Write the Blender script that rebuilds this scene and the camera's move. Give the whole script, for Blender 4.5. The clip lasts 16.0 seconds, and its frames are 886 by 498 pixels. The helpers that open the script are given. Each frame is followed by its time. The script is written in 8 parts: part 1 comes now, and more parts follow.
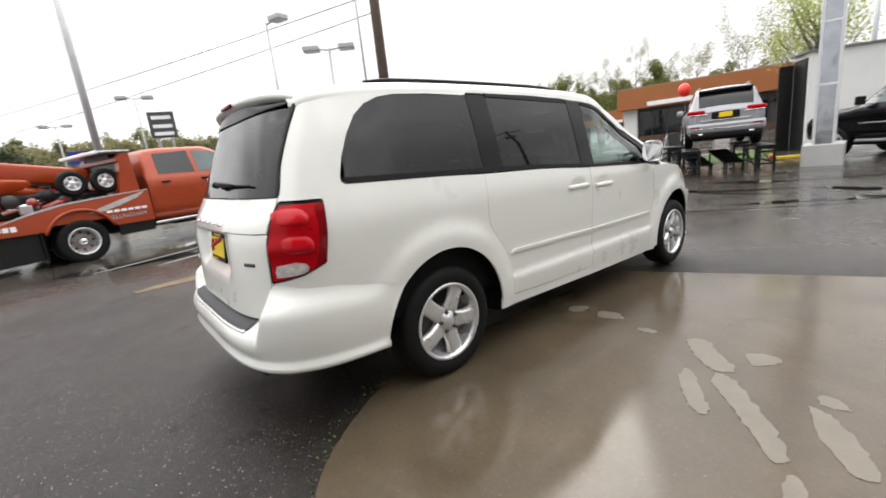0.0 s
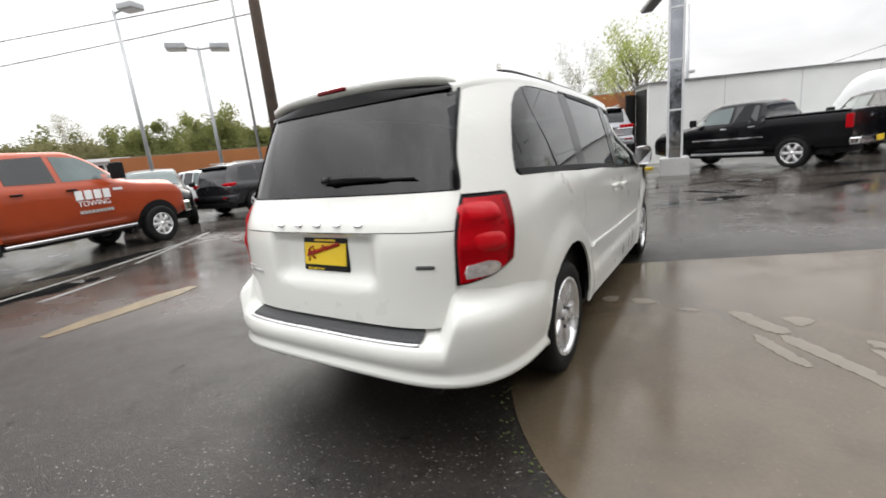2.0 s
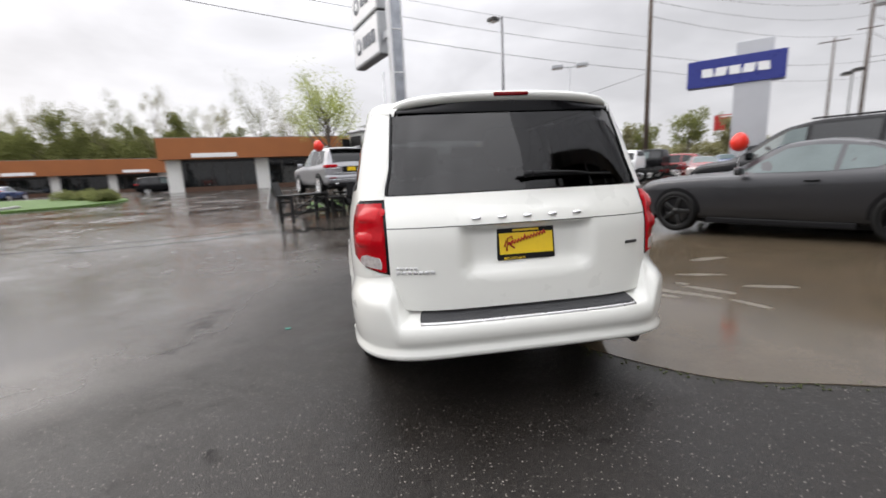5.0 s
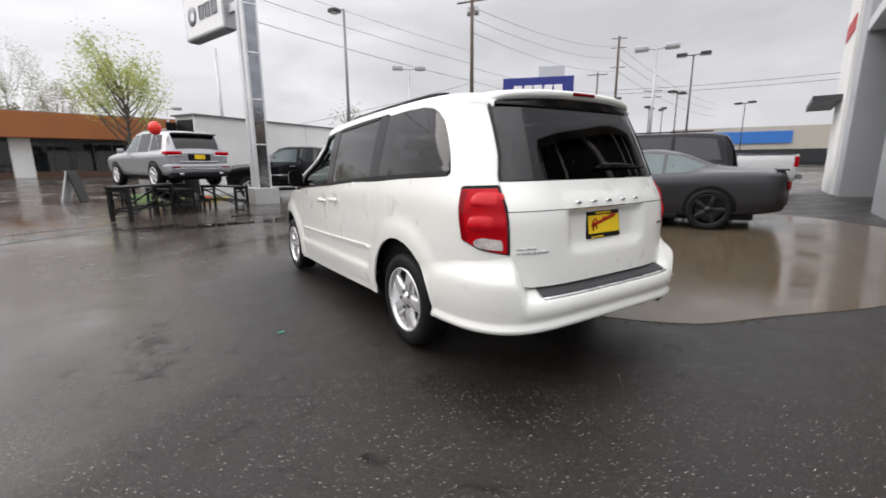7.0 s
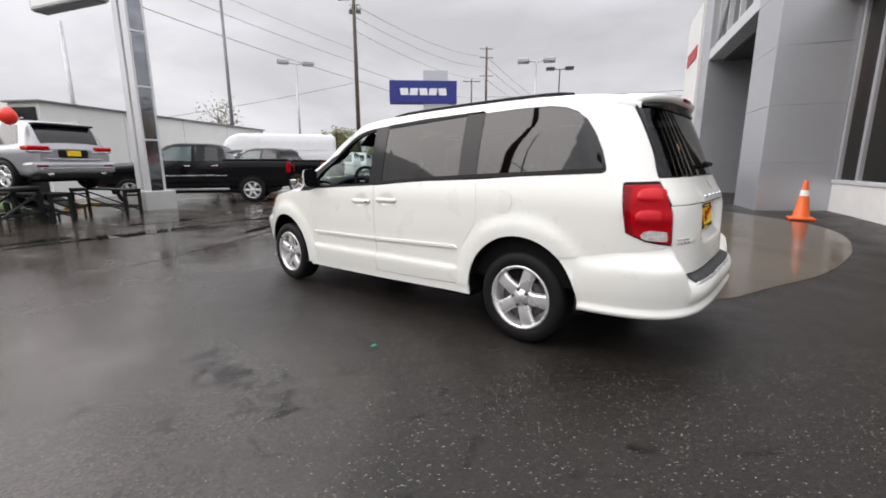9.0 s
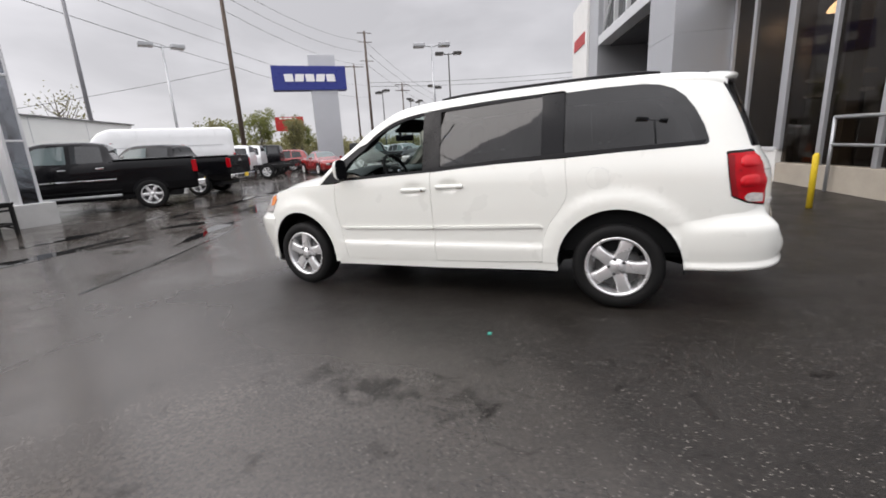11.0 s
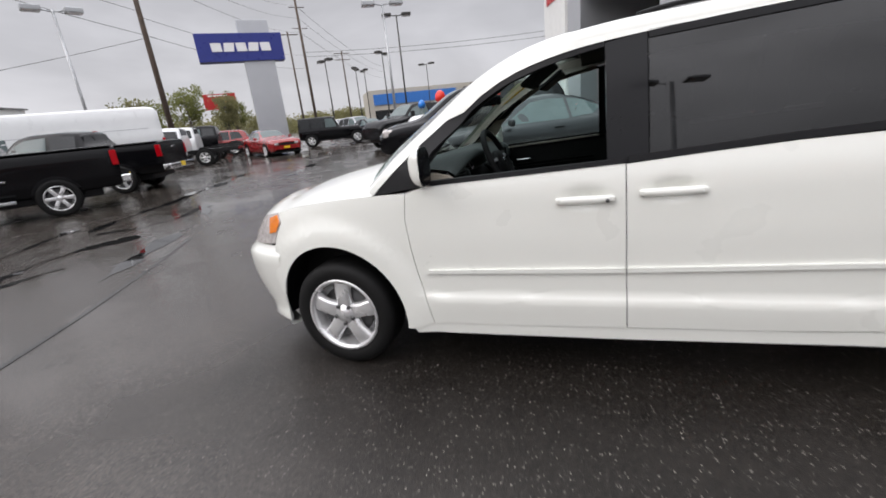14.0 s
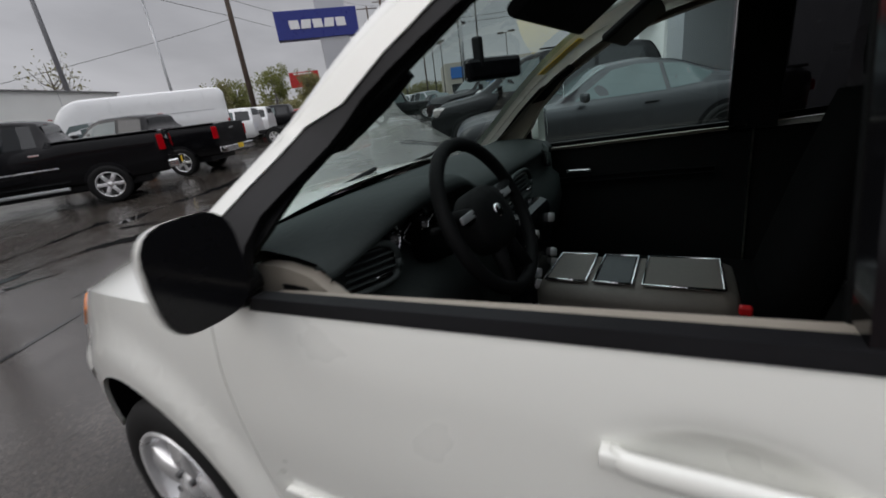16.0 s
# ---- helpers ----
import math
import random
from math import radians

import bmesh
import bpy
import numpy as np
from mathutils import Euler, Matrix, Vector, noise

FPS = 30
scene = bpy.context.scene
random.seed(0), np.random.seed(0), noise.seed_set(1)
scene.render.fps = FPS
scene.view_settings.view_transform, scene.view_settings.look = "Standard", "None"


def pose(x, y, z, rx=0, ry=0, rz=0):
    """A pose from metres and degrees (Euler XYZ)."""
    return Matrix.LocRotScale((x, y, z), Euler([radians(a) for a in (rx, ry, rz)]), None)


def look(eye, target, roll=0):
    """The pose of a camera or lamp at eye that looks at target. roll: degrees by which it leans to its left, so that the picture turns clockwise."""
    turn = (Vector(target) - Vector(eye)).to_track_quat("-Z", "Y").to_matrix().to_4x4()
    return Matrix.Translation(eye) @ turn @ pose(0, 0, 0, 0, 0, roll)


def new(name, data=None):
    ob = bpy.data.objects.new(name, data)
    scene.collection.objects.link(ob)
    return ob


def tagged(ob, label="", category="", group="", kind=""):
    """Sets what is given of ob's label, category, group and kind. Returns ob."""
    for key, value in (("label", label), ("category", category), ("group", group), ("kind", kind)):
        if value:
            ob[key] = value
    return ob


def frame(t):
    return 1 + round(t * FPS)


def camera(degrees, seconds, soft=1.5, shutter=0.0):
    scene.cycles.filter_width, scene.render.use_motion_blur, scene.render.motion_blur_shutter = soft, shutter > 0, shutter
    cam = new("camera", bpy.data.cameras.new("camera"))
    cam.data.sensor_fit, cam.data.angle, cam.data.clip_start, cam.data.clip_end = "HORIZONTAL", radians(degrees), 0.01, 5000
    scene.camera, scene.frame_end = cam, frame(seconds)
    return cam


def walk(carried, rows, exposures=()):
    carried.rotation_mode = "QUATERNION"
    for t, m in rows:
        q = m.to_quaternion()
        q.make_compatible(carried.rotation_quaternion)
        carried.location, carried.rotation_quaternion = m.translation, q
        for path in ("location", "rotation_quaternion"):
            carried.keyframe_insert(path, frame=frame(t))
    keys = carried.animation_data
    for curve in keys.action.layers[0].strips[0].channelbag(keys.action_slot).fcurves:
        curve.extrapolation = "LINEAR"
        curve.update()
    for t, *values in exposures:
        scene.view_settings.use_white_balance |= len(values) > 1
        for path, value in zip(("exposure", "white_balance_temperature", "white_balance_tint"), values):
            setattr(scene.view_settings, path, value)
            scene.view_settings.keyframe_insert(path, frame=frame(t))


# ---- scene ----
cam = camera(92.3, 16.0, soft=1.7, shutter=0.5)
PATH = [
    (0, (2.7, -1.464, 1.317), (1.182, -0.237, 0.882), -6.3),
    (0.5, (2.426, -1.678, 1.329), (1.006, -0.341, 0.886), -5.6),
    (1, (2.158, -1.865, 1.351), (0.809, -0.466, 0.876), -5.1),
    (1.5, (1.882, -2.109, 1.35), (0.72, -0.562, 0.844), -6.6),
    (2, (1.577, -2.325, 1.352), (0.508, -0.691, 0.918), -5.8),
    (2.5, (1.179, -2.561, 1.381), (0.312, -0.812, 0.949), -2.5),
    (3, (0.79, -2.795, 1.379), (0.162, -0.955, 0.911), -2.9),
    (3.5, (0.375, -2.917, 1.359), (-0.013, -1.01, 0.898), -1.4),
    (4, (-0.046, -3.01, 1.335), (-0.228, -1.044, 1.017), -1.3),
    (4.5, (-0.429, -3.055, 1.333), (-0.418, -1.085, 0.988), -1.2),
    (5, (-0.791, -2.996, 1.316), (-0.475, -1.055, 0.955), -2.7),
    (5.2, (-0.938, -2.977, 1.322), (-0.484, -1.06, 0.975), -1.4),
    (7.3, (-2.427, -2.423, 1.297), (-1.286, -0.828, 0.906), -0.8),
    (7.5, (-2.551, -2.311, 1.294), (-1.347, -0.76, 0.912), -0.7),
    (8, (-2.832, -2.048, 1.28), (-1.518, -0.594, 0.879), 0.9),
    (8.5, (-3.17, -1.774, 1.297), (-1.752, -0.412, 0.931), -1.6),
    (9, (-3.446, -1.465, 1.284), (-1.961, -0.185, 0.891), -0.1),
    (9.5, (-3.75, -1.175, 1.281), (-2.157, -0.024, 0.911), 0.8),
    (9.7, (-3.868, -1.067, 1.284), (-2.246, 0.025, 0.867), -0.5),
    (11.8, (-4.249, 0.405, 1.3), (-2.467, 1.164, 0.802), -3.0),
    (12, (-4.187, 0.543, 1.281), (-2.401, 1.267, 0.746), -3.1),
    (12.5, (-3.994, 0.916, 1.299), (-2.172, 1.544, 0.765), -4.2),
    (13, (-3.659, 1.24, 1.321), (-1.876, 1.987, 0.807), -4.6),
    (13.5, (-3.312, 1.5, 1.34), (-1.516, 2.196, 0.803), -5.8),
    (14, (-2.906, 1.685, 1.375), (-1.113, 2.333, 0.771), -6.0),
    (14.5, (-2.475, 1.791, 1.391), (-0.736, 2.535, 0.742), -7.0),
    (15, (-2.045, 1.831, 1.4), (-0.314, 2.556, 0.709), -7.6),
    (15.5, (-1.654, 1.764, 1.392), (-0.004, 2.65, 0.691), -5.9),
    (16, (-1.353, 1.761, 1.362), (0.264, 2.726, 0.689), -7.5),
]
walk(cam, [(t, look(eye, target, roll)) for t, eye, target, roll in PATH],
     exposures=[(0.0, 0.40, 6700, 10.5), (2.0, 0.31, 6660, 10), (3.5, 0.16, 6600, 12), (5.0, 0.06, 6550, 12.5), (7.5, 0.01, 6550, 13), (9.5, -0.01, 6550, 13.5), (12.0, -0.06, 6560, 14), (14.5, -0.28, 6450, 13.5), (16.0, -0.84, 6430, 13)])

# ---------------------------------------------------------------- sky and light
world = bpy.data.worlds.new("overcast_sky")
scene.world = world
world.use_nodes = True
wn, wl = world.node_tree.nodes, world.node_tree.links
wn.clear()
SUN_EL, SUN_AZ = radians(38), radians(-48)          # azimuth from +y towards +x
sky = wn.new("ShaderNodeTexSky")
sky.sky_type = "NISHITA"
sky.sun_disc = False
sky.sun_elevation, sky.sun_rotation = SUN_EL, SUN_AZ
sky.air_density, sky.dust_density = 1.0, 3.0
coord = wn.new("ShaderNodeTexCoord")
wmap = wn.new("ShaderNodeMapping")
wmap.inputs["Scale"].default_value = (1.0, 1.0, 2.6)
cloud = wn.new("ShaderNodeTexNoise")
cloud.inputs["Scale"].default_value = 2.5
cloud.inputs["Detail"].default_value = 6.0
cloud.inputs["Roughness"].default_value = 0.5
cloud.inputs["Distortion"].default_value = 0.35
glow = wn.new("ShaderNodeVectorMath")
glow.operation = "DOT_PRODUCT"
glow.inputs[1].default_value = (math.sin(SUN_AZ) * 0.9, math.cos(SUN_AZ) * 0.42, 0.35)
gmap = wn.new("ShaderNodeMapRange")
gmap.inputs["From Min"].default_value, gmap.inputs["From Max"].default_value = -0.7, 0.75
gmap.inputs["To Min"].default_value, gmap.inputs["To Max"].default_value = 0.82, 1.20
cmap = wn.new("ShaderNodeMapRange")
cmap.inputs["From Min"].default_value, cmap.inputs["From Max"].default_value = 0.34, 0.66
cmap.inputs["To Min"].default_value, cmap.inputs["To Max"].default_value = 0.83, 1.15
mul = wn.new("ShaderNodeMath")
mul.operation = "MULTIPLY"
ccol = wn.new("ShaderNodeVectorMath")
ccol.operation = "SCALE"
ccol.inputs[0].default_value = (0.80, 0.81, 0.835)
smix = wn.new("ShaderNodeMix")
smix.data_type = "RGBA"
smix.inputs["Factor"].default_value = 0.93
sscale = wn.new("ShaderNodeVectorMath")
sscale.operation = "SCALE"
sscale.inputs["Scale"].default_value = 0.11
back = wn.new("ShaderNodeBackground")
back.inputs["Strength"].default_value = 1.0
wout = wn.new("ShaderNodeOutputWorld")
wl.new(coord.outputs["Generated"], wmap.inputs["Vector"])
wl.new(wmap.outputs["Vector"], cloud.inputs["Vector"])
wl.new(coord.outputs["Generated"], glow.inputs[0])
wl.new(glow.outputs["Value"], gmap.inputs["Value"])
wl.new(cloud.outputs["Fac"], cmap.inputs["Value"])
wl.new(gmap.outputs["Result"], mul.inputs[0])
wl.new(cmap.outputs["Result"], mul.inputs[1])
zsep = wn.new("ShaderNodeSeparateXYZ")
zmap = wn.new("ShaderNodeMapRange")
zmap.inputs["From Min"].default_value, zmap.inputs["From Max"].default_value = 0.30, 0.90
zmap.inputs["To Min"].default_value, zmap.inputs["To Max"].default_value = 1.0, 3.3
zmul = wn.new("ShaderNodeMath")
zmul.operation = "MULTIPLY"
wl.new(coord.outputs["Generated"], zsep.inputs[0])
wl.new(zsep.outputs["Z"], zmap.inputs["Value"])
wl.new(mul.outputs["Value"], zmul.inputs[0])
wl.new(zmap.outputs["Result"], zmul.inputs[1])
wl.new(zmul.outputs["Value"], ccol.inputs["Scale"])
wl.new(sky.outputs["Color"], sscale.inputs[0])
wl.new(sscale.outputs["Vector"], smix.inputs[6])
wl.new(ccol.outputs["Vector"], smix.inputs[7])
wl.new(smix.outputs[2], back.inputs["Color"])
wl.new(back.outputs["Background"], wout.inputs["Surface"])

sun = new("sun", bpy.data.lights.new("sun", "SUN"))
sun.data.energy, sun.data.angle, sun.data.color = 1.1, radians(40), (1.0, 0.97, 0.92)
sun_dir = Vector((math.sin(SUN_AZ) * math.cos(SUN_EL), math.cos(SUN_AZ) * math.cos(SUN_EL), math.sin(SUN_EL)))
sun.matrix_world = look(sun_dir * 60, (0, 0, 0))


# ---------------------------------------------------------------- materials
def material(name, col, rough=0.5, metal=0.0, vary=0.12, scale=4.0, fine=60.0, bump=0.0, coat=0.0, rough_vary=0.08, obj_vary=0.0, spec=0.5):
    """A painted, metal, stone or wood surface with broad and fine variation."""
    m = bpy.data.materials.new(name)
    m.use_nodes = True
    n, l = m.node_tree.nodes, m.node_tree.links
    b = n["Principled BSDF"]
    b.inputs["Metallic"].default_value = metal
    b.inputs["Specular IOR Level"].default_value = spec
    if coat:
        b.inputs["Coat Weight"].default_value = coat
        b.inputs["Coat Roughness"].default_value = 0.04
    tc = n.new("ShaderNodeTexCoord")
    n1, n2 = n.new("ShaderNodeTexNoise"), n.new("ShaderNodeTexNoise")
    for nn, s in ((n1, scale), (n2, fine)):
        nn.inputs["Scale"].default_value = s
        nn.inputs["Detail"].default_value = 4
        l.new(tc.outputs["Object"], nn.inputs["Vector"])
    add = n.new("ShaderNodeMath")
    add.operation = "MULTIPLY_ADD"
    add.inputs[1].default_value = 0.6
    l.new(n1.outputs["Fac"], add.inputs[0])
    half = n.new("ShaderNodeMath")
    half.operation = "MULTIPLY"
    half.inputs[1].default_value = 0.4
    l.new(n2.outputs["Fac"], half.inputs[0])
    l.new(half.outputs[0], add.inputs[2])
    mr = n.new("ShaderNodeMapRange")
    mr.inputs["From Min"].default_value, mr.inputs["From Max"].default_value = 0.3, 0.7
    mr.inputs["To Min"].default_value, mr.inputs["To Max"].default_value = 1 - vary, 1 + vary
    l.new(add.outputs[0], mr.inputs["Value"])
    last = mr.outputs["Result"]
    if obj_vary:
        info = n.new("ShaderNodeObjectInfo")
        om = n.new("ShaderNodeMapRange")
        om.inputs["To Min"].default_value, om.inputs["To Max"].default_value = 1 - obj_vary, 1 + obj_vary
        l.new(info.outputs["Random"], om.inputs["Value"])
        mm = n.new("ShaderNodeMath")
        mm.operation = "MULTIPLY"
        l.new(last, mm.inputs[0])
        l.new(om.outputs["Result"], mm.inputs[1])
        last = mm.outputs[0]
    sc = n.new("ShaderNodeVectorMath")
    sc.operation = "SCALE"
    sc.inputs[0].default_value = col
    l.new(last, sc.inputs["Scale"])
    l.new(sc.outputs["Vector"], b.inputs["Base Color"])
    rr = n.new("ShaderNodeMapRange")
    rr.inputs["To Min"].default_value, rr.inputs["To Max"].default_value = max(0.01, rough - rough_vary), rough + rough_vary
    l.new(n1.outputs["Fac"], rr.inputs["Value"])
    l.new(rr.outputs["Result"], b.inputs["Roughness"])
    if bump:
        bp = n.new("ShaderNodeBump")
        bp.inputs["Strength"].default_value = bump
        bp.inputs["Distance"].default_value = 0.01
        l.new(n2.outputs["Fac"], bp.inputs["Height"])
        l.new(bp.outputs["Normal"], b.inputs["Normal"])
    return m


def glass(name, tint, gloss=1.0, base=0.05, rough=0.02):
    """Window glass: tinted see-through with a Fresnel reflection."""
    m = bpy.data.materials.new(name)
    m.use_nodes = True
    n, l = m.node_tree.nodes, m.node_tree.links
    n.remove(n["Principled BSDF"])
    lw, pw, fr = n.new("ShaderNodeLayerWeight"), n.new("ShaderNodeMath"), n.new("ShaderNodeMath")
    lw.inputs["Blend"].default_value = 0.5
    pw.operation, fr.operation = "POWER", "MULTIPLY_ADD"
    pw.inputs[1].default_value = 4.5
    fr.inputs[1].default_value, fr.inputs[2].default_value = 0.92, base
    l.new(lw.outputs["Facing"], pw.inputs[0])
    l.new(pw.outputs[0], fr.inputs[0])
    tr, gl, mx = n.new("ShaderNodeBsdfTransparent"), n.new("ShaderNodeBsdfGlossy"), n.new("ShaderNodeMixShader")
    tr.inputs["Color"].default_value = (*tint, 1)
    gl.inputs["Roughness"].default_value = rough
    gl.inputs["Color"].default_value = (gloss, gloss, gloss, 1)
    l.new(fr.outputs[0], mx.inputs[0])
    l.new(tr.outputs[0], mx.inputs[1])
    l.new(gl.outputs[0], mx.inputs[2])
    l.new(mx.outputs[0], n["Material Output"].inputs["Surface"])
    return m


def emitting(name, col, strength):
    m = bpy.data.materials.new(name)
    m.use_nodes = True
    b = m.node_tree.nodes["Principled BSDF"]
    b.inputs["Base Color"].default_value = (*col, 1)
    b.inputs["Emission Color"].default_value = (*col, 1)
    b.inputs["Emission Strength"].default_value = strength
    return m


def wet_ground(name, col, speck, rough_lo, rough_hi, speck_amount, puddle=0.0, big=0.35, bump=0.25, coarse=None):
    """Rain-wet asphalt or concrete: stones showing through, damp patches of differing gloss, and standing water."""
    m = bpy.data.materials.new(name)
    m.use_nodes = True
    n, l = m.node_tree.nodes, m.node_tree.links
    b = n["Principled BSDF"]
    tc = n.new("ShaderNodeTexCoord")

    def noise(scale, detail=5, dist=0.0):
        t = n.new("ShaderNodeTexNoise")
        t.inputs["Scale"].default_value, t.inputs["Detail"].default_value, t.inputs["Distortion"].default_value = scale, detail, dist
        l.new(tc.outputs["Object"], t.inputs["Vector"])
        return t.outputs["Fac"]

    def ranged(v, a, c, lo, hi):
        t = n.new("ShaderNodeMapRange")
        for k, x in (("From Min", a), ("From Max", c), ("To Min", lo), ("To Max", hi)):
            t.inputs[k].default_value = x
        l.new(v, t.inputs["Value"])
        return t.outputs["Result"]

    broad, mid, fine, grain = noise(big, 4, 0.6), noise(2.2, 5, 0.3), noise(170, 2), noise(48, 4, 0.4)
    vor = n.new("ShaderNodeTexVoronoi")
    vor.inputs["Scale"].default_value = 100
    l.new(tc.outputs["Object"], vor.inputs["Vector"])
    sep = n.new("ShaderNodeSeparateColor")
    l.new(vor.outputs["Color"], sep.inputs[0])
    pick = ranged(sep.outputs[0], 1 - speck_amount, 1 - speck_amount + 0.02, 0, 1)
    core = ranged(vor.outputs["Distance"], 0.16, 0.46, 1, 0)
    power = n.new("ShaderNodeMath")
    power.operation = "POWER"
    power.inputs[1].default_value = 2.4
    l.new(sep.outputs[1], power.inputs[0])
    shade = ranged(power.outputs[0], 0.0, 1.0, 0.06, 1.0)
    sp = n.new("ShaderNodeMath")
    sp.operation = "MULTIPLY"
    l.new(pick, sp.inputs[0])
    l.new(core, sp.inputs[1])
    sp2 = n.new("ShaderNodeMath")
    sp2.operation = "MULTIPLY"
    l.new(sp.outputs[0], sp2.inputs[0])
    l.new(shade, sp2.inputs[1])
    sp = sp2
    # a second, sparser set of larger stones
    vor2 = n.new("ShaderNodeTexVoronoi")
    vor2.inputs["Scale"].default_value = 57
    l.new(tc.outputs["Object"], vor2.inputs["Vector"])
    sep2 = n.new("ShaderNodeSeparateColor")
    l.new(vor2.outputs["Color"], sep2.inputs[0])
    big_pick = n.new("ShaderNodeMath")
    big_pick.operation = "MULTIPLY"
    l.new(ranged(sep2.outputs[0], 1 - speck_amount * 0.30, 1 - speck_amount * 0.30 + 0.02, 0, 0.50), big_pick.inputs[0])
    l.new(ranged(vor2.outputs["Distance"], 0.10, 0.40, 1, 0), big_pick.inputs[1])
    stones = n.new("ShaderNodeMath")
    stones.operation = "MAXIMUM"
    l.new(sp.outputs[0], stones.inputs[0])
    l.new(big_pick.outputs[0], stones.inputs[1])
    sp = stones
    tone0 = n.new("ShaderNodeMath")
    tone0.operation = "MULTIPLY"
    l.new(ranged(broad, 0.3, 0.7, 0.92, 1.08), tone0.inputs[0])
    l.new(ranged(mid, 0.3, 0.7, 0.84, 1.16), tone0.inputs[1])
    tone = n.new("ShaderNodeMath")
    tone.operation = "MULTIPLY"
    l.new(tone0.outputs[0], tone.inputs[0])
    l.new(ranged(grain, 0.3, 0.7, 0.55, 1.45) if coarse else ranged(grain, 0.3, 0.7, 0.93, 1.07), tone.inputs[1])
    sc = n.new("ShaderNodeVectorMath")
    sc.operation = "SCALE"
    sc.inputs[0].default_value = col
    l.new(tone.outputs[0], sc.inputs["Scale"])
    mx = n.new("ShaderNodeMix")
    mx.data_type = "RGBA"
    l.new(sp.outputs[0], mx.inputs["Factor"])
    l.new(sc.outputs["Vector"], mx.inputs[6])
    mx.inputs[7].default_value = (*speck, 1)
    l.new(mx.outputs[2], b.inputs["Base Color"])
    film = n.new("ShaderNodeMath")
    film.operation = "MULTIPLY_ADD"
    film.inputs[1].default_value = 0.65
    l.new(broad, film.inputs[0])
    h2 = n.new("ShaderNodeMath")
    h2.operation = "MULTIPLY"
    h2.inputs[1].default_value = 0.35
    l.new(mid, h2.inputs[0])
    l.new(h2.outputs[0], film.inputs[2])
    rough = ranged(film.outputs[0], 0.38, 0.62, rough_hi, rough_lo)
    strength = ranged(film.outputs[0], 0.40, 0.64, bump, bump * 0.25)
    if puddle:
        pool = ranged(film.outputs[0], 1 - puddle, 1 - puddle + 0.03, 0, 1)
        pr = n.new("ShaderNodeMix")
        l.new(pool, pr.inputs["Factor"])
        l.new(rough, pr.inputs[2])
        pr.inputs[3].default_value = 0.03
        rough = pr.outputs[0]
        ps = n.new("ShaderNodeMix")
        l.new(pool, ps.inputs["Factor"])
        l.new(strength, ps.inputs[2])
        ps.inputs[3].default_value = 0.0
        strength = ps.outputs[0]
    if coarse:
        # an open, stony resurfaced patch round the van, with a ragged edge
        sides = []
        for (ax_, ay_), lim in coarse:
            dot = n.new("ShaderNodeVectorMath")
            dot.operation = "DOT_PRODUCT"
            dot.inputs[1].default_value = (ax_, ay_, 0)
            l.new(tc.outputs["Object"], dot.inputs[0])
            off = n.new("ShaderNodeMath")
            off.operation = "SUBTRACT"
            off.inputs[1].default_value = lim
            l.new(dot.outputs["Value"], off.inputs[0])
            sides.append(off.outputs[0])
        far = n.new("ShaderNodeMath")
        far.operation = "MAXIMUM"
        l.new(sides[0], far.inputs[0])
        l.new(sides[1], far.inputs[1])
        for more in sides[2:]:
            wider = n.new("ShaderNodeMath")
            wider.operation = "MAXIMUM"
            l.new(far.outputs[0], wider.inputs[0])
            l.new(more, wider.inputs[1])
            far = wider
        wob = n.new("ShaderNodeMath")
        wob.operation = "MULTIPLY_ADD"
        wob.inputs[1].default_value = 2.0
        l.new(broad, wob.inputs[0])
        l.new(far.outputs[0], wob.inputs[2])
        stony = ranged(wob.outputs[0], -0.05, 1.45, 1, 0)
        cr = n.new("ShaderNodeMix")
        l.new(stony, cr.inputs["Factor"])
        l.new(rough, cr.inputs[2])
        l.new(ranged(mid, 0.3, 0.7, 0.30, 0.50), cr.inputs[3])
        rough = cr.outputs[0]
        cs_ = n.new("ShaderNodeMix")
        l.new(stony, cs_.inputs["Factor"])
        l.new(strength, cs_.inputs[2])
        cs_.inputs[3].default_value = 0.75
        strength = cs_.outputs[0]
        worn = n.new("ShaderNodeMath")
        worn.operation = "MULTIPLY"
        l.new(tone.outputs[0], worn.inputs[0])
        # a ragged line of damp hollows
        mp = n.new("ShaderNodeMapping")
        mp.inputs["Location"].default_value = (9.1, -0.9, 0)
        mp.inputs["Scale"].default_value = (3.7, 0.80, 0)
        l.new(tc.outputs["Object"], mp.inputs["Vector"])
        ln = n.new("ShaderNodeVectorMath")
        ln.operation = "LENGTH"
        l.new(mp.outputs["Vector"], ln.inputs[0])
        near_ = n.new("ShaderNodeMath")
        near_.operation = "ADD"
        l.new(noise(5.5, 7, 0.8), near_.inputs[0])
        l.new(ranged(ln.outputs["Value"], 0, 1.0, 0.145, -0.14), near_.inputs[1])
        damp = ranged(near_.outputs[0], 0.49, 0.66, 1.0, 0.40)
        wd = n.new("ShaderNodeMath")
        wd.operation = "MULTIPLY"
        # smooth asphalt is paler in itself, and has sky sheen put into its colour
        l.new(ranged(stony, 0, 1, 1.50, 0.48), wd.inputs[0])
        l.new(damp, wd.inputs[1])
        l.new(wd.outputs[0], worn.inputs[1])
        spec_ = n.new("ShaderNodeMath")
        spec_.operation = "MULTIPLY"
        l.new(ranged(stony, 0, 1, 0.66, 0.30), spec_.inputs[0])
        l.new(damp, spec_.inputs[1])
        l.new(spec_.outputs[0], b.inputs["Specular IOR Level"])
        l.new(worn.outputs[0], sc.inputs["Scale"])
        keep = n.new("ShaderNodeMath")
        keep.operation = "MULTIPLY"
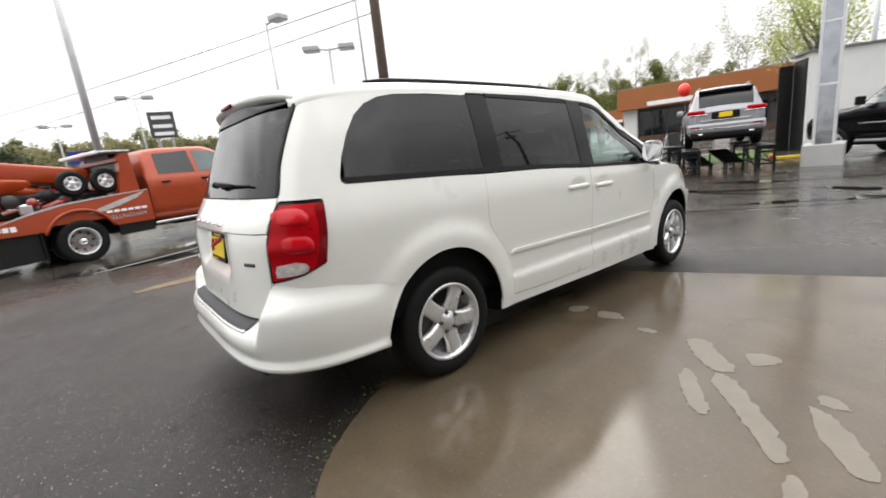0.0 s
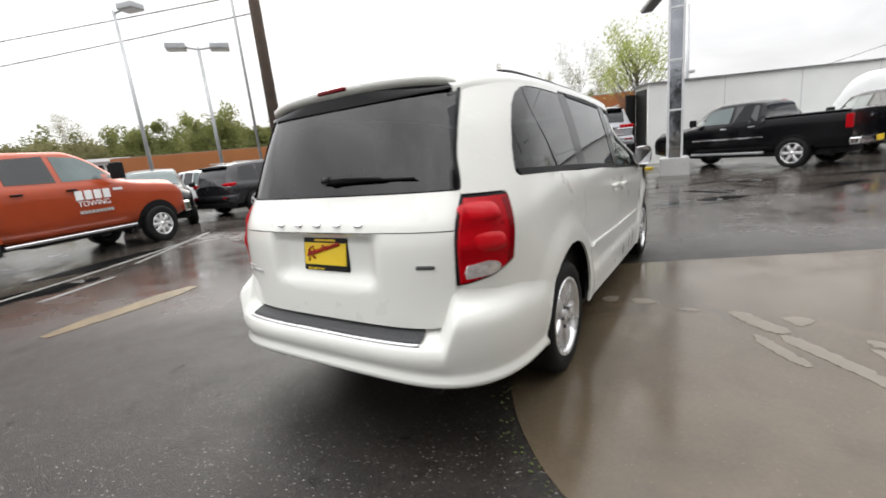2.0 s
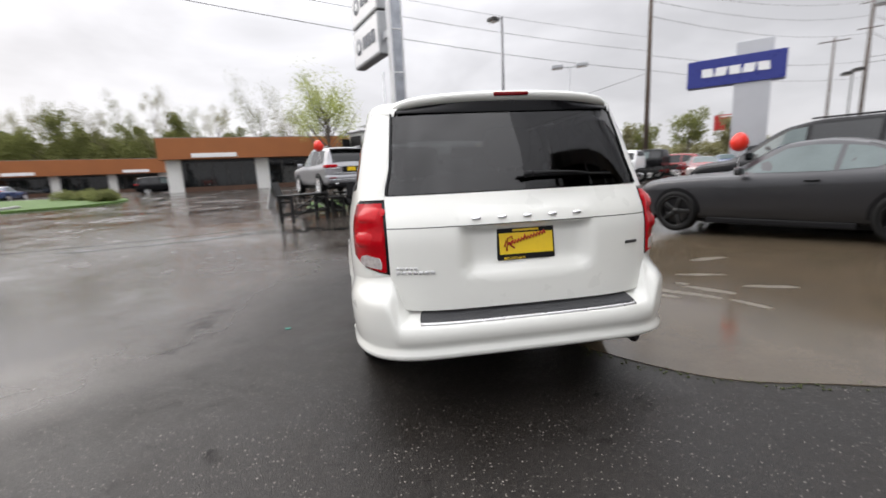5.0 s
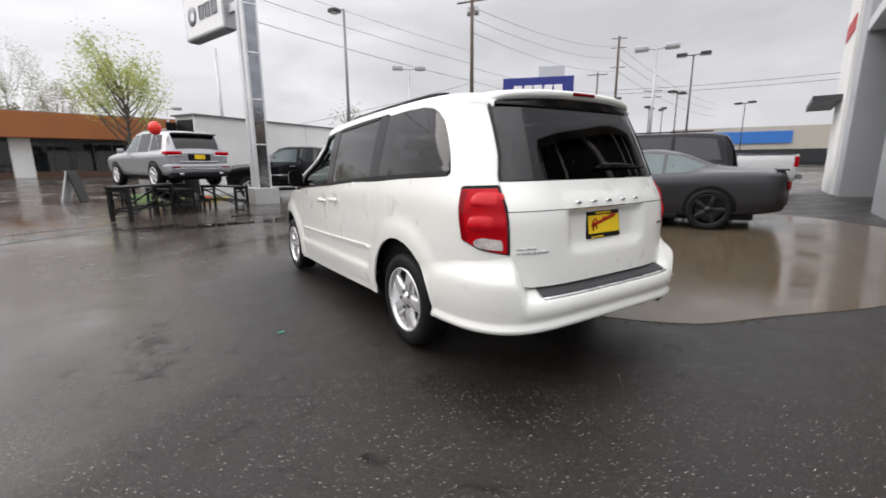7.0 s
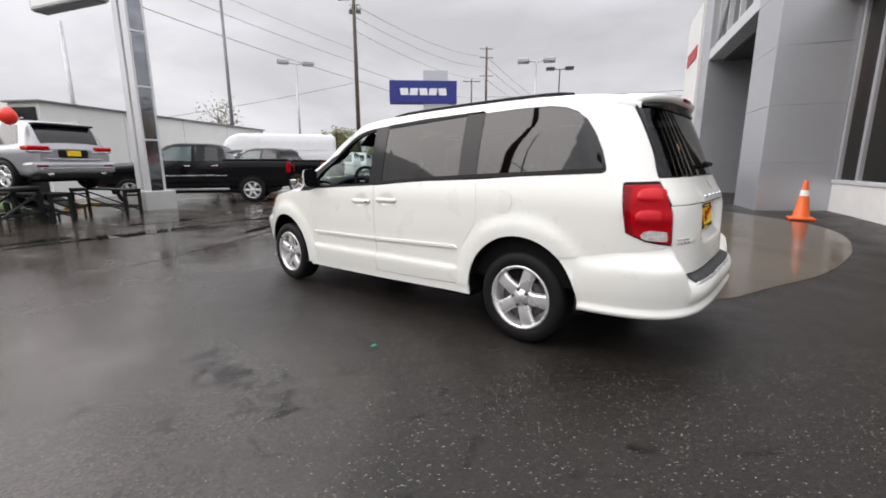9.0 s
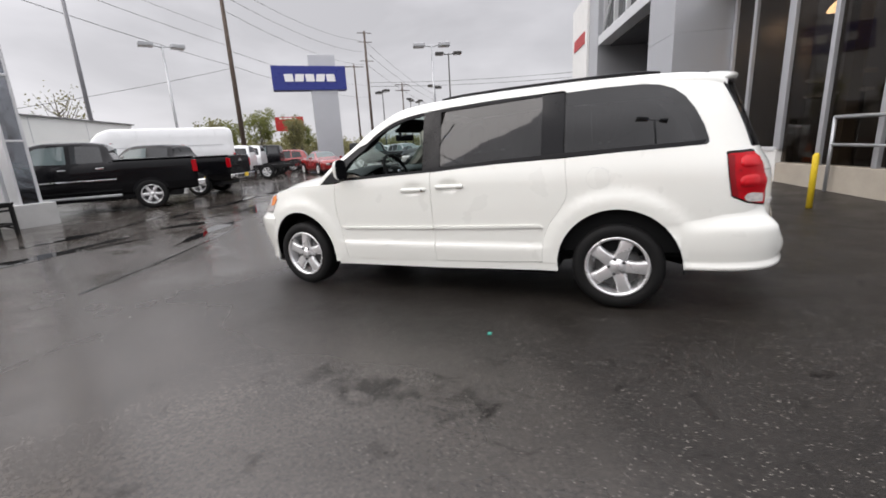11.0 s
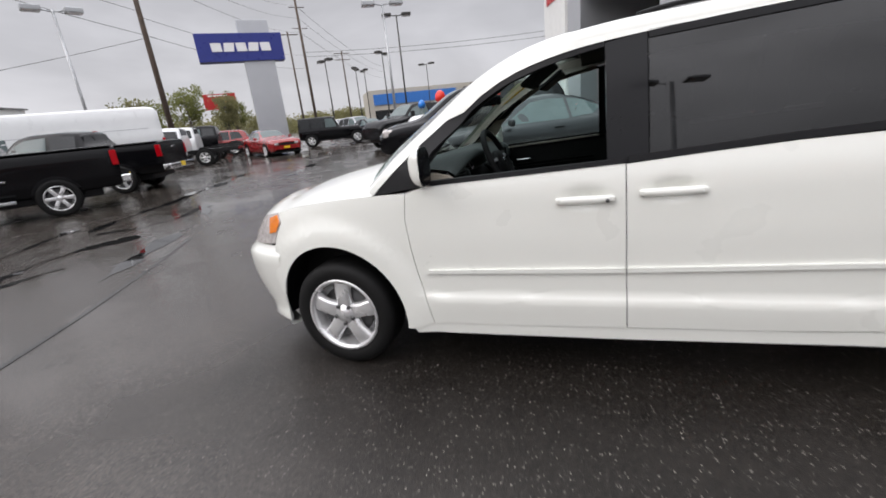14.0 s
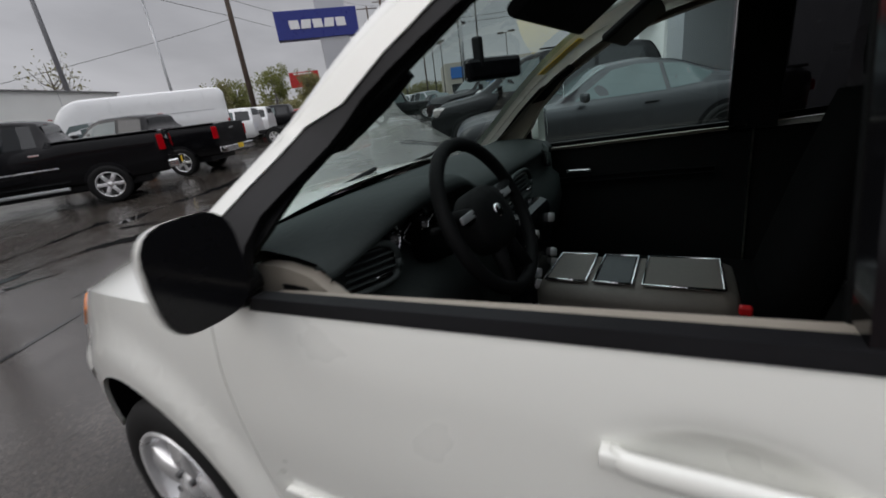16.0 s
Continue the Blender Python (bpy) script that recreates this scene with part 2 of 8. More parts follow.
        l.new(sp.outputs[0], keep.inputs[0])
        l.new(ranged(stony, 0, 1, 0.12, 1.0), keep.inputs[1])
        l.new(keep.outputs[0], mx.inputs["Factor"])
    l.new(rough, b.inputs["Roughness"])
    bp = n.new("ShaderNodeBump")
    bp.inputs["Distance"].default_value = 0.004
    l.new(strength, bp.inputs["Strength"])
    l.new(fine, bp.inputs["Height"])
    l.new(bp.outputs["Normal"], b.inputs["Normal"])
    if not coarse:
        b.inputs["Specular IOR Level"].default_value = 0.45
    return m


ASPHALT = wet_ground("wet_asphalt", (0.031, 0.0265, 0.0226), (0.40, 0.37, 0.33), 0.08, 0.29, 0.16, puddle=0.36, coarse=(((-0.83, 0.40), 2.95), ((0.0, 1.0), 4.2), ((-0.96, -1.28), 6.9)))
CONCRETE = wet_ground("wet_concrete", (0.088, 0.068, 0.045), (0.18, 0.15, 0.11), 0.07, 0.22, 0.05, big=0.9, bump=0.08)
DRY_MARK = material("bleached_concrete", (0.150, 0.130, 0.100), 0.36, vary=0.2, scale=9, fine=120)
WATER = material("standing_water", (0.012, 0.012, 0.012), 0.03, rough_vary=0.015, vary=0.2)
TAR = material("tar_seam", (0.010, 0.010, 0.010), 0.12, vary=0.2)
LINE_YELLOW = material("worn_yellow_paint", (0.115, 0.085, 0.04), 0.4, vary=0.6, scale=9, fine=90)
LINE_FAINT = material("faded_white_paint", (0.17, 0.17, 0.165), 0.4, vary=0.6, scale=8, fine=90)
LINE_WHITE = material("worn_white_paint", (0.40, 0.40, 0.38), 0.4, vary=0.4, scale=14, fine=90)
WHITE = material("white_car_paint", (0.775, 0.78, 0.73), 0.28, vary=0.006, coat=1.0, rough_vary=0.02)
BLACK_TRIM = material("black_plastic_trim", (0.007, 0.007, 0.008), 0.5, vary=0.2, bump=0.05, spec=0.2)
GLOSS_BLACK = material("gloss_black_applique", (0.007, 0.007, 0.008), 0.12, vary=0.1, rough_vary=0.03, spec=0.25)
PAD = material("grey_step_pad", (0.035, 0.036, 0.038), 0.6, vary=0.15, bump=0.3)
RUBBER = material("tyre_rubber", (0.007, 0.007, 0.007), 0.65, vary=0.2, bump=0.1, spec=0.22)
ALLOY = material("silver_alloy", (0.70, 0.70, 0.70), 0.28, metal=0.65, vary=0.06)
ALLOY_DARK = material("brake_shadow_metal", (0.09, 0.09, 0.09), 0.5, metal=0.6, vary=0.2)
CHROME = material("chrome", (0.82, 0.82, 0.83), 0.08, metal=1.0, vary=0.03, rough_vary=0.03)
RED_LENS = material("red_lamp_lens", (0.40, 0.003, 0.008), 0.08, vary=0.15, scale=18, spec=0.16)
BRIGHT_RED_LENS = material("bright_red_lamp_lens", (0.50, 0.006, 0.012), 0.07, vary=0.10, scale=25, spec=0.3)
DARK_RED_LENS = material("deep_red_lamp_lens", (0.20, 0.002, 0.005), 0.1, vary=0.2, spec=0.25)
CLEAR_LENS = material("clear_lamp_lens", (0.60, 0.56, 0.54), 0.12, metal=0.35, vary=0.40, scale=30, fine=90)
AMBER_LENS = material("amber_lamp_lens", (0.75, 0.20, 0.012), 0.15, vary=0.15, coat=1.0)
PLATE_YELLOW = material("yellow_plate", (0.80, 0.55, 0.015), 0.4, vary=0.06)
PLATE_RED = material("red_print", (0.45, 0.01, 0.012), 0.4, vary=0.05)
PRIVACY = glass("privacy_glass", (0.038, 0.038, 0.040), base=0.05)
SIDE_GLASS = glass("side_window_glass", (0.70, 0.86, 0.84))
HAZED_PRIVACY = glass("rain_hazed_privacy_glass", (0.06, 0.06, 0.063), gloss=0.9, base=0.055, rough=0.025)
SHOW_GLASS = glass("showroom_glass", (0.40, 0.37, 0.34), gloss=0.6, base=0.03)
CLEAR_GLASS = glass("green_tinted_glass", (0.62, 0.72, 0.70))
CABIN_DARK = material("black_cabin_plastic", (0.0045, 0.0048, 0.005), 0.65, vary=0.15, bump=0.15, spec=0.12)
DASH = material("slate_dashboard", (0.028, 0.035, 0.034), 0.65, vary=0.1, bump=0.15, spec=0.25)
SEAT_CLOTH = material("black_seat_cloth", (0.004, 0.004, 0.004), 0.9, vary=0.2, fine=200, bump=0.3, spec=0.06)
BEIGE = material("beige_cabin_trim", (0.30, 0.27, 0.225), 0.6, vary=0.06, bump=0.1)
CONSOLE = material("greige_console_plastic", (0.12, 0.11, 0.095), 0.5, vary=0.08, bump=0.1)
HEADLINER = material("grey_headliner", (0.20, 0.19, 0.18), 0.9, vary=0.06, fine=200, bump=0.1)
ALUM = material("brushed_aluminium_panel", (0.50, 0.51, 0.53), 0.34, metal=0.55, vary=0.04, scale=1.2, obj_vary=0.03)
ALUM_LIGHT = material("pale_metal_cladding", (0.66, 0.67, 0.68), 0.36, metal=0.25, vary=0.05, scale=1.0)
GALV = material("galvanised_steel", (0.42, 0.43, 0.44), 0.42, metal=0.6, vary=0.12, scale=6)
POLE_GREY = material("dull_grey_pole_paint", (0.16, 0.16, 0.17), 0.5, metal=0.3, vary=0.12, scale=6)
DARK_STEEL = material("bronze_lamp_steel", (0.05, 0.048, 0.045), 0.45, metal=0.4, vary=0.15)
CREOSOTE = material("weathered_pole_wood", (0.085, 0.062, 0.047), 0.85, vary=0.35, scale=3, fine=40, bump=0.5)
BLACK_STEEL = material("black_steel", (0.010, 0.010, 0.010), 0.42, vary=0.2, spec=0.3)
WHITE_WALL = material("white_metal_wall", (0.74, 0.745, 0.72), 0.7, vary=0.08, scale=0.6)
STUCCO = material("white_stucco", (0.72, 0.72, 0.70), 0.75, vary=0.06, bump=0.2)
TERRACOTTA = material("terracotta_fascia", (0.33, 0.115, 0.035), 0.7, vary=0.12, scale=0.5)
ROOF_GREY = material("grey_roof_edge", (0.16, 0.16, 0.16), 0.7)
BLUE_SIGN = material("blue_sign_face", (0.018, 0.030, 0.22), 0.3, vary=0.05)
SIGN_WHITE = material("white_sign_face", (0.85, 0.85, 0.85), 0.4, vary=0.04)
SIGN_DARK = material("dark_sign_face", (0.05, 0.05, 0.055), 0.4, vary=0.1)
SIGN_RED = material("red_sign_face", (0.45, 0.02, 0.02), 0.4, vary=0.1)
GRASS = material("spring_grass", (0.055, 0.115, 0.014), 0.8, vary=0.4, scale=3, fine=50, bump=0.6)
BARK = material("grey_bark", (0.10, 0.085, 0.07), 0.9, vary=0.3, fine=30, bump=0.6)


def foliage(name, col, thin=0.45, **kw):
    """Thin leaves that let some light through."""
    m = material(name, col, 0.65, **kw)
    n, l = m.node_tree.nodes, m.node_tree.links
    b = n["Principled BSDF"]
    b.inputs["Specular IOR Level"].default_value = 0.2
    tr, mx = n.new("ShaderNodeBsdfTranslucent"), n.new("ShaderNodeMixShader")
    l.new(b.inputs["Base Color"].links[0].from_socket, tr.inputs["Color"])
    mx.inputs[0].default_value = thin
    l.new(b.outputs[0], mx.inputs[1])
    l.new(tr.outputs[0], mx.inputs[2])
    l.new(mx.outputs[0], n["Material Output"].inputs["Surface"])
    return m


LEAF_SPRING = foliage("yellow_green_spring_leaf", (0.36, 0.40, 0.13), vary=0.35, scale=0.8, obj_vary=0.15)
LEAF_MID = foliage("mid_green_leaf", (0.19, 0.205, 0.08), vary=0.3, scale=0.2, obj_vary=0.2, thin=0.55)
LEAF_DARK = foliage("dark_conifer_leaf", (0.065, 0.085, 0.05), vary=0.35, scale=0.7, obj_vary=0.2, thin=0.2)
# distance haze is put into these two leaf colours, which lightens them
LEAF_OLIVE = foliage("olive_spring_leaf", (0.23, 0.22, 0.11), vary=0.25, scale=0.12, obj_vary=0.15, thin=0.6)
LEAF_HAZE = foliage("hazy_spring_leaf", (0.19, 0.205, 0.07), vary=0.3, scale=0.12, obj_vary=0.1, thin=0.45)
ORANGE_CONE = material("orange_cone_plastic", (0.80, 0.13, 0.018), 0.45, vary=0.08)
YELLOW_POST = material("yellow_bollard_paint", (0.70, 0.50, 0.02), 0.45, vary=0.15)
BALLOON_RED = material("red_balloon", (0.75, 0.03, 0.015), 0.2, vary=0.03)
BALLOON_BLUE = material("blue_balloon", (0.02, 0.20, 0.65), 0.2, vary=0.03)
# the showroom's dimness is put into this wall colour
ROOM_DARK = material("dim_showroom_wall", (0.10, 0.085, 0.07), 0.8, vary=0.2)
PAINTS = {
    "black": material("black_car_paint", (0.004, 0.004, 0.005), 0.2, vary=0.1, coat=0.15, rough_vary=0.03, spec=0.16),
    "charcoal": material("charcoal_metallic_paint", (0.027, 0.0275, 0.031), 0.32, metal=0.2, vary=0.05, coat=0.4, rough_vary=0.03),
    "grey": material("dark_grey_metallic_paint", (0.024, 0.024, 0.027), 0.25, metal=0.4, vary=0.06, coat=0.5),
    "silver": material("silver_metallic_paint", (0.36, 0.365, 0.385), 0.34, metal=0.45, vary=0.04, coat=0.4),
    "white": material("white_truck_paint", (0.76, 0.77, 0.77), 0.3, vary=0.03, coat=0.8),
    "red": material("dark_red_paint", (0.26, 0.012, 0.012), 0.25, vary=0.08, coat=1.0),
    "orange": material("burnt_orange_paint", (0.34, 0.043, 0.006), 0.32, metal=0.1, vary=0.08, coat=0.2),
    "blue": material("blue_car_paint", (0.03, 0.06, 0.16), 0.25, vary=0.08, coat=1.0),
}


# ---------------------------------------------------------------- mesh helpers
def part(name, bm, mat, parent=None, label="", smooth=True, mats=None):
    """Links a bmesh as one mesh object, under a thing or a part where one is given."""
    me = bpy.data.meshes.new(name)
    bmesh.ops.recalc_face_normals(bm, faces=bm.faces[:]) if bm.faces else None
    if smooth:
        for f in bm.faces:
            f.smooth = True
    bm.to_mesh(me)
    bm.free()
    for m in mats or [mat]:
        me.materials.append(m)
    ob = new(name, me)
    ob.parent = parent
    if label:
        ob["label"] = label
    return ob


def shared(name, source, parent, m, label=""):
    """Another object on the mesh of source."""
    ob = new(name, source.data)
    ob.parent = parent
    ob.matrix_local = m
    if label:
        ob["label"] = label
    return ob


def thing(name, m, label, category, group="", kind=""):
    ob = new(name)
    ob.empty_display_size = 0.2
    ob.matrix_world = m
    return tagged(ob, label, category, group, kind)


def box(bm, x0, x1, y0, y1, z0, z1, bevel=0.0, m=None, seg=2):
    made = bmesh.ops.create_cube(bm, size=1.0)["verts"]
    for v in made:
        v.co = Vector(((x0 + x1) / 2 + v.co.x * (x1 - x0), (y0 + y1) / 2 + v.co.y * (y1 - y0), (z0 + z1) / 2 + v.co.z * (z1 - z0)))
    if bevel:
        edges = list({e for v in made for e in v.link_edges})
        made = list({v for f in bmesh.ops.bevel(bm, geom=edges, offset=bevel, segments=seg, affect="EDGES", profile=0.5)["faces"] for v in f.verts} | {v for v in made if v.is_valid})
    if m is not None:
        bmesh.ops.transform(bm, matrix=m, verts=[v for v in made if v.is_valid])
    return made


def boxed(name, dims, mat, parent=None, bevel=0.0, m=None, label="", smooth=False):
    bm = bmesh.new()
    box(bm, *dims, bevel=bevel, m=m)
    return part(name, bm, mat, parent, label, smooth=smooth)


def tube(bm, pts, radii, seg=10, cap=True):
    """A round bar through points, with a radius at each."""
    pts = [Vector(p) for p in pts]
    if not hasattr(radii, "__len__"):
        radii = [radii] * len(pts)
    rings = []
    for i, p in enumerate(pts):
        d = (pts[min(i + 1, len(pts) - 1)] - pts[max(i - 1, 0)]).normalized()
        side = d.cross(Vector((0, 0, 1)) if abs(d.z) < 0.95 else Vector((1, 0, 0))).normalized()
        up = side.cross(d)
        rings.append([bm.verts.new(p + radii[i] * (math.cos(a) * side + math.sin(a) * up)) for a in [2 * math.pi * k / seg for k in range(seg)]])
    for a, b in zip(rings, rings[1:]):
        for k in range(seg):
            bm.faces.new((a[k], a[(k + 1) % seg], b[(k + 1) % seg], b[k]))
    if cap:
        bm.faces.new(rings[0])
        bm.faces.new(rings[-1][::-1])


def lathe(bm, profile, seg=32, axis="x"):
    """Turns (radius, offset along the axis) points round the axis."""
    rings = []
    for r, o in profile:
        ring = []
        for k in range(seg):
            a = 2 * math.pi * k / seg
            c, s = r * math.cos(a), r * math.sin(a)
            ring.append(bm.verts.new((o, c, s) if axis == "x" else (c, s, o)))
        rings.append(ring)
    for a, b in zip(rings, rings[1:]):
        for k in range(seg):
            bm.faces.new((a[k], a[(k + 1) % seg], b[(k + 1) % seg], b[k]))
    return rings


def loft(bm, rows, closed=False):
    vs = [[bm.verts.new(p) for p in r] for r in rows]
    for a, b in zip(vs, vs[1:]):
        n = len(a)
        for k in range(n if closed else n - 1):
            bm.faces.new((a[k], a[(k + 1) % n], b[(k + 1) % n], b[k]))
    return vs


def panel(name, poly, surf, mat, parent, off=0.0, thick=0.014, step=0.06, label="", rim=True):
    """A sheet cut to a flat outline and laid on a curved surface; surf(a, b, offset) gives the place."""
    bm = bmesh.new()
    clean = [p for i, p in enumerate(poly) if (Vector(p) - Vector(poly[i - 1])).length > 1e-4]
    bm.faces.new([bm.verts.new((a, b, 0)) for a, b in clean])
    bmesh.ops.triangulate(bm, faces=bm.faces[:])
    for ax in (0, 1):
        lo, hi = min(p[ax] for p in clean), max(p[ax] for p in clean)
        no = Vector((1, 0, 0)) if ax == 0 else Vector((0, 1, 0))
        for i in range(int(lo / step) - 1, int(hi / step) + 2):
            if lo + 0.004 < i * step < hi - 0.004:
                bmesh.ops.bisect_plane(bm, geom=bm.verts[:] + bm.edges[:] + bm.faces[:], dist=1e-5, plane_co=no * (i * step), plane_no=no)
    if rim:
        edge = [e for e in bm.edges if e.is_boundary]
        for e in edge:
            e.smooth = False
        made = bmesh.ops.extrude_edge_only(bm, edges=edge)["geom"]
        for v in made:
            if isinstance(v, bmesh.types.BMVert):
                v.co.z = -thick
    for v in bm.verts:
        v.co = surf(v.co.x, v.co.y, off + v.co.z)
    return part(name, bm, mat, parent, label)


def arc(cx, cy, r, a0, a1, n=14):
    return [(cx + r * math.cos(radians(a0 + (a1 - a0) * k / n)), cy + r * math.sin(radians(a0 + (a1 - a0) * k / n))) for k in range(n + 1)]


def smooth01(a, b, x):
    t = min(1.0, max(0.0, (x - a) / (b - a)))
    return t * t * (3 - 2 * t)


def table(rows):
    """Smooth reading between (x, value) rows."""
    xs, ys = [r[0] for r in rows], [r[1] for r in rows]
    n = len(xs)
    slopes = [(ys[i + 1] - ys[i]) / (xs[i + 1] - xs[i]) for i in range(n - 1)]
    tang = [slopes[0]] + [0.0 if a * b <= 0 else 2 * a * b / (a + b) for a, b in zip(slopes, slopes[1:])] + [slopes[-1]]

    def f(x):
        if x <= xs[0]:
            return ys[0]
        if x >= xs[-1]:
            return ys[-1]
        i = max(k for k in range(n - 1) if xs[k] <= x)
        h = xs[i + 1] - xs[i]
        t = (x - xs[i]) / h
        return (2 * t**3 - 3 * t**2 + 1) * ys[i] + (t**3 - 2 * t**2 + t) * h * tang[i] + (3 * t**2 - 2 * t**3) * ys[i + 1] + (t**3 - t**2) * h * tang[i + 1]
    return f


def lettering(name, text, size, mat, parent, m, label="", depth=0.004):
    cu = bpy.data.curves.new(name, "FONT")
    cu.body, cu.size, cu.extrude, cu.align_x, cu.align_y = text, size, depth, "CENTER", "CENTER"
    tmp = new("tmp", cu)
    bpy.context.view_layer.update()
    me = bpy.data.meshes.new_from_object(tmp)
    bpy.data.objects.remove(tmp)
    me.materials.append(mat)
    ob = new(name, me)
    ob.parent = parent
    ob.matrix_local = m
    if label:
        ob["label"] = label
    return ob


# ---------------------------------------------------------------- ground
fall_y = table([(-400, 0.15), (-10, 0.15), (-5, 0.126), (0, 0.0), (4.5, -0.113), (6.5, -0.13), (9, -0.06), (11.5, 0.0), (400, 0.0)])


def ground_z(x, y):
    z = fall_y(y) * smooth01(-9, -5, x)
    z += 0.2 * smooth01(3, 9, x) * (1 - smooth01(5, 10, y))
    return z + 0.022 + 0.4 * smooth01(22, 48, math.hypot(x, y)) * smooth01(-60, 0, y)


def axis_steps(lo, hi, fine):
    near = [lo + i * fine for i in range(int((hi - lo) / fine) + 1)]
    out, d = [], fine
    x = 0.0
    while x < 900:
        d *= 1.35
        x += d
        out.append(x)
    return [lo - o for o in reversed(out)] + near + [near[-1] + o for o in out]


bm = bmesh.new()
loft(bm, [[(x, y, ground_z(x, y)) for x in axis_steps(-14, 16, 0.4)] for y in axis_steps(-8, 22, 0.4)])
tagged(part("ground", bm, ASPHALT), "rain-wet dark asphalt of a car sales lot", "ground", kind="structure")


def flat_shape(name, poly, mat, lift, parent=None, label="", step=0.4, thick=0.004):
    return panel(name, poly, lambda a, b, o: Vector((a, b, ground_z(a, b) + o)), mat, parent, off=lift, thick=thick, step=step, label=label)


def rounded(poly, n=6):
    """A closed outline smoothed through its corner points."""
    out, c = [], len(poly)
    for i in range(c):
        p0, p1, p2, p3 = (Vector(poly[(i + k - 1) % c]) for k in range(4))
        for k in range(n):
            t = k / n
            out.append(tuple(0.5 * ((2 * p1) + (p2 - p0) * t + (2 * p0 - 5 * p1 + 4 * p2 - p3) * t * t + (3 * p1 - p0 - 3 * p2 + p3) * t**3)))
    return out


pad_line = rounded([(0.54, 2.3), (0.52, 1.2), (0.54, 0.1), (0.68, -0.42), (1.12, -0.98), (1.75, -1.25), (2.7, -1.65), (3.6, -1.86), (4.5, -1.98), (5.5, -1.95), (6.3, -1.7), (7.1, -1.1), (8.2, 0.4), (8.6, 2.5), (7.6, 4.6), (5.6, 4.75), (3.7, 4.05), (2.4, 3.42), (1.0, 2.74), (0.62, 2.55)])
tagged(flat_shape("concrete_pavement", pad_line, CONCRETE, 0.006, thick=0.02), "wet tan concrete apron with worn pale marks", "pavement", kind="structure")

# ---------------------------------------------------------------- the white minivan
VAN = thing("minivan", pose(-0.02, 0, 0, -1.44, 0, 0), "white minivan with dark privacy glass, parked on wet asphalt", "car")
WHEELBASE, ARCH, ARCH_Z = 3.078, 0.436, 0.364
van_w = table([(0.2, 0.875), (0.3, 0.893), (0.5, 0.905), (0.66, 0.912), (0.85, 0.92), (1.0, 0.918), (1.08, 0.910), (1.15, 0.895), (1.25, 0.871), (1.45, 0.822), (1.6, 0.776), (1.68, 0.75), (1.76, 0.70)])
van_rear = table([(0.3, -1.0), (0.6, -1.005), (0.75, -1.0), (0.95, -0.995), (1.04, -0.978), (1.1, -0.95), (1.165, -0.918), (1.25, -0.885), (1.45, -0.808), (1.6, -0.745), (1.7, -0.70)])
van_front = table([(0.25, 3.86), (0.45, 3.98), (0.6, 4.0), (0.75, 3.97), (0.85, 3.9), (0.96, 3.79), (1.1, 3.6), (1.3, 3.4), (1.7, 3.1)])
HANDLE_CUPS = ((1.679, 0.994), (1.328, 1.010))
YM, YMF, PR, QR, PF, QF = 0.3, 1.7, 6.0, 3.9, 5.0, 4.0


def van_x(y, z):
    w = van_w(z)
    if y < YM:
        t = min(0.9995, (YM - y) / (YM - van_rear(z)))
        w *= (1 - t**PR) ** (1 / QR)
    elif y > YMF:
        t = min(0.9995, (y - YMF) / (van_front(z) - YMF))
        w *= (1 - t**PF) ** (1 / QF)
    w -= 0.085 * smooth01(1.72, 2.15, y) * smooth01(1.18, 1.42, z)
    for cy in (0.0, WHEELBASE):
        d = math.hypot(y - cy, z - ARCH_Z)
        w += 0.024 * (1 - smooth01(0.50, 0.60, d))
    ends = smooth01(0.48, 0.62, y) * (1 - smooth01(2.42, 2.60, y))
    w += ends * (0.020 * (1 - smooth01(0.496, 0.518, z)) - 0.008 * (1 - smooth01(0.33, 0.47, z)))
    for hy, hz in HANDLE_CUPS:
        q = ((y - hy) / 0.088) ** 2 + ((z - hz) / 0.040) ** 2
        if q < 3:
            w -= 0.022 * math.exp(-q * q)
    return w


def van_y_at(x, z):
    """The rear corner's y where the body is x wide."""
    return YM - (YM - van_rear(z)) * max(0.0, 1 - (abs(x) / van_w(z)) ** QR) ** (1 / PR)


def side_of(s):
    return lambda y, z, o: Vector((s * (van_x(y, z) + o), y, z))


def tail(x, z, o):
    y = van_y_at(x, z)
    inner = (1 - smooth01(0.27, 0.37, abs(x))) * smooth01(0.755, 0.83, z) * (1 - smooth01(1.0, 1.006, z))
    ledge = (1 - smooth01(0.335, 0.345, abs(x))) * smooth01(1.003, 1.008, z) * (1 - smooth01(1.085, 1.095, z))
    return Vector((x, y + 0.045 * inner - 0.008 * ledge - o, z))


sill = table([(-0.6, 1.212), (-0.51, 1.210), (0.43, 1.185), (0.85, 1.170), (1.5, 1.135), (2.44, 1.098), (2.74, 1.066)])
cant = table([(-0.75, 1.565), (-0.66, 1.595), (-0.55, 1.624), (-0.4, 1.643), (-0.15, 1.659), (0.3, 1.672), (0.9, 1.677), (1.5, 1.668), (1.74, 1.655), (1.9, 1.632), (2.0, 1.606), (2.12, 1.56), (2.23, 1.498), (2.42, 1.36), (2.6, 1.222), (2.76, 1.088)])
rise = table([(-0.8, 0.06), (1.4, 0.058), (1.9, 0.045), (2.3, 0.03), (2.8, 0.02)])
win_top = table([(0.39, 1.650), (0.9, 1.648), (1.42, 1.628), (1.6, 1.615), (1.8, 1.582), (2.0, 1.532), (2.12, 1.477), (2.24, 1.394), (2.42, 1.13)])
ROOF_FRONT = 1.72


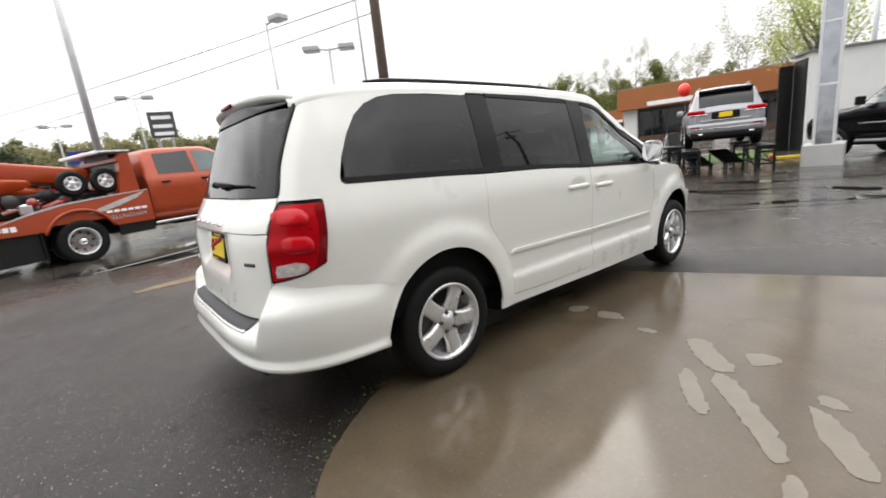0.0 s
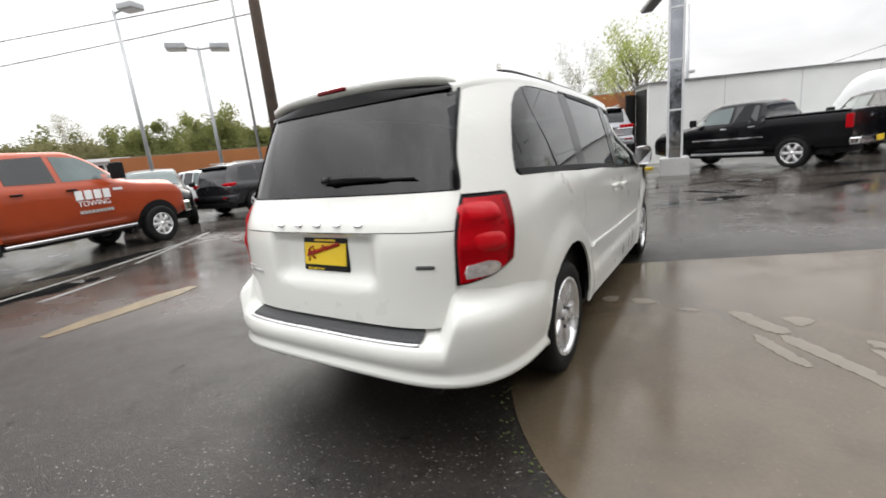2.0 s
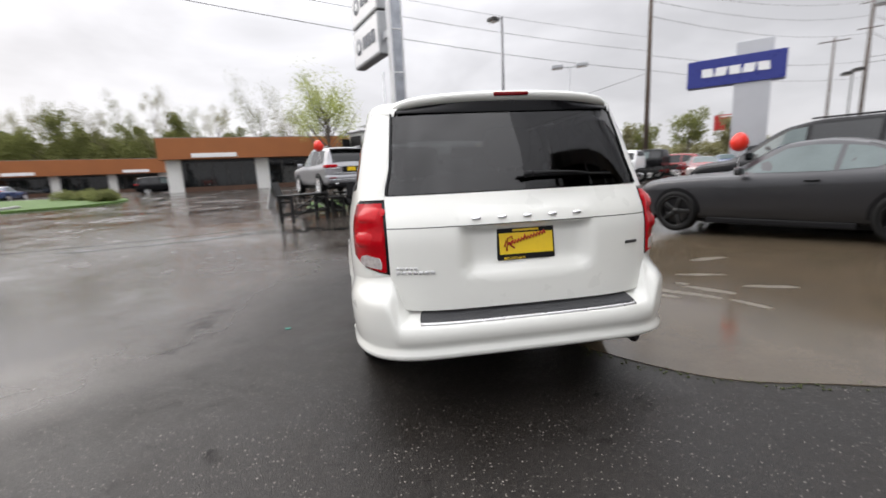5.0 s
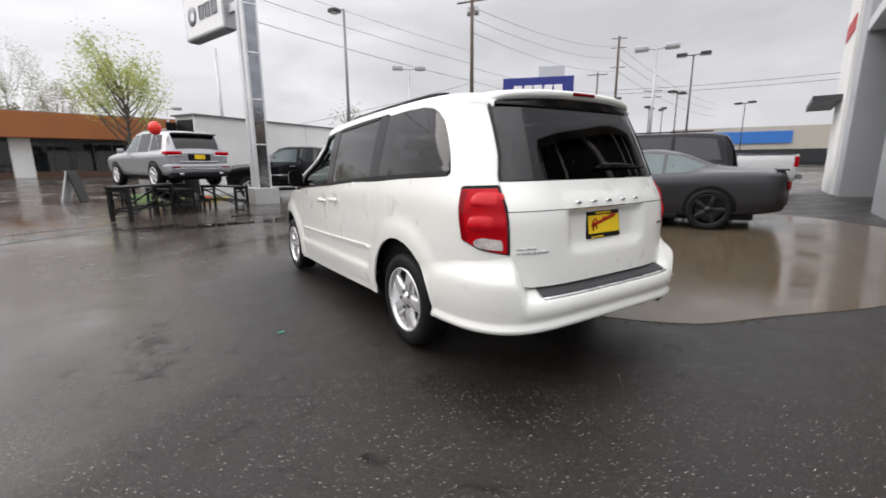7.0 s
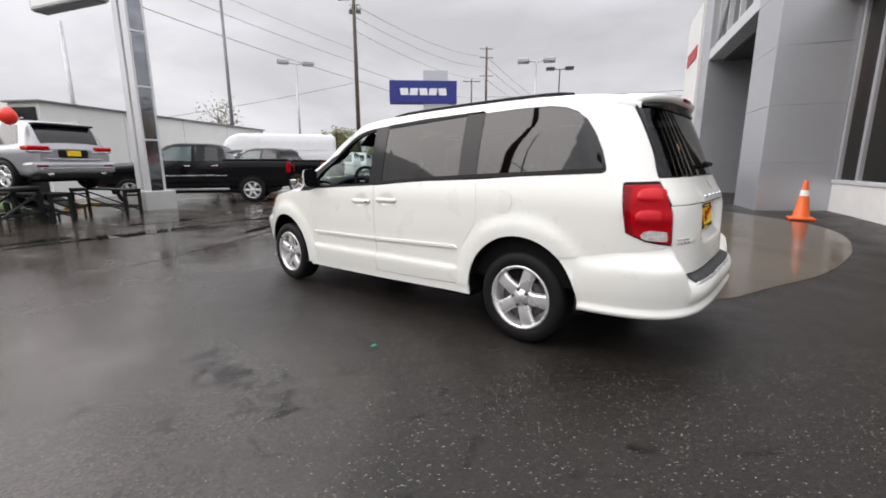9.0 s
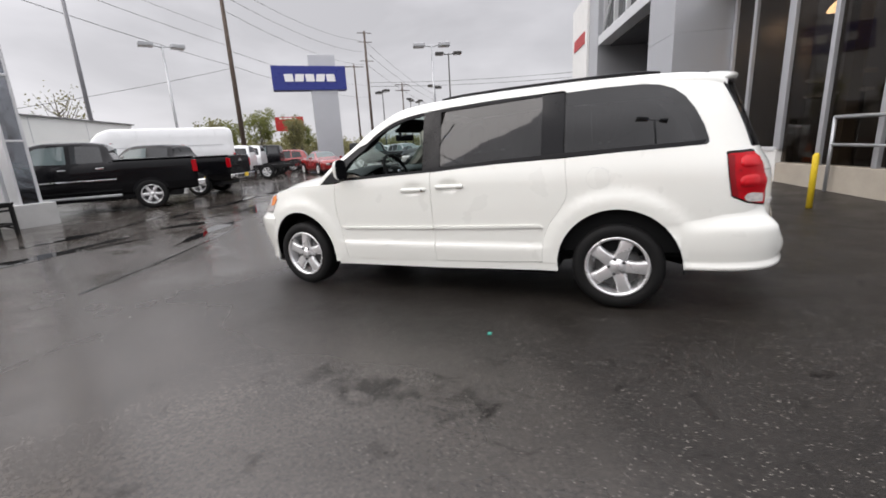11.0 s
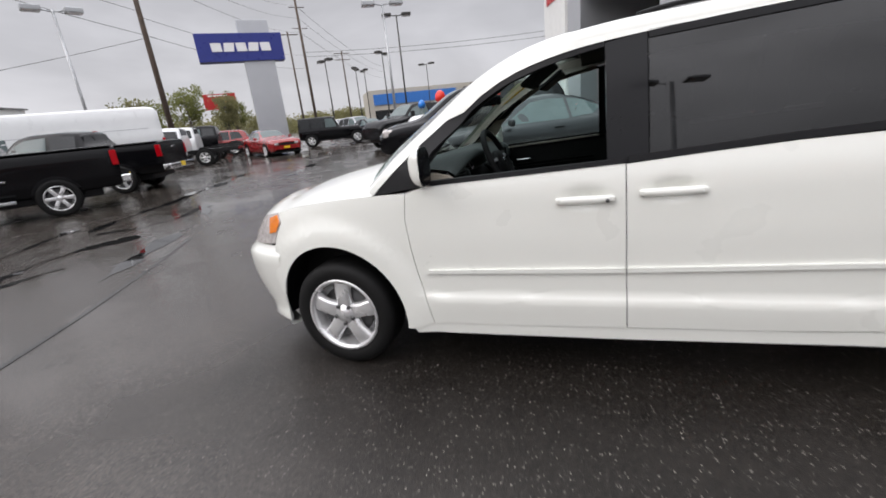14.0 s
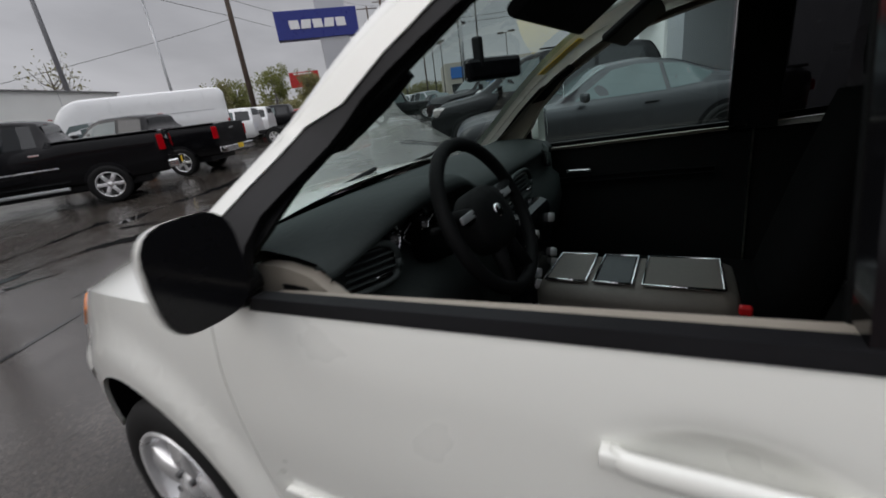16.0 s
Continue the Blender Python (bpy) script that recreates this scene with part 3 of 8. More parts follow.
def roof_row(y, n=10):
    zc, r = cant(y), rise(y)
    w = van_x(y, zc)
    half = []
    for k in range(6):
        a = radians(90 * k / 5)
        half.append((w - 0.075 * (1 - math.cos(a)), zc + r * math.sin(a)))
    w2, z2 = half[-1]
    half += [(w2 * (1 - k / n), z2 + 0.028 * (1 - (1 - k / n) ** 2)) for k in range(1, n + 1)]
    return [Vector((x, y, z)) for x, z in half] + [Vector((-x, y, z)) for x, z in half[-2::-1]]


def span(a, b, n):
    return [a + (b - a) * k / n for k in range(n + 1)]


bm = bmesh.new()
loft(bm, [roof_row(y) for y in span(-0.66, ROOF_FRONT, 48)])
part("roof", bm, WHITE, VAN)

SEAM_F = [(2.55, 1.07), (2.568, 0.93), (2.56, 0.8), (2.545, 0.66), (2.515, 0.5), (2.487, 0.34)]
SEAM_B = [(1.508, 1.13), (1.505, 0.65), (1.502, 0.355)]
SEAM_S = [(0.372, 1.18), (0.362, 1.05), (0.352, 0.93), (0.372, 0.855), (0.43, 0.77), (0.49, 0.69), (0.53, 0.6), (0.547, 0.5), (0.552, 0.38)]
G = 0.0022


def shift(line, d):
    return [(y + d, z) for y, z in line]


lamp_out = [(-0.652, 1.153), (-0.668, 1.0), (-0.69, 0.868)]
lamp_bot = [(-0.735, 0.848), (-0.785, 0.822)]
LAMP_IN = 0.712


def y_in(z, x=LAMP_IN):
    return van_y_at(x, z)


def gate_edge(z):
    """Half the tailgate's width beside the rear window."""
    return 0.706 - 0.02 * smooth01(1.18, 1.34, z) - 0.105 * max(0.0, z - 1.20)


lamp_poly = lamp_out + lamp_bot + [(y_in(0.79), 0.79)] + [(y_in(z), z) for z in span(0.83, 1.155, 7)]

for s, name in ((1, "right"), (-1, "left")):
    S = side_of(s)
    # front wing
    wing = [(2.745, 1.066)] + shift(SEAM_F, G) + [(2.60, 0.30)]
    a_in = math.degrees(math.asin((0.30 - ARCH_Z) / ARCH))
    wing += arc(WHEELBASE, ARCH_Z, ARCH, 180 - a_in, 12, 26) + [(3.53, 0.5), (3.545, 0.66), (3.50, 0.81), (3.47, 0.87), (3.43, 0.93), (3.46, 0.985), (3.3, 1.022), (3.1, 1.045), (2.9, 1.06)]
    panel("front_wing", wing, S, WHITE, VAN, step=0.045)
    # head lamp
    hl = [(3.437, 0.93), (3.477, 0.87), (3.51, 0.80), (3.6, 0.795), (3.74, 0.79), (3.80, 0.86), (3.72, 0.93), (3.6, 0.965), (3.468, 0.985)]
    lamp = panel("headlight", hl, S, CLEAR_LENS, VAN, off=0.001, step=0.05, label="clear headlight with an amber corner")
    panel("amber_reflector", [(3.445, 0.93), (3.482, 0.875), (3.55, 0.86), (3.56, 0.95), (3.475, 0.975)], S, AMBER_LENS, lamp, off=0.006, step=0.05)
    # doors
    fd = shift(SEAM_F, -G) + [(1.508 + G, 0.352)] + shift(SEAM_B[::-1], G) + [(1.508 + G, sill(1.51)), (2.0, sill(2.0)), (2.44, sill(2.44))]
    fdoor = panel("front_door", fd, S, WHITE, VAN, step=0.022)
    sd = shift(SEAM_B, -G) + [(0.9, 0.365)] + [(0.554, 0.38)] + shift(SEAM_S[::-1], 0.0012)[1:] + [(0.9, sill(0.9)), (1.2, sill(1.2))]
    sdoor = panel("sliding_door", sd, S, WHITE, VAN, step=0.022)
    # sill under the doors
    rk = [(2.595, 0.275), (2.62, 0.335), (2.488, 0.338), (1.5, 0.352), (0.9, 0.36), (0.55, 0.374), (0.435, 0.38), (0.43, 0.31), (1.5, 0.285)]
    panel("rocker_sill", rk, S, WHITE, VAN, off=-0.004, step=0.08)
    # rear quarter, with the rear pillar
    glass_edge = [(0.372, 1.656), (0.1, 1.658), (-0.14, 1.65), (-0.25, 1.632), (-0.335, 1.597), (-0.405, 1.54), (-0.468, 1.45), (-0.52, 1.345), (-0.55, 1.255), (-0.553, 1.228), (-0.535, 1.2125)]
    q = shift(SEAM_S, -0.0012) + [(0.55, 0.375), (0.435, 0.378)] + arc(0, ARCH_Z, ARCH, 2, 132, 24)
    q += [(-0.36, 0.690), (-0.55, 0.722), (-0.70, 0.745), (-0.79, 0.757), (y_in(0.785), 0.785)]
    q += [(-0.79, 0.815), (-0.735, 0.842), (-0.694, 0.862), (-0.672, 1.0), (-0.655, 1.16)] + [(y_in(1.163, 0.708), 1.163)]
    q += [(van_y_at(gate_edge(z) + 0.004, z), z) for z in span(1.19, 1.602, 16)]
    q += [(y, cant(y)) for y in span(-0.6, 0.39, 14)] + glass_edge + [(0.0, sill(0.0) + 0.001)]
    panel("rear_quarter", q, S, WHITE, VAN, step=0.045)
    # roof side and windscreen pillar
    rail = [(y, cant(y) + 0.001) for y in span(0.395, 1.7, 14)] + [(y, cant(y)) for y in span(1.78, 2.76, 18)] + [(2.735, 1.070), (2.61, 1.178), (2.46, 1.303), (2.33, 1.399)]
    rail += [(y, win_top(y) + 0.023 + 0.010 * smooth01(1.5, 1.95, y)) for y in span(2.24, 0.395, 20)]
    panel("roof_side", rail, S, WHITE, VAN, step=0.06)
    # window surrounds and glass
    hole = [(2.43, 1.11), (2.424, 1.21), (2.396, 1.258), (2.33, 1.314)] + [(y, win_top(y) + 0.004) for y in span(2.22, 1.60, 10)] + [(1.592, 1.595), (1.585, 1.152), (2.0, 1.136)]
    # frame pieces round the open driver's window
    top_band = [(2.728, 1.067), (2.61, 1.175), (2.46, 1.300), (2.33, 1.396)] + [(y, win_top(y) + 0.022 + 0.010 * smooth01(1.5, 1.95, y)) for y in span(2.24, 1.585, 10)] + [(y, win_top(y) + 0.002) for y in span(1.585, 2.2, 10)] + [(2.27, 1.362), (2.33, 1.316), (2.40, 1.258), (2.428, 1.21), (2.436, 1.10)]
    panel("window_frame", top_band, S, BLACK_TRIM, VAN, off=-0.004, step=0.07, thick=0.022)
    panel("window_belt_seal", [(2.415, 1.0985), (1.505, 1.1345), (1.505, 1.155), (2.41, 1.122)], S, BLACK_TRIM, VAN, off=0.003, step=0.08, thick=0.03)
    panel("centre_pillar", [(1.583, 1.152), (1.583, 1.632), (1.418, 1.650), (1.418, 1.146)], S, GLOSS_BLACK, VAN, off=-0.003, step=0.07, thick=0.05)
    slider = [(1.413, 1.160), (1.413, 1.652)] + [(y, win_top(y) + 0.024) for y in span(1.3, 0.56, 6)] + [(0.553, 1.672), (0.553, 1.188), (0.9, 1.176)]
    panel("sliding_door_window", slider, S, PRIVACY, VAN, off=-0.006, step=0.09, thick=0.004, label="dark privacy glass pane")
    panel("rear_pillar_applique", [(0.553, 1.186), (0.553, 1.660), (0.385, 1.658), (0.385, 1.192)], S, GLOSS_BLACK, VAN, off=-0.005, step=0.07)
    panel("quarter_belt_seal", [(1.498, 1.1355), (0.9, 1.172), (0.385, 1.1885), (-0.515, 1.2135), (-0.536, 1.244), (0.385, 1.219), (0.9, 1.20), (1.498, 1.162)], S, BLACK_TRIM, VAN, off=0.002, step=0.08)
    panel("sliding_window_header", [(1.413, 1.625), (1.413, 1.656), (0.553, 1.676), (0.553, 1.652)], S, BLACK_TRIM, VAN, off=0.0, step=0.08)
    qg = [(0.38, 1.652)] + glass_edge[1:] + [(0.38, 1.188)]
    panel("quarter_window", qg, S, PRIVACY, VAN, off=-0.005, step=0.08, thick=0.004, label="dark privacy glass pane")
    if s > 0:
        panel("front_door_window", hole, S, SIDE_GLASS, VAN, off=-0.012, step=0.09, thick=0.004, rim=False)
    # mouldings along the doors
    panel("door_moulding", [(2.492, 0.636), (2.470, 0.656), (1.513, 0.663), (1.513, 0.640)], S, WHITE, fdoor, off=0.013, step=0.06, thick=0.016)
    panel("door_moulding", [(1.498, 0.640), (1.498, 0.663), (0.565, 0.680), (0.545, 0.659)], S, WHITE, sdoor, off=0.013, step=0.06, thick=0.016)
    # handles
    for door, ya, yb, zz in ((fdoor, 1.792, 1.566, 0.985), (sdoor, 1.444, 1.212, 1.002)):
        bm = bmesh.new()
        rows = []
        for k in range(13):
            t = k / 12
            y = ya + (yb - ya) * t
            lift = 0.004 + 0.010 * (1 - (2 * t - 1) ** 6)
            hgt = 0.0165 + 0.003 * (1 - (2 * t - 1) ** 2)
            c = Vector((s * (van_w(zz) + lift), y, zz + 0.004))
            rows.append([c + Vector((s * 0.011 * math.cos(a), 0, hgt * math.sin(a))) for a in span(0, 2 * math.pi * 7 / 8, 7)])
        vs = loft(bm, rows, closed=True)
        bm.faces.new(vs[0])
        bm.faces.new(vs[-1])
        for y in (ya, yb):
            p = S(y, zz + 0.004, 0.006)
            box(bm, p.x - 0.012, p.x + 0.012, y - 0.012, y + 0.012, p.z - 0.012, p.z + 0.012, bevel=0.004)
        h = part("door_handle", bm, WHITE, door)
        if s < 0 and door is fdoor:
            bm = bmesh.new()
            lathe(bm, [(0.0, 0.0), (0.008, 0.0), (0.009, -0.006)], 14)
            k = part("key_lock", bm, ALLOY_DARK, door)
            k.matrix_local = Matrix.Translation(S(1.584, 0.985, 0.034)) @ pose(0, 0, 0, 0, 0, 180)
    # tail lamp
    c = Vector((sum(p[0] for p in lamp_poly) / len(lamp_poly), sum(p[1] for p in lamp_poly) / len(lamp_poly)))
    small = [tuple(c + (Vector(p) - c) * 0.952) for p in lamp_poly]

    def bulge(y, z, o, S=S):
        b = math.exp(-((z - 1.085) / 0.045) ** 2) + math.exp(-((z - 0.95) / 0.042) ** 2)
        inn = smooth01(-0.69, -0.78, y)
        p = S(y, z, o)
        return p + Vector((0, -0.010 * b * inn if o > 0.003 else 0, 0)) + Vector((S(0, 1, 0).x * 0.006 * b * inn if o > 0.003 else 0, 0, 0))
    tl = panel("tail_light", lamp_poly, S, GLOSS_BLACK, VAN, off=0.001, step=0.04, label="tall red tail light in a black surround")
    red = [p for p in small]
    panel("red_lens", red, bulge, RED_LENS, tl, off=0.008, step=0.02, thick=0.01)
    panel("reversing_lens", [(-0.775, 0.838), (-0.80, 0.826), (y_in(0.815) + 0.016, 0.816), (y_in(0.85) + 0.014, 0.845), (y_in(0.87) + 0.02, 0.872), (-0.815, 0.884), (-0.783, 0.876), (-0.768, 0.858)], S, CLEAR_LENS, tl, off=0.0135, step=0.02, thick=0.006, label="clear reversing lamp lens")
    panel("outer_lens", [p for p in small if p[0] > -0.70] + [(-0.735, 0.862), (-0.705, 1.0), (-0.70, 1.13)], S, DARK_RED_LENS, tl, off=0.0095, step=0.03, thick=0.003)
    for zc in (1.078, 0.952):
        yc = -0.800
        # a rounded pod, steep underneath; the deep red band below paints in its shade
        def pod(y, z, o, S=S, zc=zc, yc=yc):
            d = (z - zc) / (0.052 if z > zc else 0.030)
            return S(y, z, o + 0.020 * max(0.0, 1 - ((y - yc) / 0.066) ** 4 - d * d) ** 0.6)
        oval = [(yc + 0.064 * math.copysign(abs(math.cos(a)) ** 0.7, math.cos(a)), zc + (0.050 if math.sin(a) > 0 else 0.028) * math.copysign(abs(math.sin(a)) ** 0.7, math.sin(a))) for a in span(0, 2 * math.pi * 23 / 24, 23)]
        panel("lamp_bowl", oval, pod, BRIGHT_RED_LENS, tl, off=0.0105, step=0.010, thick=0.003)
        panel("lamp_shelf", [(yc + 0.062, zc - 0.026), (yc + 0.070, zc - 0.052), (yc - 0.055, zc - 0.056), (yc - 0.062, zc - 0.028)], S, DARK_RED_LENS, tl, off=0.0098, step=0.02, thick=0.003)
    # fuel flap
    if s < 0:
        ring = [(0.135 + 0.0802 * math.cos(a), 1.025 + 0.0802 * math.sin(a)) for a in span(0, 2 * math.pi * 35 / 36, 35)]
        ring2 = [(0.135 + 0.079 * math.cos(a), 1.025 + 0.079 * math.sin(a)) for a in span(0, 2 * math.pi * 35 / 36, 35)]
        panel("fuel_flap_gap", ring, S, GALV, VAN, off=0.0008, thick=0.001, step=0.05)
        panel("fuel_flap", ring2, S, WHITE, VAN, off=0.0025, thick=0.002, step=0.04)
    # door mirror
    mx = s * 0.957
    mir = new("door_mirror")
    mir.parent = VAN
    mir.matrix_local = pose(-s * 0.008, 0, -0.016) @ pose(s * 0.90, 2.45, 0, 0, 0, -s * 1) @ pose(-s * 0.90, -2.45, 0)
    bm = bmesh.new()
    rows = []
    for k in range(9):
        t = k / 8
        sc = math.sqrt(max(0.03, 1 - (1 - t) ** 2.2 * 0.97))
        yy = 2.40 + 0.072 * (1 - t)
        rows.append([(mx + s * (0.08 * sc * math.copysign(abs(math.cos(a)) ** 0.6, math.cos(a)) + 0.03), yy, 1.222 + 0.092 * sc * math.copysign(abs(math.sin(a)) ** 0.6, math.sin(a))) for a in span(0, 2 * math.pi * 23 / 24, 23)])
    vs = loft(bm, rows, closed=True)
    bm.faces.new(vs[0])
    part("mirror_shell", bm, WHITE, mir)
    bm = bmesh.new()
    bm.faces.new([bm.verts.new((mx + s * (0.0785 * math.copysign(abs(math.cos(a)) ** 0.6, math.cos(a)) + 0.03), 2.396 + (0.018 * math.cos(a) - 0.012 if s > 0 else 0), 1.222 + 0.0905 * math.copysign(abs(math.sin(a)) ** 0.6, math.sin(a)))) for a in span(0, 2 * math.pi * 23 / 24, 23)])
    # the left mirror's dark reflection is put in as gloss black
    part("mirror_glass", bm, CHROME if s > 0 else GLOSS_BLACK, mir, smooth=False)
    bm = bmesh.new()
    tube(bm, [(s * 0.86, 2.46, 1.155), (mx - s * 0.0, 2.455, 1.15)], [0.03, 0.026], 10)
    part("mirror_arm", bm, BLACK_TRIM, mir)
    # roof rail
    bm = bmesh.new()
    pts = [(y, 0.0) for y in span(-0.25, 1.45, 20)]
    rows = []
    for y, _ in pts:
        e = min(1.0, 6 * min(y + 0.25, 1.45 - y) + 0.05)
        rows.append((s * (van_x(y, cant(y)) - 0.105), y, cant(y) + rise(y) + 0.004 + 0.016 * math.sqrt(min(1, e))))
    tube(bm, rows, 0.011, 8)
    part("roof_rack_rail", bm, BLACK_TRIM, VAN)

# bonnet, front end and windscreen
wing_top = table([(2.745, 1.066), (2.9, 1.06), (3.1, 1.045), (3.3, 1.022), (3.46, 0.985), (3.6, 0.965), (3.72, 0.93), (3.78, 0.88)])
bm = bmesh.new()
rows = []
for y in span(2.745, 3.765, 18):
    z, w = wing_top(y), van_x(y, wing_top(y))
    rows.append([(w * k / 12, y + 0.10 * (1 - (k / 12) ** 2) * smooth01(2.745, 3.7, y), z + (0.115 - 0.04 * smooth01(2.8, 3.7, y)) * (1 - abs(k / 12) ** 2.6)) for k in range(-12, 13)])
loft(bm, rows)
part("bonnet", bm, WHITE, VAN)


def nose_pt(phi, z, grow=0.0):
    y = YMF + (van_front(z) + grow - YMF) * math.cos(phi) ** (2 / PF)
    edge = (ARCH + 0.004) ** 2 - (z - ARCH_Z) ** 2
    if edge > 0:
        y = max(y, WHEELBASE + math.sqrt(edge))
    return Vector(((van_w(z) + grow) * math.copysign(abs(math.sin(phi)) ** (2 / QF), phi), y, z))


nose_end = math.acos(((3.47 - YMF) / (4.0 - YMF)) ** (PF / 2))
bm = bmesh.new()
loft(bm, [[nose_pt(phi, z, g) for phi in span(-nose_end, nose_end, 60)] for z, g in ((0.235, -0.05), (0.245, 0.0), (0.258, 0.036), (0.275, 0.038), (0.30, 0.020), (0.35, 0.006), (0.43, 0.002), (0.5, 0.008), (0.58, 0.014), (0.66, 0.020), (0.715, 0.024), (0.735, 0.016), (0.755, -0.002), (0.785, -0.012))])
part("front_bumper", bm, WHITE, VAN)
bm = bmesh.new()
loft(bm, [[nose_pt(phi, z, -0.012) for phi in span(-0.62, 0.62, 24)] for z in span(0.775, 0.93, 6)])
part("grille", bm, GLOSS_BLACK, VAN)


def screen_row(y, n=14, o=0.0):
    z = cant(y) + rise(y) * 0.9
    w = van_x(y, cant(y)) - 0.06
    bul = 0.10 + 0.17 * smooth01(1.7, 2.7, y)
    return [Vector((w * k / n, y + bul * (1 - (k / n) ** 2) + o, z + o * 0.7 + 0.012 * (1 - (k / n) ** 2))) for k in range(-n, n + 1)]


bm = bmesh.new()
loft(bm, [screen_row(y) for y in span(ROOF_FRONT, 2.745, 16)])
part("windscreen", bm, CLEAR_GLASS, VAN, "green-tinted windscreen with a yellow sticker")
for s in (1, -1):
    bm = bmesh.new()
    rows = []
    for y in span(ROOF_FRONT - 0.02, 2.76, 22):
        zc, r = cant(y), rise(y)
        w = van_x(y, zc)
        rows.append([Vector((s * (w - 0.075 * (1 - math.cos(radians(a)))), y + 0.03 * (a / 90) ** 2, zc + r * math.sin(radians(a)))) for a in (0, 30, 60, 90)])
    loft(bm, rows)
    part("windscreen_pillar", bm, WHITE, VAN)
bm = bmesh.new()
loft(bm, [[p + Vector((0, 0.0, 0.002)) for p in screen_row(y)] for y in span(ROOF_FRONT - 0.03, ROOF_FRONT + 0.07, 2)])
part("windscreen_header", bm, BLACK_TRIM, VAN)
bm = bmesh.new()
loft(bm, [[(x * 0.92, y + b * (1 - (x / 0.9) ** 2), z) for x in span(-0.92, 0.92, 16)] for y, b, z in ((2.70, 0.27, 1.085), (2.78, 0.24, 1.10))])
part("wiper_cowl", bm, BLACK_TRIM, VAN)
for x0, x1 in ((-0.6, 0.05), (0.05, 0.65)):
    bm = bmesh.new()
    tube(bm, [(x0, 2.92 - 0.2 * abs(x0), 1.125), (x1, 2.83 - 0.08 * abs(x1), 1.19)], 0.009, 6)
    part("windscreen_wiper", bm, BLACK_TRIM, VAN)

# tailgate
low = [(x, 0.60 + 0.004) for x in span(-0.5, 0.5, 8)] + [(0.60, 0.606), (0.652, 0.614), (0.682, 0.636), (0.697, 0.68), (0.702, 0.76), (0.705, 1.017), (-0.705, 1.017), (-0.702, 0.76), (-0.697, 0.68), (-0.682, 0.636), (-0.652, 0.614), (-0.60, 0.606)]
gate = panel("tailgate", low, tail, WHITE, VAN, step=0.03)
panel("tailgate_upper", [(-0.705, 1.022), (0.705, 1.022), (0.704, 1.16), (0.70, 1.178), (-0.70, 1.178), (-0.704, 1.16)], tail, WHITE, VAN, step=0.03)
rg = [(gate_edge(z) - 0.004, z) for z in span(1.184, 1.63, 10)]
panel("rear_window", rg + [(-x, z) for x, z in rg[::-1]], tail, HAZED_PRIVACY, VAN, off=-0.004, step=0.07, thick=0.004, label="dark privacy glass rear window")
for s in (1, -1):
    panel("rear_window_border", [(s * x, z) for x, z in rg] + [(s * (x - 0.011), z) for x, z in rg[::-1]], tail, GLOSS_BLACK, VAN, off=0.003, step=0.03)
# spoiler
bm = bmesh.new()
rows = []
for k in range(-18, 19):
    t = k / 18
    x = 0.655 * t
    yb = -0.775 + 0.135 * abs(t) ** 3.2 + 0.05 * abs(t) ** 18
    zt = 1.708 - 0.030 * abs(t) ** 2.4 - 0.048 * abs(t) ** 18
    f = 1 - 0.35 * abs(t) ** 12
    rows.append([(x, -0.57 + 0.02 * t * t, zt + 0.012), (x, yb + 0.07, zt + 0.004), (x, yb + 0.015, zt - 0.008), (x, yb, zt - 0.022), (x, yb + 0.008, zt - 0.022 - 0.022 * f), (x, yb + 0.03, zt - 0.022 - 0.032 * f), (x * 0.985, yb + 0.075, zt - 0.022 - 0.074 * f)])
vs = loft(bm, [r[:6] for r in rows])
bm.faces.new(vs[0])
bm.faces.new(vs[-1])
spo = part("roof_spoiler", bm, WHITE, VAN)
bm = bmesh.new()
shade = []
for r in rows[1:-1]:
    x, y, z = r[5]
    t = abs(x) / 0.655
    low = 1.598 + 0.016 * t**4
    shade.append([(x, y - 0.0015, z), (x * 0.99, tail(x * 0.97, low + 0.014, 0.010).y, low + 0.014), (x * 0.985, tail(x * 0.96, low, 0.004).y, low)])
loft(bm, shade)
part("spoiler_underside", bm, GLOSS_BLACK, spo)
bm = bmesh.new()
box(bm, -0.095, 0.095, -0.784, -0.755, 1.672, 1.692, bevel=0.006)
part("high_brake_light", bm, DARK_RED_LENS, spo)
# wiper
bm = bmesh.new()
tube(bm, [tail(0.03, 1.252, 0.016), tail(0.02, 1.258, 0.034), tail(0.06, 1.260, 0.036)], [0.016, 0.018, 0.015], 10)
tube(bm, [tail(0.03, 1.258, 0.032), tail(0.16, 1.262, 0.036), tail(0.30, 1.256, 0.030), tail(0.36, 1.250, 0.022)], [0.013, 0.010, 0.007, 0.005], 8)
tube(bm, [tail(-0.02, 1.246, 0.012), tail(0.22, 1.250, 0.014), tail(0.52, 1.242, 0.012)], [0.006, 0.009, 0.005], 6)
part("rear_wiper", bm, BLACK_TRIM, VAN)
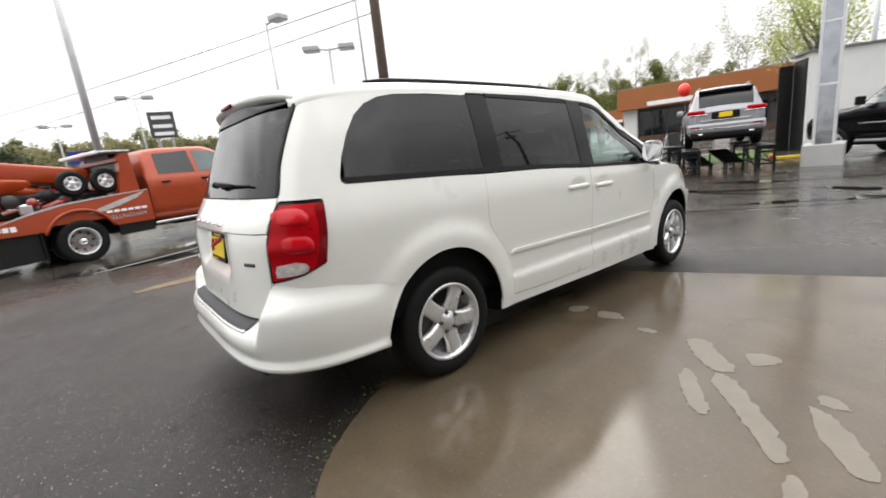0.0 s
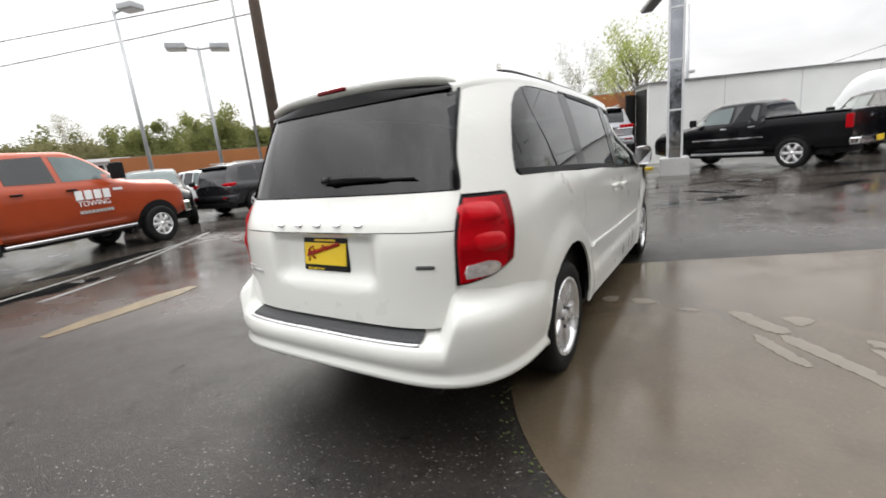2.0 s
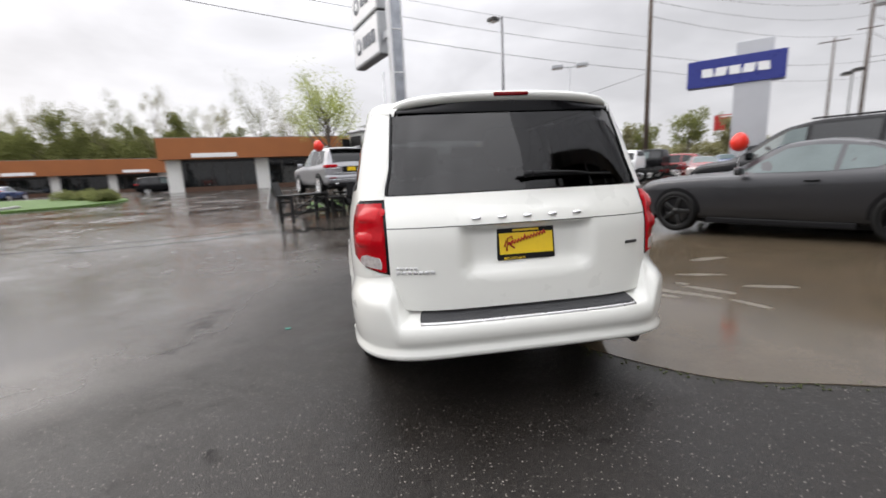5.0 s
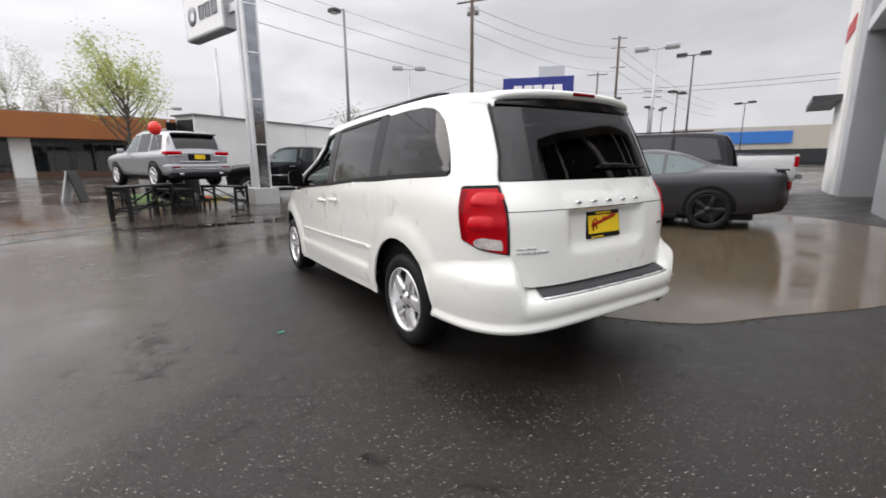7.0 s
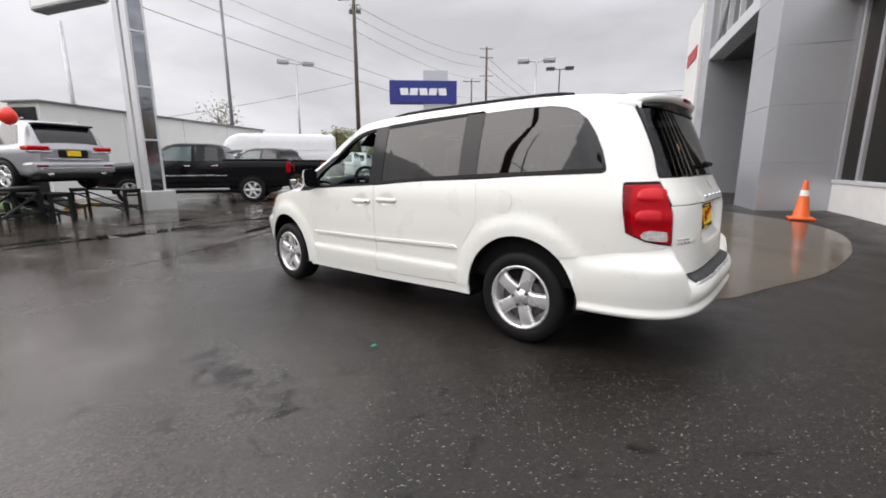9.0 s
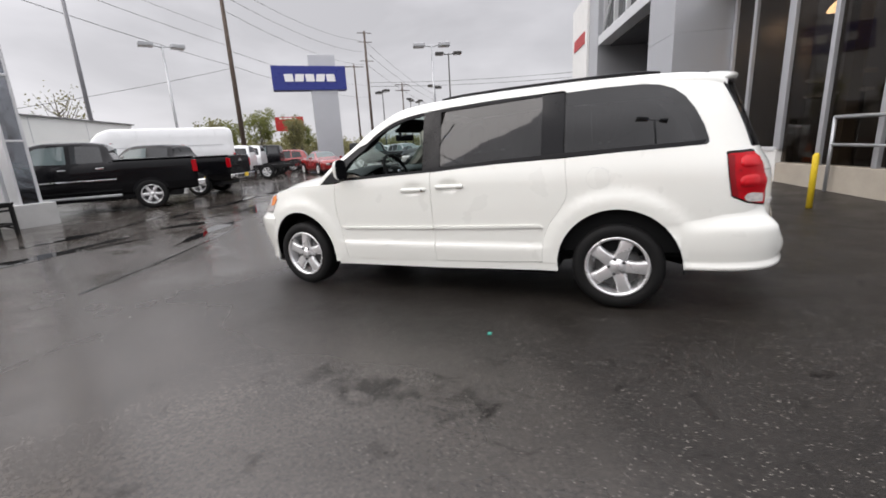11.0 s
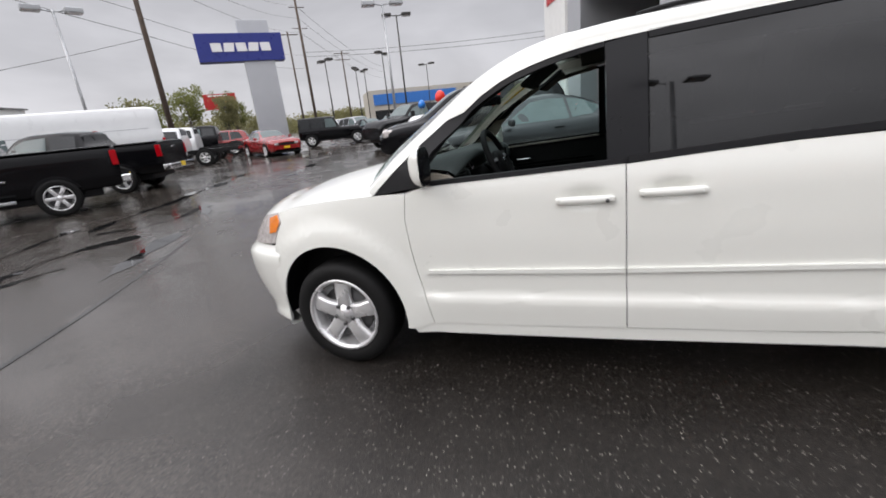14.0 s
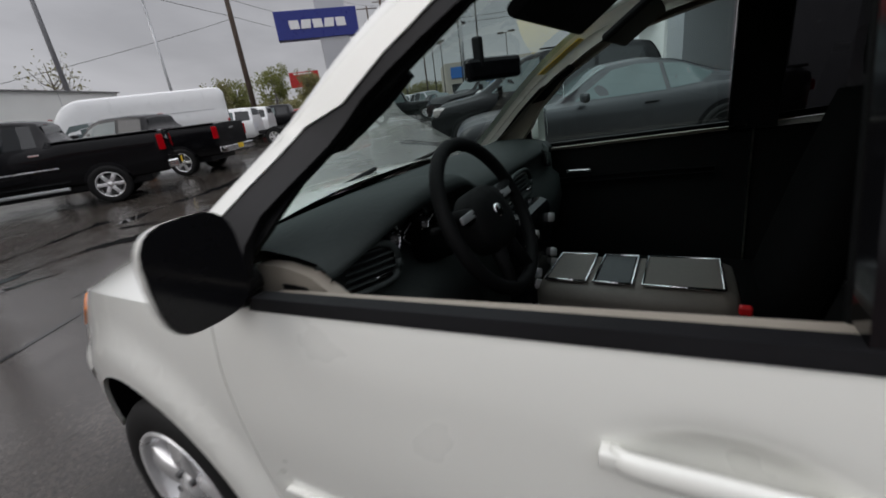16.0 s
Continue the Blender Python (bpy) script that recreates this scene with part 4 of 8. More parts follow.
# plain chrome letter-sized lozenges and model marks
for k in range(5):
    x = -0.265 + 0.1325 * k
    bm = bmesh.new()
    box(bm, x - 0.022, x + 0.022, -0.008, 0.008, 1.047, 1.063, bevel=0.006)
    for v in bm.verts:
        v.co.y += tail(v.co.x, v.co.z, 0).y - 0.004
    part("chrome_emblem", bm, CHROME, gate)
for x0, x1, z0, z1 in [(-0.675 + 0.022 * k, -0.658 + 0.022 * k, 0.814, 0.827) for k in range(5)] + [(-0.675 + 0.028 * k, -0.653 + 0.028 * k, 0.791, 0.807) for k in range(7)] + [(0.55, 0.63, 0.866, 0.882)]:
    bm = bmesh.new()
    box(bm, x0, x1, -0.003, 0.003, z0, z1, bevel=0.002)
    for v in bm.verts:
        v.co.y += tail(v.co.x, v.co.z, 0).y - 0.003
    part("model_badge", bm, ALLOY if x0 < 0 else ALLOY_DARK, gate)
# plate
PLATE = new("licence_plate")
PLATE.parent = VAN
PLATE.matrix_local = pose(-0.0, -0.945, 0.907, -7, 0, 0)
boxed("plate_frame", (-0.155, 0.155, -0.012, 0.006, -0.082, 0.082), BLACK_TRIM, PLATE, bevel=0.006)
boxed("plate_face", (-0.143, 0.143, -0.016, -0.010, -0.052, 0.056), PLATE_YELLOW, PLATE)
bm = bmesh.new()
tube(bm, [(-0.118 + 0.0085 * k, -0.019, -0.012 + 0.0022 * k + (0.016 if k % 2 else 0.0) + (0.012 if k in (1, 13) else 0.0)) for k in range(27)], 0.0055, 6)
part("red_squiggle", bm, PLATE_RED, PLATE)
bm = bmesh.new()
tube(bm, [(-0.108, -0.019, -0.034), (-0.100, -0.019, 0.030), (-0.078, -0.019, 0.038), (-0.070, -0.019, 0.018), (-0.098, -0.019, 0.004), (-0.066, -0.019, -0.022)], 0.0045, 6)
part("red_squiggle", bm, PLATE_RED, PLATE)
lettering("lettering", "BELLINGHAM", 0.019, PLATE_YELLOW, PLATE, pose(-0.066, -0.0135, -0.074, 90, 0, 0), depth=0.001)
boxed("yellow_bar", (-0.07, 0.07, -0.0145, -0.008, 0.064, 0.074), PLATE_YELLOW, PLATE)

# rear bumper
BP, BQ = 6.0, 4.2
BW, BR = 0.938, -1.083


def bumper_pt(phi, grow, z):
    w, l = BW + grow, (YM - BR) + grow
    y = YM - l * math.cos(phi) ** (2 / BP)
    edge = ARCH**2 - (z - ARCH_Z) ** 2
    if edge > 0:
        y = min(y, -math.sqrt(edge) + 0.002)
    w *= 1 - 0.008 * smooth01(-0.78, -0.40, y)
    return Vector((w * math.copysign(abs(math.sin(phi)) ** (2 / BQ), phi), y, z))


def body_pt(phi, grow, z):
    """The body's own surface at the same bearing, for the bumper's flush upper edge."""
    y = YM - (YM - van_rear(z) + grow) * math.cos(phi) ** (2 / PR)
    edge = ARCH**2 - (z - ARCH_Z) ** 2
    if edge > 0:
        y = min(y, -math.sqrt(edge) + 0.002)
    w = (van_w(z) + grow) * abs(math.sin(phi)) ** (2 / QR) + 0.024 * (1 - smooth01(0.50, 0.60, math.hypot(y, z - ARCH_Z)))
    return Vector((math.copysign(w, phi), y, z))


def blend_pt(phi, grow, z, body_grow, u):
    return bumper_pt(phi, grow, z).lerp(body_pt(phi, body_grow, z), u)


end = math.acos(((YM + 0.275) / (YM - BR)) ** (BP / 2))
bm = bmesh.new()
rows = []
for phi in span(-end, end, 90):
    ax = abs(bumper_pt(phi, 0, 0).x)
    f = smooth01(0.675, 0.735, ax)
    top = 0.558 + (0.222 - 0.052 * smooth01(-0.75, -0.36, bumper_pt(phi, 0, 0.9).y)) * f
    lowz = 0.360 + 0.02 * (1 - smooth01(0.3, 0.9, ax))
    rows.append([bumper_pt(phi, -0.06, lowz - 0.01), bumper_pt(phi, -0.010, lowz), bumper_pt(phi, 0.0, lowz + 0.012), bumper_pt(phi, 0.0, lowz + 0.032), bumper_pt(phi, -0.012, lowz + 0.048), bumper_pt(phi, -0.010, lowz + 0.07)]
                + [blend_pt(phi, -0.010 + 0.016 * math.sin(math.pi * t) ** 0.7, lowz + 0.07 + (top - 0.012 - lowz - 0.07) * t, -0.003, f * smooth01(0.62, 1.0, t)) for t in (0.14, 0.28, 0.42, 0.52, 0.60, 0.68, 0.76, 0.84, 0.92, 1.0)]
                + [blend_pt(phi, -0.022, top - 0.003, -0.004, f), blend_pt(phi, -0.034, top, -0.006, f), blend_pt(phi, -0.105, top + 0.04 * (1 - f), -0.03, f)])
loft(bm, rows)
part("rear_bumper", bm, WHITE, VAN)
bm = bmesh.new()
rows = []
for k in range(-20, 21):
    x = 0.575 * k / 20
    yb = bumper_pt(math.asin((abs(x) / BW) ** (BQ / 2)), 0, 0).y
    rows.append([(x, yb + 0.026, 0.545), (x, yb + 0.032, 0.566), (x, yb + 0.05, 0.573), (x * 0.985, yb + 0.085, 0.590), (x * 0.96, yb + 0.11, 0.602)])
loft(bm, rows)
pad_ob = part("step_pad", bm, PAD, VAN, "dark grey textured step pad")
bm = bmesh.new()
tube(bm, [(0.575 * k / 20, bumper_pt(math.asin((0.575 * abs(k) / 20 / BW) ** (BQ / 2)), 0, 0).y + 0.022, 0.552) for k in range(-20, 21)], 0.010, 6)
part("chrome_strip", bm, ALLOY, pad_ob)
bm = bmesh.new()
tube(bm, [(0.60, -0.5, 0.36), (0.60, -0.9, 0.35), (0.61, -0.985, 0.338)], 0.027, 12, cap=False)
part("exhaust_tip", bm, ALLOY_DARK, VAN)

# wheels
def build_wheel(owner, radius, width, rim_r, spokes, m, tyre_mat=RUBBER, rim_mat=ALLOY, first=None, spoke_w=0.058, nuts=0):
    w = new("wheel")
    w.parent = owner
    w.matrix_local = m
    if first:
        for o in first.children:
            shared(o.name.split(".")[0], o, w, o.matrix_local.copy())
        return w
    h = width / 2
    bm = bmesh.new()
    prof = [(rim_r - 0.005, -h + 0.02), (rim_r + 0.02, -h + 0.005), (radius - 0.05, -h), (radius - 0.018, -h + 0.012), (radius - 0.003, -h + 0.035), (radius, -h * 0.4)]
    prof += [(r, -o) for r, o in reversed(prof)]
    lathe(bm, prof, 48)
    part("tyre", bm, tyre_mat, w)
    bm = bmesh.new()
    lathe(bm, [(rim_r + 0.006, h - 0.012), (rim_r + 0.003, h - 0.004), (rim_r - 0.012, h - 0.008), (rim_r - 0.02, h - 0.03), (rim_r - 0.035, -h + 0.04), (0.09, -h + 0.04)], 40)
    part("rim", bm, rim_mat, w)
    bm = bmesh.new()
    for k in range(spokes):
        a = 2 * math.pi * k / spokes
        rows = []
        for t in span(0, 1, 6):
            r = 0.045 + (rim_r - 0.055) * t
            hw = spoke_w * (0.78 + 0.16 * abs(2 * t - 0.9))
            x = h - 0.028 + 0.012 * math.sin(math.pi * t) - 0.004
            rad, tan = Vector((0, math.cos(a), math.sin(a))), Vector((0, -math.sin(a), math.cos(a)))
            rows.append([rad * r + tan * hw + Vector((x - 0.035, 0, 0)), rad * r + tan * hw * 0.92 + Vector((x - 0.004, 0, 0)), rad * r + tan * hw * 0.62 + Vector((x + 0.004, 0, 0)), rad * r + Vector((x + 0.001, 0, 0)),
                         rad * r - tan * hw * 0.62 + Vector((x + 0.004, 0, 0)), rad * r - tan * hw * 0.92 + Vector((x - 0.004, 0, 0)), rad * r - tan * hw + Vector((x - 0.035, 0, 0))])
        loft(bm, rows)
    lathe(bm, [(0.0, h - 0.012), (0.036, h - 0.013), (0.042, h - 0.02), (0.075, h - 0.032), (0.08, h - 0.06)], 24)
    part("spokes", bm, rim_mat, w)
    for k in range(nuts):
        a = 2 * math.pi * (k + 0.5) / 5
        c = Vector((h - 0.018, 0.060 * math.cos(a), 0.060 * math.sin(a)))
        bm = bmesh.new()
        tube(bm, [c - Vector((0.02, 0, 0)), c + Vector((0.004, 0, 0))], 0.012, 8)
        part("wheel_nut", bm, ALLOY_DARK, w)
    bm = bmesh.new()
    lathe(bm, [(0.0, h - 0.07), (rim_r - 0.06, h - 0.07), (rim_r - 0.06, h - 0.09), (0.0, h - 0.09)], 28)
    part("brake_disc", bm, ALLOY_DARK, w)
    return w


first = None
for y in (0.0, WHEELBASE):
    for s in (1, -1):
        m = pose(s * 0.79, y, 0.355, 0, 0, 0 if s > 0 else 180) @ pose(0, 0, 0, -6 if s > 0 else (-2 if y < 1 else 14))
        w = build_wheel(VAN, 0.332, 0.225, 0.226, 5, m, first=first, nuts=5)
        first = first or w
        bm = bmesh.new()
        rows = []
        for a in span(-6, 186, 28):
            c, sn = math.cos(radians(a)), math.sin(radians(a))
            rows.append([(s * min(x, van_x(y + (ARCH + d) * c, ARCH_Z + (ARCH + d) * sn) - 0.012), y + (ARCH + d) * c, ARCH_Z + (ARCH + d) * sn) for x, d in ((0.885, 0.003), (0.87, 0.012), (0.6, 0.012), (0.52, -0.12))])
        loft(bm, rows)
        part("wheel_arch_liner", bm, BLACK_TRIM, VAN)
# underbody
boxed("underbody", (-0.86, 0.86, 0.46, 2.60, 0.26, 0.44), BLACK_TRIM, VAN, bevel=0.03)
boxed("underbody_rear", (-0.5, 0.5, -0.82, 0.5, 0.31, 0.44), BLACK_TRIM, VAN, bevel=0.03)
boxed("underbody_front", (-0.6, 0.6, 2.55, 3.8, 0.28, 0.72), BLACK_TRIM, VAN, bevel=0.03)

# ---- cabin
for s in (1, -1):
    trim = lambda y, z, o, s=s: Vector((s * (van_x(y, z) - 0.075 + o), y, z))
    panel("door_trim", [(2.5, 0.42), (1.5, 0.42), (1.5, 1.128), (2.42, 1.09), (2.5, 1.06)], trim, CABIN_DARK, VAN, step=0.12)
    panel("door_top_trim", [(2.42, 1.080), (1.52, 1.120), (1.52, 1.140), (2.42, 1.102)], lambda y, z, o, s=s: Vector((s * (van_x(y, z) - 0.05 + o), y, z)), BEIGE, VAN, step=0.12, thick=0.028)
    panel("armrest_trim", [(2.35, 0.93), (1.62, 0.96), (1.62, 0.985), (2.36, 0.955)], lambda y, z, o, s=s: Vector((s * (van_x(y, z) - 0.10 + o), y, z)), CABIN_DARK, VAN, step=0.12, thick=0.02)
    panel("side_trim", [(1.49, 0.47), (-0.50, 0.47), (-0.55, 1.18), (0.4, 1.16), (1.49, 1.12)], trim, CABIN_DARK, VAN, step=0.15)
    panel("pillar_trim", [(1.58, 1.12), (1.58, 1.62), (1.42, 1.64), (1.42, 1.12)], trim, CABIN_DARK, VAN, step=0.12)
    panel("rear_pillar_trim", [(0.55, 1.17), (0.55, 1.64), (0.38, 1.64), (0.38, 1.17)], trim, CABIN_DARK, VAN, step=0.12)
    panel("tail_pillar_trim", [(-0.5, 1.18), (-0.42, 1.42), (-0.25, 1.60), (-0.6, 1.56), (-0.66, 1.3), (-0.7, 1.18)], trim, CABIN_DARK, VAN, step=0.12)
    # the left trim takes a dark colour for shade; the right stays beige
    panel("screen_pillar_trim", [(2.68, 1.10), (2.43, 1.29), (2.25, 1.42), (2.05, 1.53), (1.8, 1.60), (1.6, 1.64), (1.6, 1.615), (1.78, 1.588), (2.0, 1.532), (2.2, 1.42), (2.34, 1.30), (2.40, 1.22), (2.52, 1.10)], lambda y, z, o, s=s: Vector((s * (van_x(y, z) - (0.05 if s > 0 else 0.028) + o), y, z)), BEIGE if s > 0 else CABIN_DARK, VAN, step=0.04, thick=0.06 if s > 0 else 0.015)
    panel("grab_handle", [(2.36, 1.335), (2.30, 1.345), (2.20, 1.415), (2.15, 1.455), (2.17, 1.475), (2.24, 1.435), (2.33, 1.372)], lambda y, z, o, s=s: Vector((s * (van_x(y, z) - 0.075 + o), y, z)), CABIN_DARK, VAN, step=0.08, thick=0.02)
boxed("door_release", (0.775, 0.80, 2.12, 2.24, 0.985, 1.005), CHROME, VAN, bevel=0.006)
boxed("cabin_floor", (-0.78, 0.78, -0.55, 2.6, 0.42, 0.45), CABIN_DARK, VAN)
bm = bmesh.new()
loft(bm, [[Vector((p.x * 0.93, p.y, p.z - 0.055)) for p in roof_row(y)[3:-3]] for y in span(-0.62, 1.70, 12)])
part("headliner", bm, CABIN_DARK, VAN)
# dashboard: a swept section whose shoulder swells into a hood over the dials
bm = bmesh.new()
rows = []
for k in range(49):
    x = -0.80 + 1.6 * k / 48
    hood = math.exp(-((x + 0.43) / 0.27) ** 4)
    mid = math.exp(-(x / 0.17) ** 4)
    rows.append([(x, 2.90 - 0.28 * x * x, 1.105), (x, 2.76 - 0.14 * x * x, 1.150), (x, 2.60, 1.172 + 0.012 * hood), (x, 2.47, 1.172 + 0.034 * hood), (x, 2.38 - 0.02 * hood, 1.160 + 0.060 * hood), (x, 2.335 - 0.04 * hood, 1.148 + 0.070 * hood),
                 (x, 2.312 - 0.05 * hood, 1.130 + 0.068 * hood), (x, 2.305 - 0.04 * hood, 1.118 + 0.060 * hood), (x, 2.315 + 0.06 * hood, 1.105 + 0.040 * hood), (x, 2.318 + 0.075 * hood - 0.04 * mid, 1.05), (x, 2.31 + 0.06 * hood - 0.07 * mid, 1.01), (x, 2.28 - 0.02 * hood - 0.09 * mid, 0.985), (x, 2.27 - 0.10 * mid, 0.88), (x, 2.31 - 0.13 * mid, 0.70), (x, 2.44 - 0.2 * mid, 0.52)])
loft(bm, rows)
dash = part("dashboard", bm, DASH, VAN, "slate-grey dashboard with hooded dials")
for xc, zc, r in ((-0.545, 1.105, 0.050), (-0.415, 1.11, 0.060), (-0.295, 1.10, 0.046)):
    at = pose(xc, 2.375, zc, 78, 0, -14)
    bm = bmesh.new()
    lathe(bm, [(0.0, 0.0), (r * 0.9, 0.0), (r * 0.95, 0.008), (r, 0.008), (r, -0.012)], 28, axis="z")
    dial = part("dial", bm, GLOSS_BLACK, dash)
    dial.matrix_local = at
    bm = bmesh.new()
    tube(bm, [(r * 0.96 * math.cos(a), r * 0.96 * math.sin(a), 0.010) for a in span(0, 2 * math.pi, 28)], 0.0042, 6)
    part("dial_ring", bm, CHROME, dial)
    bm = bmesh.new()
    for q in range(11):
        a = radians(-40 + 26 * q)
        box(bm, -0.0012, 0.0012, r * 0.70, r * 0.84, 0.001, 0.003, m=pose(0, 0, 0, 0, 0, math.degrees(a) - 90))
    tube(bm, [(0, 0, 0.004), (-r * 0.5, -r * 0.32, 0.004)], 0.0018, 5)
    part("dial_marks", bm, SIGN_WHITE, dial)
# outer and centre air vents: an oval bezel with slats behind it
for xc, yc, zc, turn in ((-0.705, 2.325, 1.095, -24), (0.705, 2.325, 1.095, 24), (-0.105, 2.245, 1.085, 0), (0.105, 2.245, 1.085, 0)):
    at = pose(xc, yc, zc, -8, 0, turn)
    bm = bmesh.new()
    tube(bm, [(0.096 * math.copysign(abs(math.cos(a)) ** 0.6, math.cos(a)), -0.012, 0.046 * math.copysign(abs(math.sin(a)) ** 0.6, math.sin(a))) for a in span(0, 2 * math.pi, 28)], 0.008, 7)
    vent = part("air_vent", bm, DASH, dash)
    vent.matrix_local = at
    # dark box puts the vent's inner shade behind the slats
    boxed("vent_shadow", (-0.088, 0.088, 0.0, 0.02, -0.040, 0.040), CABIN_DARK, vent, bevel=0.012)
    for q in range(5):
        boxed("vent_slat", (-0.084, 0.084, -0.012, 0.004, -0.030 + 0.015 * q, -0.026 + 0.015 * q), DASH, vent)
    boxed("vent_tab", (0.03, 0.07, -0.020, -0.008, -0.032, -0.022), CHROME, vent, bevel=0.003)
stack = boxed("radio_panel", (-0.14, 0.14, 2.14, 2.34, 0.72, 1.04), GLOSS_BLACK, dash, bevel=0.03)
for q, z in enumerate((0.80, 0.84, 0.97)):
    for xk in (-0.095, 0.095):
        bm = bmesh.new()
        lathe(bm, [(0.0, -0.014), (0.015, -0.014), (0.017, 0.0), (0.020, 0.004)], 14, axis="z")
        knob = part("control_knob", bm, ALLOY, stack)
        knob.matrix_local = pose(xk, 2.138, z, -90, 0, 0)
# rounded pale end cap with a dark slotted grille
cap = panel("dash_end_trim", [(2.49, 0.98), (2.23, 0.98), (2.24, 1.035), (2.28, 1.09), (2.34, 1.13), (2.41, 1.147), (2.49, 1.15)], lambda y, z, o: Vector((-0.818 - o, y, z)), BEIGE, dash, step=0.05, thick=0.03)
panel("cap_slot", [(2.42, 1.065), (2.31, 1.065), (2.325, 1.09), (2.36, 1.108), (2.42, 1.112)], lambda y, z, o: Vector((-0.818 - o, y, z)), CABIN_DARK, cap, off=0.003, step=0.05, thick=0.003)
# steering wheel
sw = new("steering_wheel")
sw.parent = VAN
sw.matrix_local = pose(-0.40, 2.145, 1.130, 66, 0, 0)
bm = bmesh.new()
tube(bm, [(0.190 * math.cos(a), 0.190 * math.sin(a), 0) for a in span(0, 2 * math.pi, 48)], 0.0172, 12, cap=False)
part("steering_rim", bm, CABIN_DARK, sw)
bm = bmesh.new()
rows = [[(rr * math.copysign(abs(math.cos(a)) ** 0.8, math.cos(a)) * 1.15, rr * math.copysign(abs(math.sin(a)) ** 0.8, math.sin(a)) - 0.01, zz) for a in span(0, 2 * math.pi * 27 / 28, 27)] for rr, zz in ((0.082, -0.04), (0.084, 0.0), (0.074, 0.018), (0.045, 0.026), (0.002, 0.028))]
loft(bm, rows, closed=True)
for a in (14, 166, 250, 290):
    c, s_ = math.cos(radians(a)), math.sin(radians(a))
    tube(bm, [(0.05 * c, 0.05 * s_, -0.008), (0.12 * c, 0.12 * s_, -0.006), (0.188 * c, 0.188 * s_, 0)], [0.026, 0.019, 0.013], 8)
part("steering_hub", bm, CABIN_DARK, sw)
for x0, x1 in ((0.085, 0.15), (-0.15, -0.085)):
    boxed("spoke_accent", (x0, x1, 0.014, 0.034, 0.006, 0.014), GALV, sw, bevel=0.004)
bm = bmesh.new()
lathe(bm, [(0.0, 0.032), (0.016, 0.031), (0.018, 0.026)], 16, axis="z")
part("hub_emblem", bm, CHROME, sw)
bm = bmesh.new()
tube(bm, [(-0.40, 2.14, 1.12), (-0.40, 2.36, 1.03)], 0.048, 12)
column = part("steering_column", bm, CABIN_DARK, VAN)
for x0, x1, z1 in ((-0.44, -0.60, 1.15), (-0.36, -0.21, 1.14)):
    bm = bmesh.new()
    tube(bm, [(x0, 2.20, 1.10), (x1, 2.19, z1)], [0.011, 0.008], 8)
    part("column_stalk", bm, CABIN_DARK, column)
bm = bmesh.new()
tube(bm, [(-0.20, 2.17, 0.93), (-0.19, 2.10, 1.00)], [0.010, 0.012], 8)
part("gear_lever", bm, CHROME, dash)
# centre console
con = new("centre_console")
con.parent = VAN
boxed("console_body", (-0.15, 0.15, 1.58, 2.14, 0.45, 0.826), CONSOLE, con, bevel=0.05, smooth=True)
for y0, y1, mt in ((1.63, 1.82, CONSOLE), (1.855, 1.955, GLOSS_BLACK), (1.985, 2.10, CONSOLE)):
    boxed("console_lid", (-0.115, 0.105, y0, y1, 0.822, 0.832), mt, con, bevel=0.004)
    bm = bmesh.new()
    tube(bm, [(-0.115, y0 - 0.004, 0.831), (0.108, y0 - 0.004, 0.831), (0.108, y1 + 0.004, 0.831), (-0.115, y1 + 0.004, 0.831), (-0.115, y0 - 0.004, 0.831)], 0.0045, 6)
    part("chrome_trim", bm, CHROME, con)
boxed("belt_buckle", (-0.19, -0.170, 1.57, 1.60, 0.80, 0.825), PLATE_RED, con, bevel=0.006)


def car_seat(x, y, z, wide=0.52):
    st = new("seat")
    st.parent = VAN
    st.matrix_local = pose(x, y, z)
    h = wide / 2
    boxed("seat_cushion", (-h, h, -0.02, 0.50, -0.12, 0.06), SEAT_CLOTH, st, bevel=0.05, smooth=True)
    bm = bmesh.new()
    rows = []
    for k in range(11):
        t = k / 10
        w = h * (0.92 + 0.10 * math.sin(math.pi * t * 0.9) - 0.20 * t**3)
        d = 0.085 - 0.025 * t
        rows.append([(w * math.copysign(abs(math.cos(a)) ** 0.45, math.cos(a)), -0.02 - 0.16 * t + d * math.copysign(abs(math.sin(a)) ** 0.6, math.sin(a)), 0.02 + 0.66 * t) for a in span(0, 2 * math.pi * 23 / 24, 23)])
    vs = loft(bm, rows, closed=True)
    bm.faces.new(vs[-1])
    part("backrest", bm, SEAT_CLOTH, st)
    bm = bmesh.new()
    rows = [[(0.135 * q * math.copysign(abs(math.cos(a)) ** 0.6, math.cos(a)), -0.21 + 0.055 * q * math.copysign(abs(math.sin(a)) ** 0.7, math.sin(a)), zz) for a in span(0, 2 * math.pi * 19 / 20, 19)] for q, zz in ((0.5, 0.70), (0.9, 0.72), (1.0, 0.78), (0.98, 0.86), (0.85, 0.905), (0.4, 0.92))]
    vs = loft(bm, rows, closed=True)
    bm.faces.new(vs[0])
    bm.faces.new(vs[-1])
    part("headrest", bm, SEAT_CLOTH, st)
    for dx in (-0.05, 0.05):
        bm = bmesh.new()
        tube(bm, [(dx, -0.17, 0.62), (dx, -0.20, 0.74)], 0.007, 6)
        part("headrest_post", bm, GALV, st)


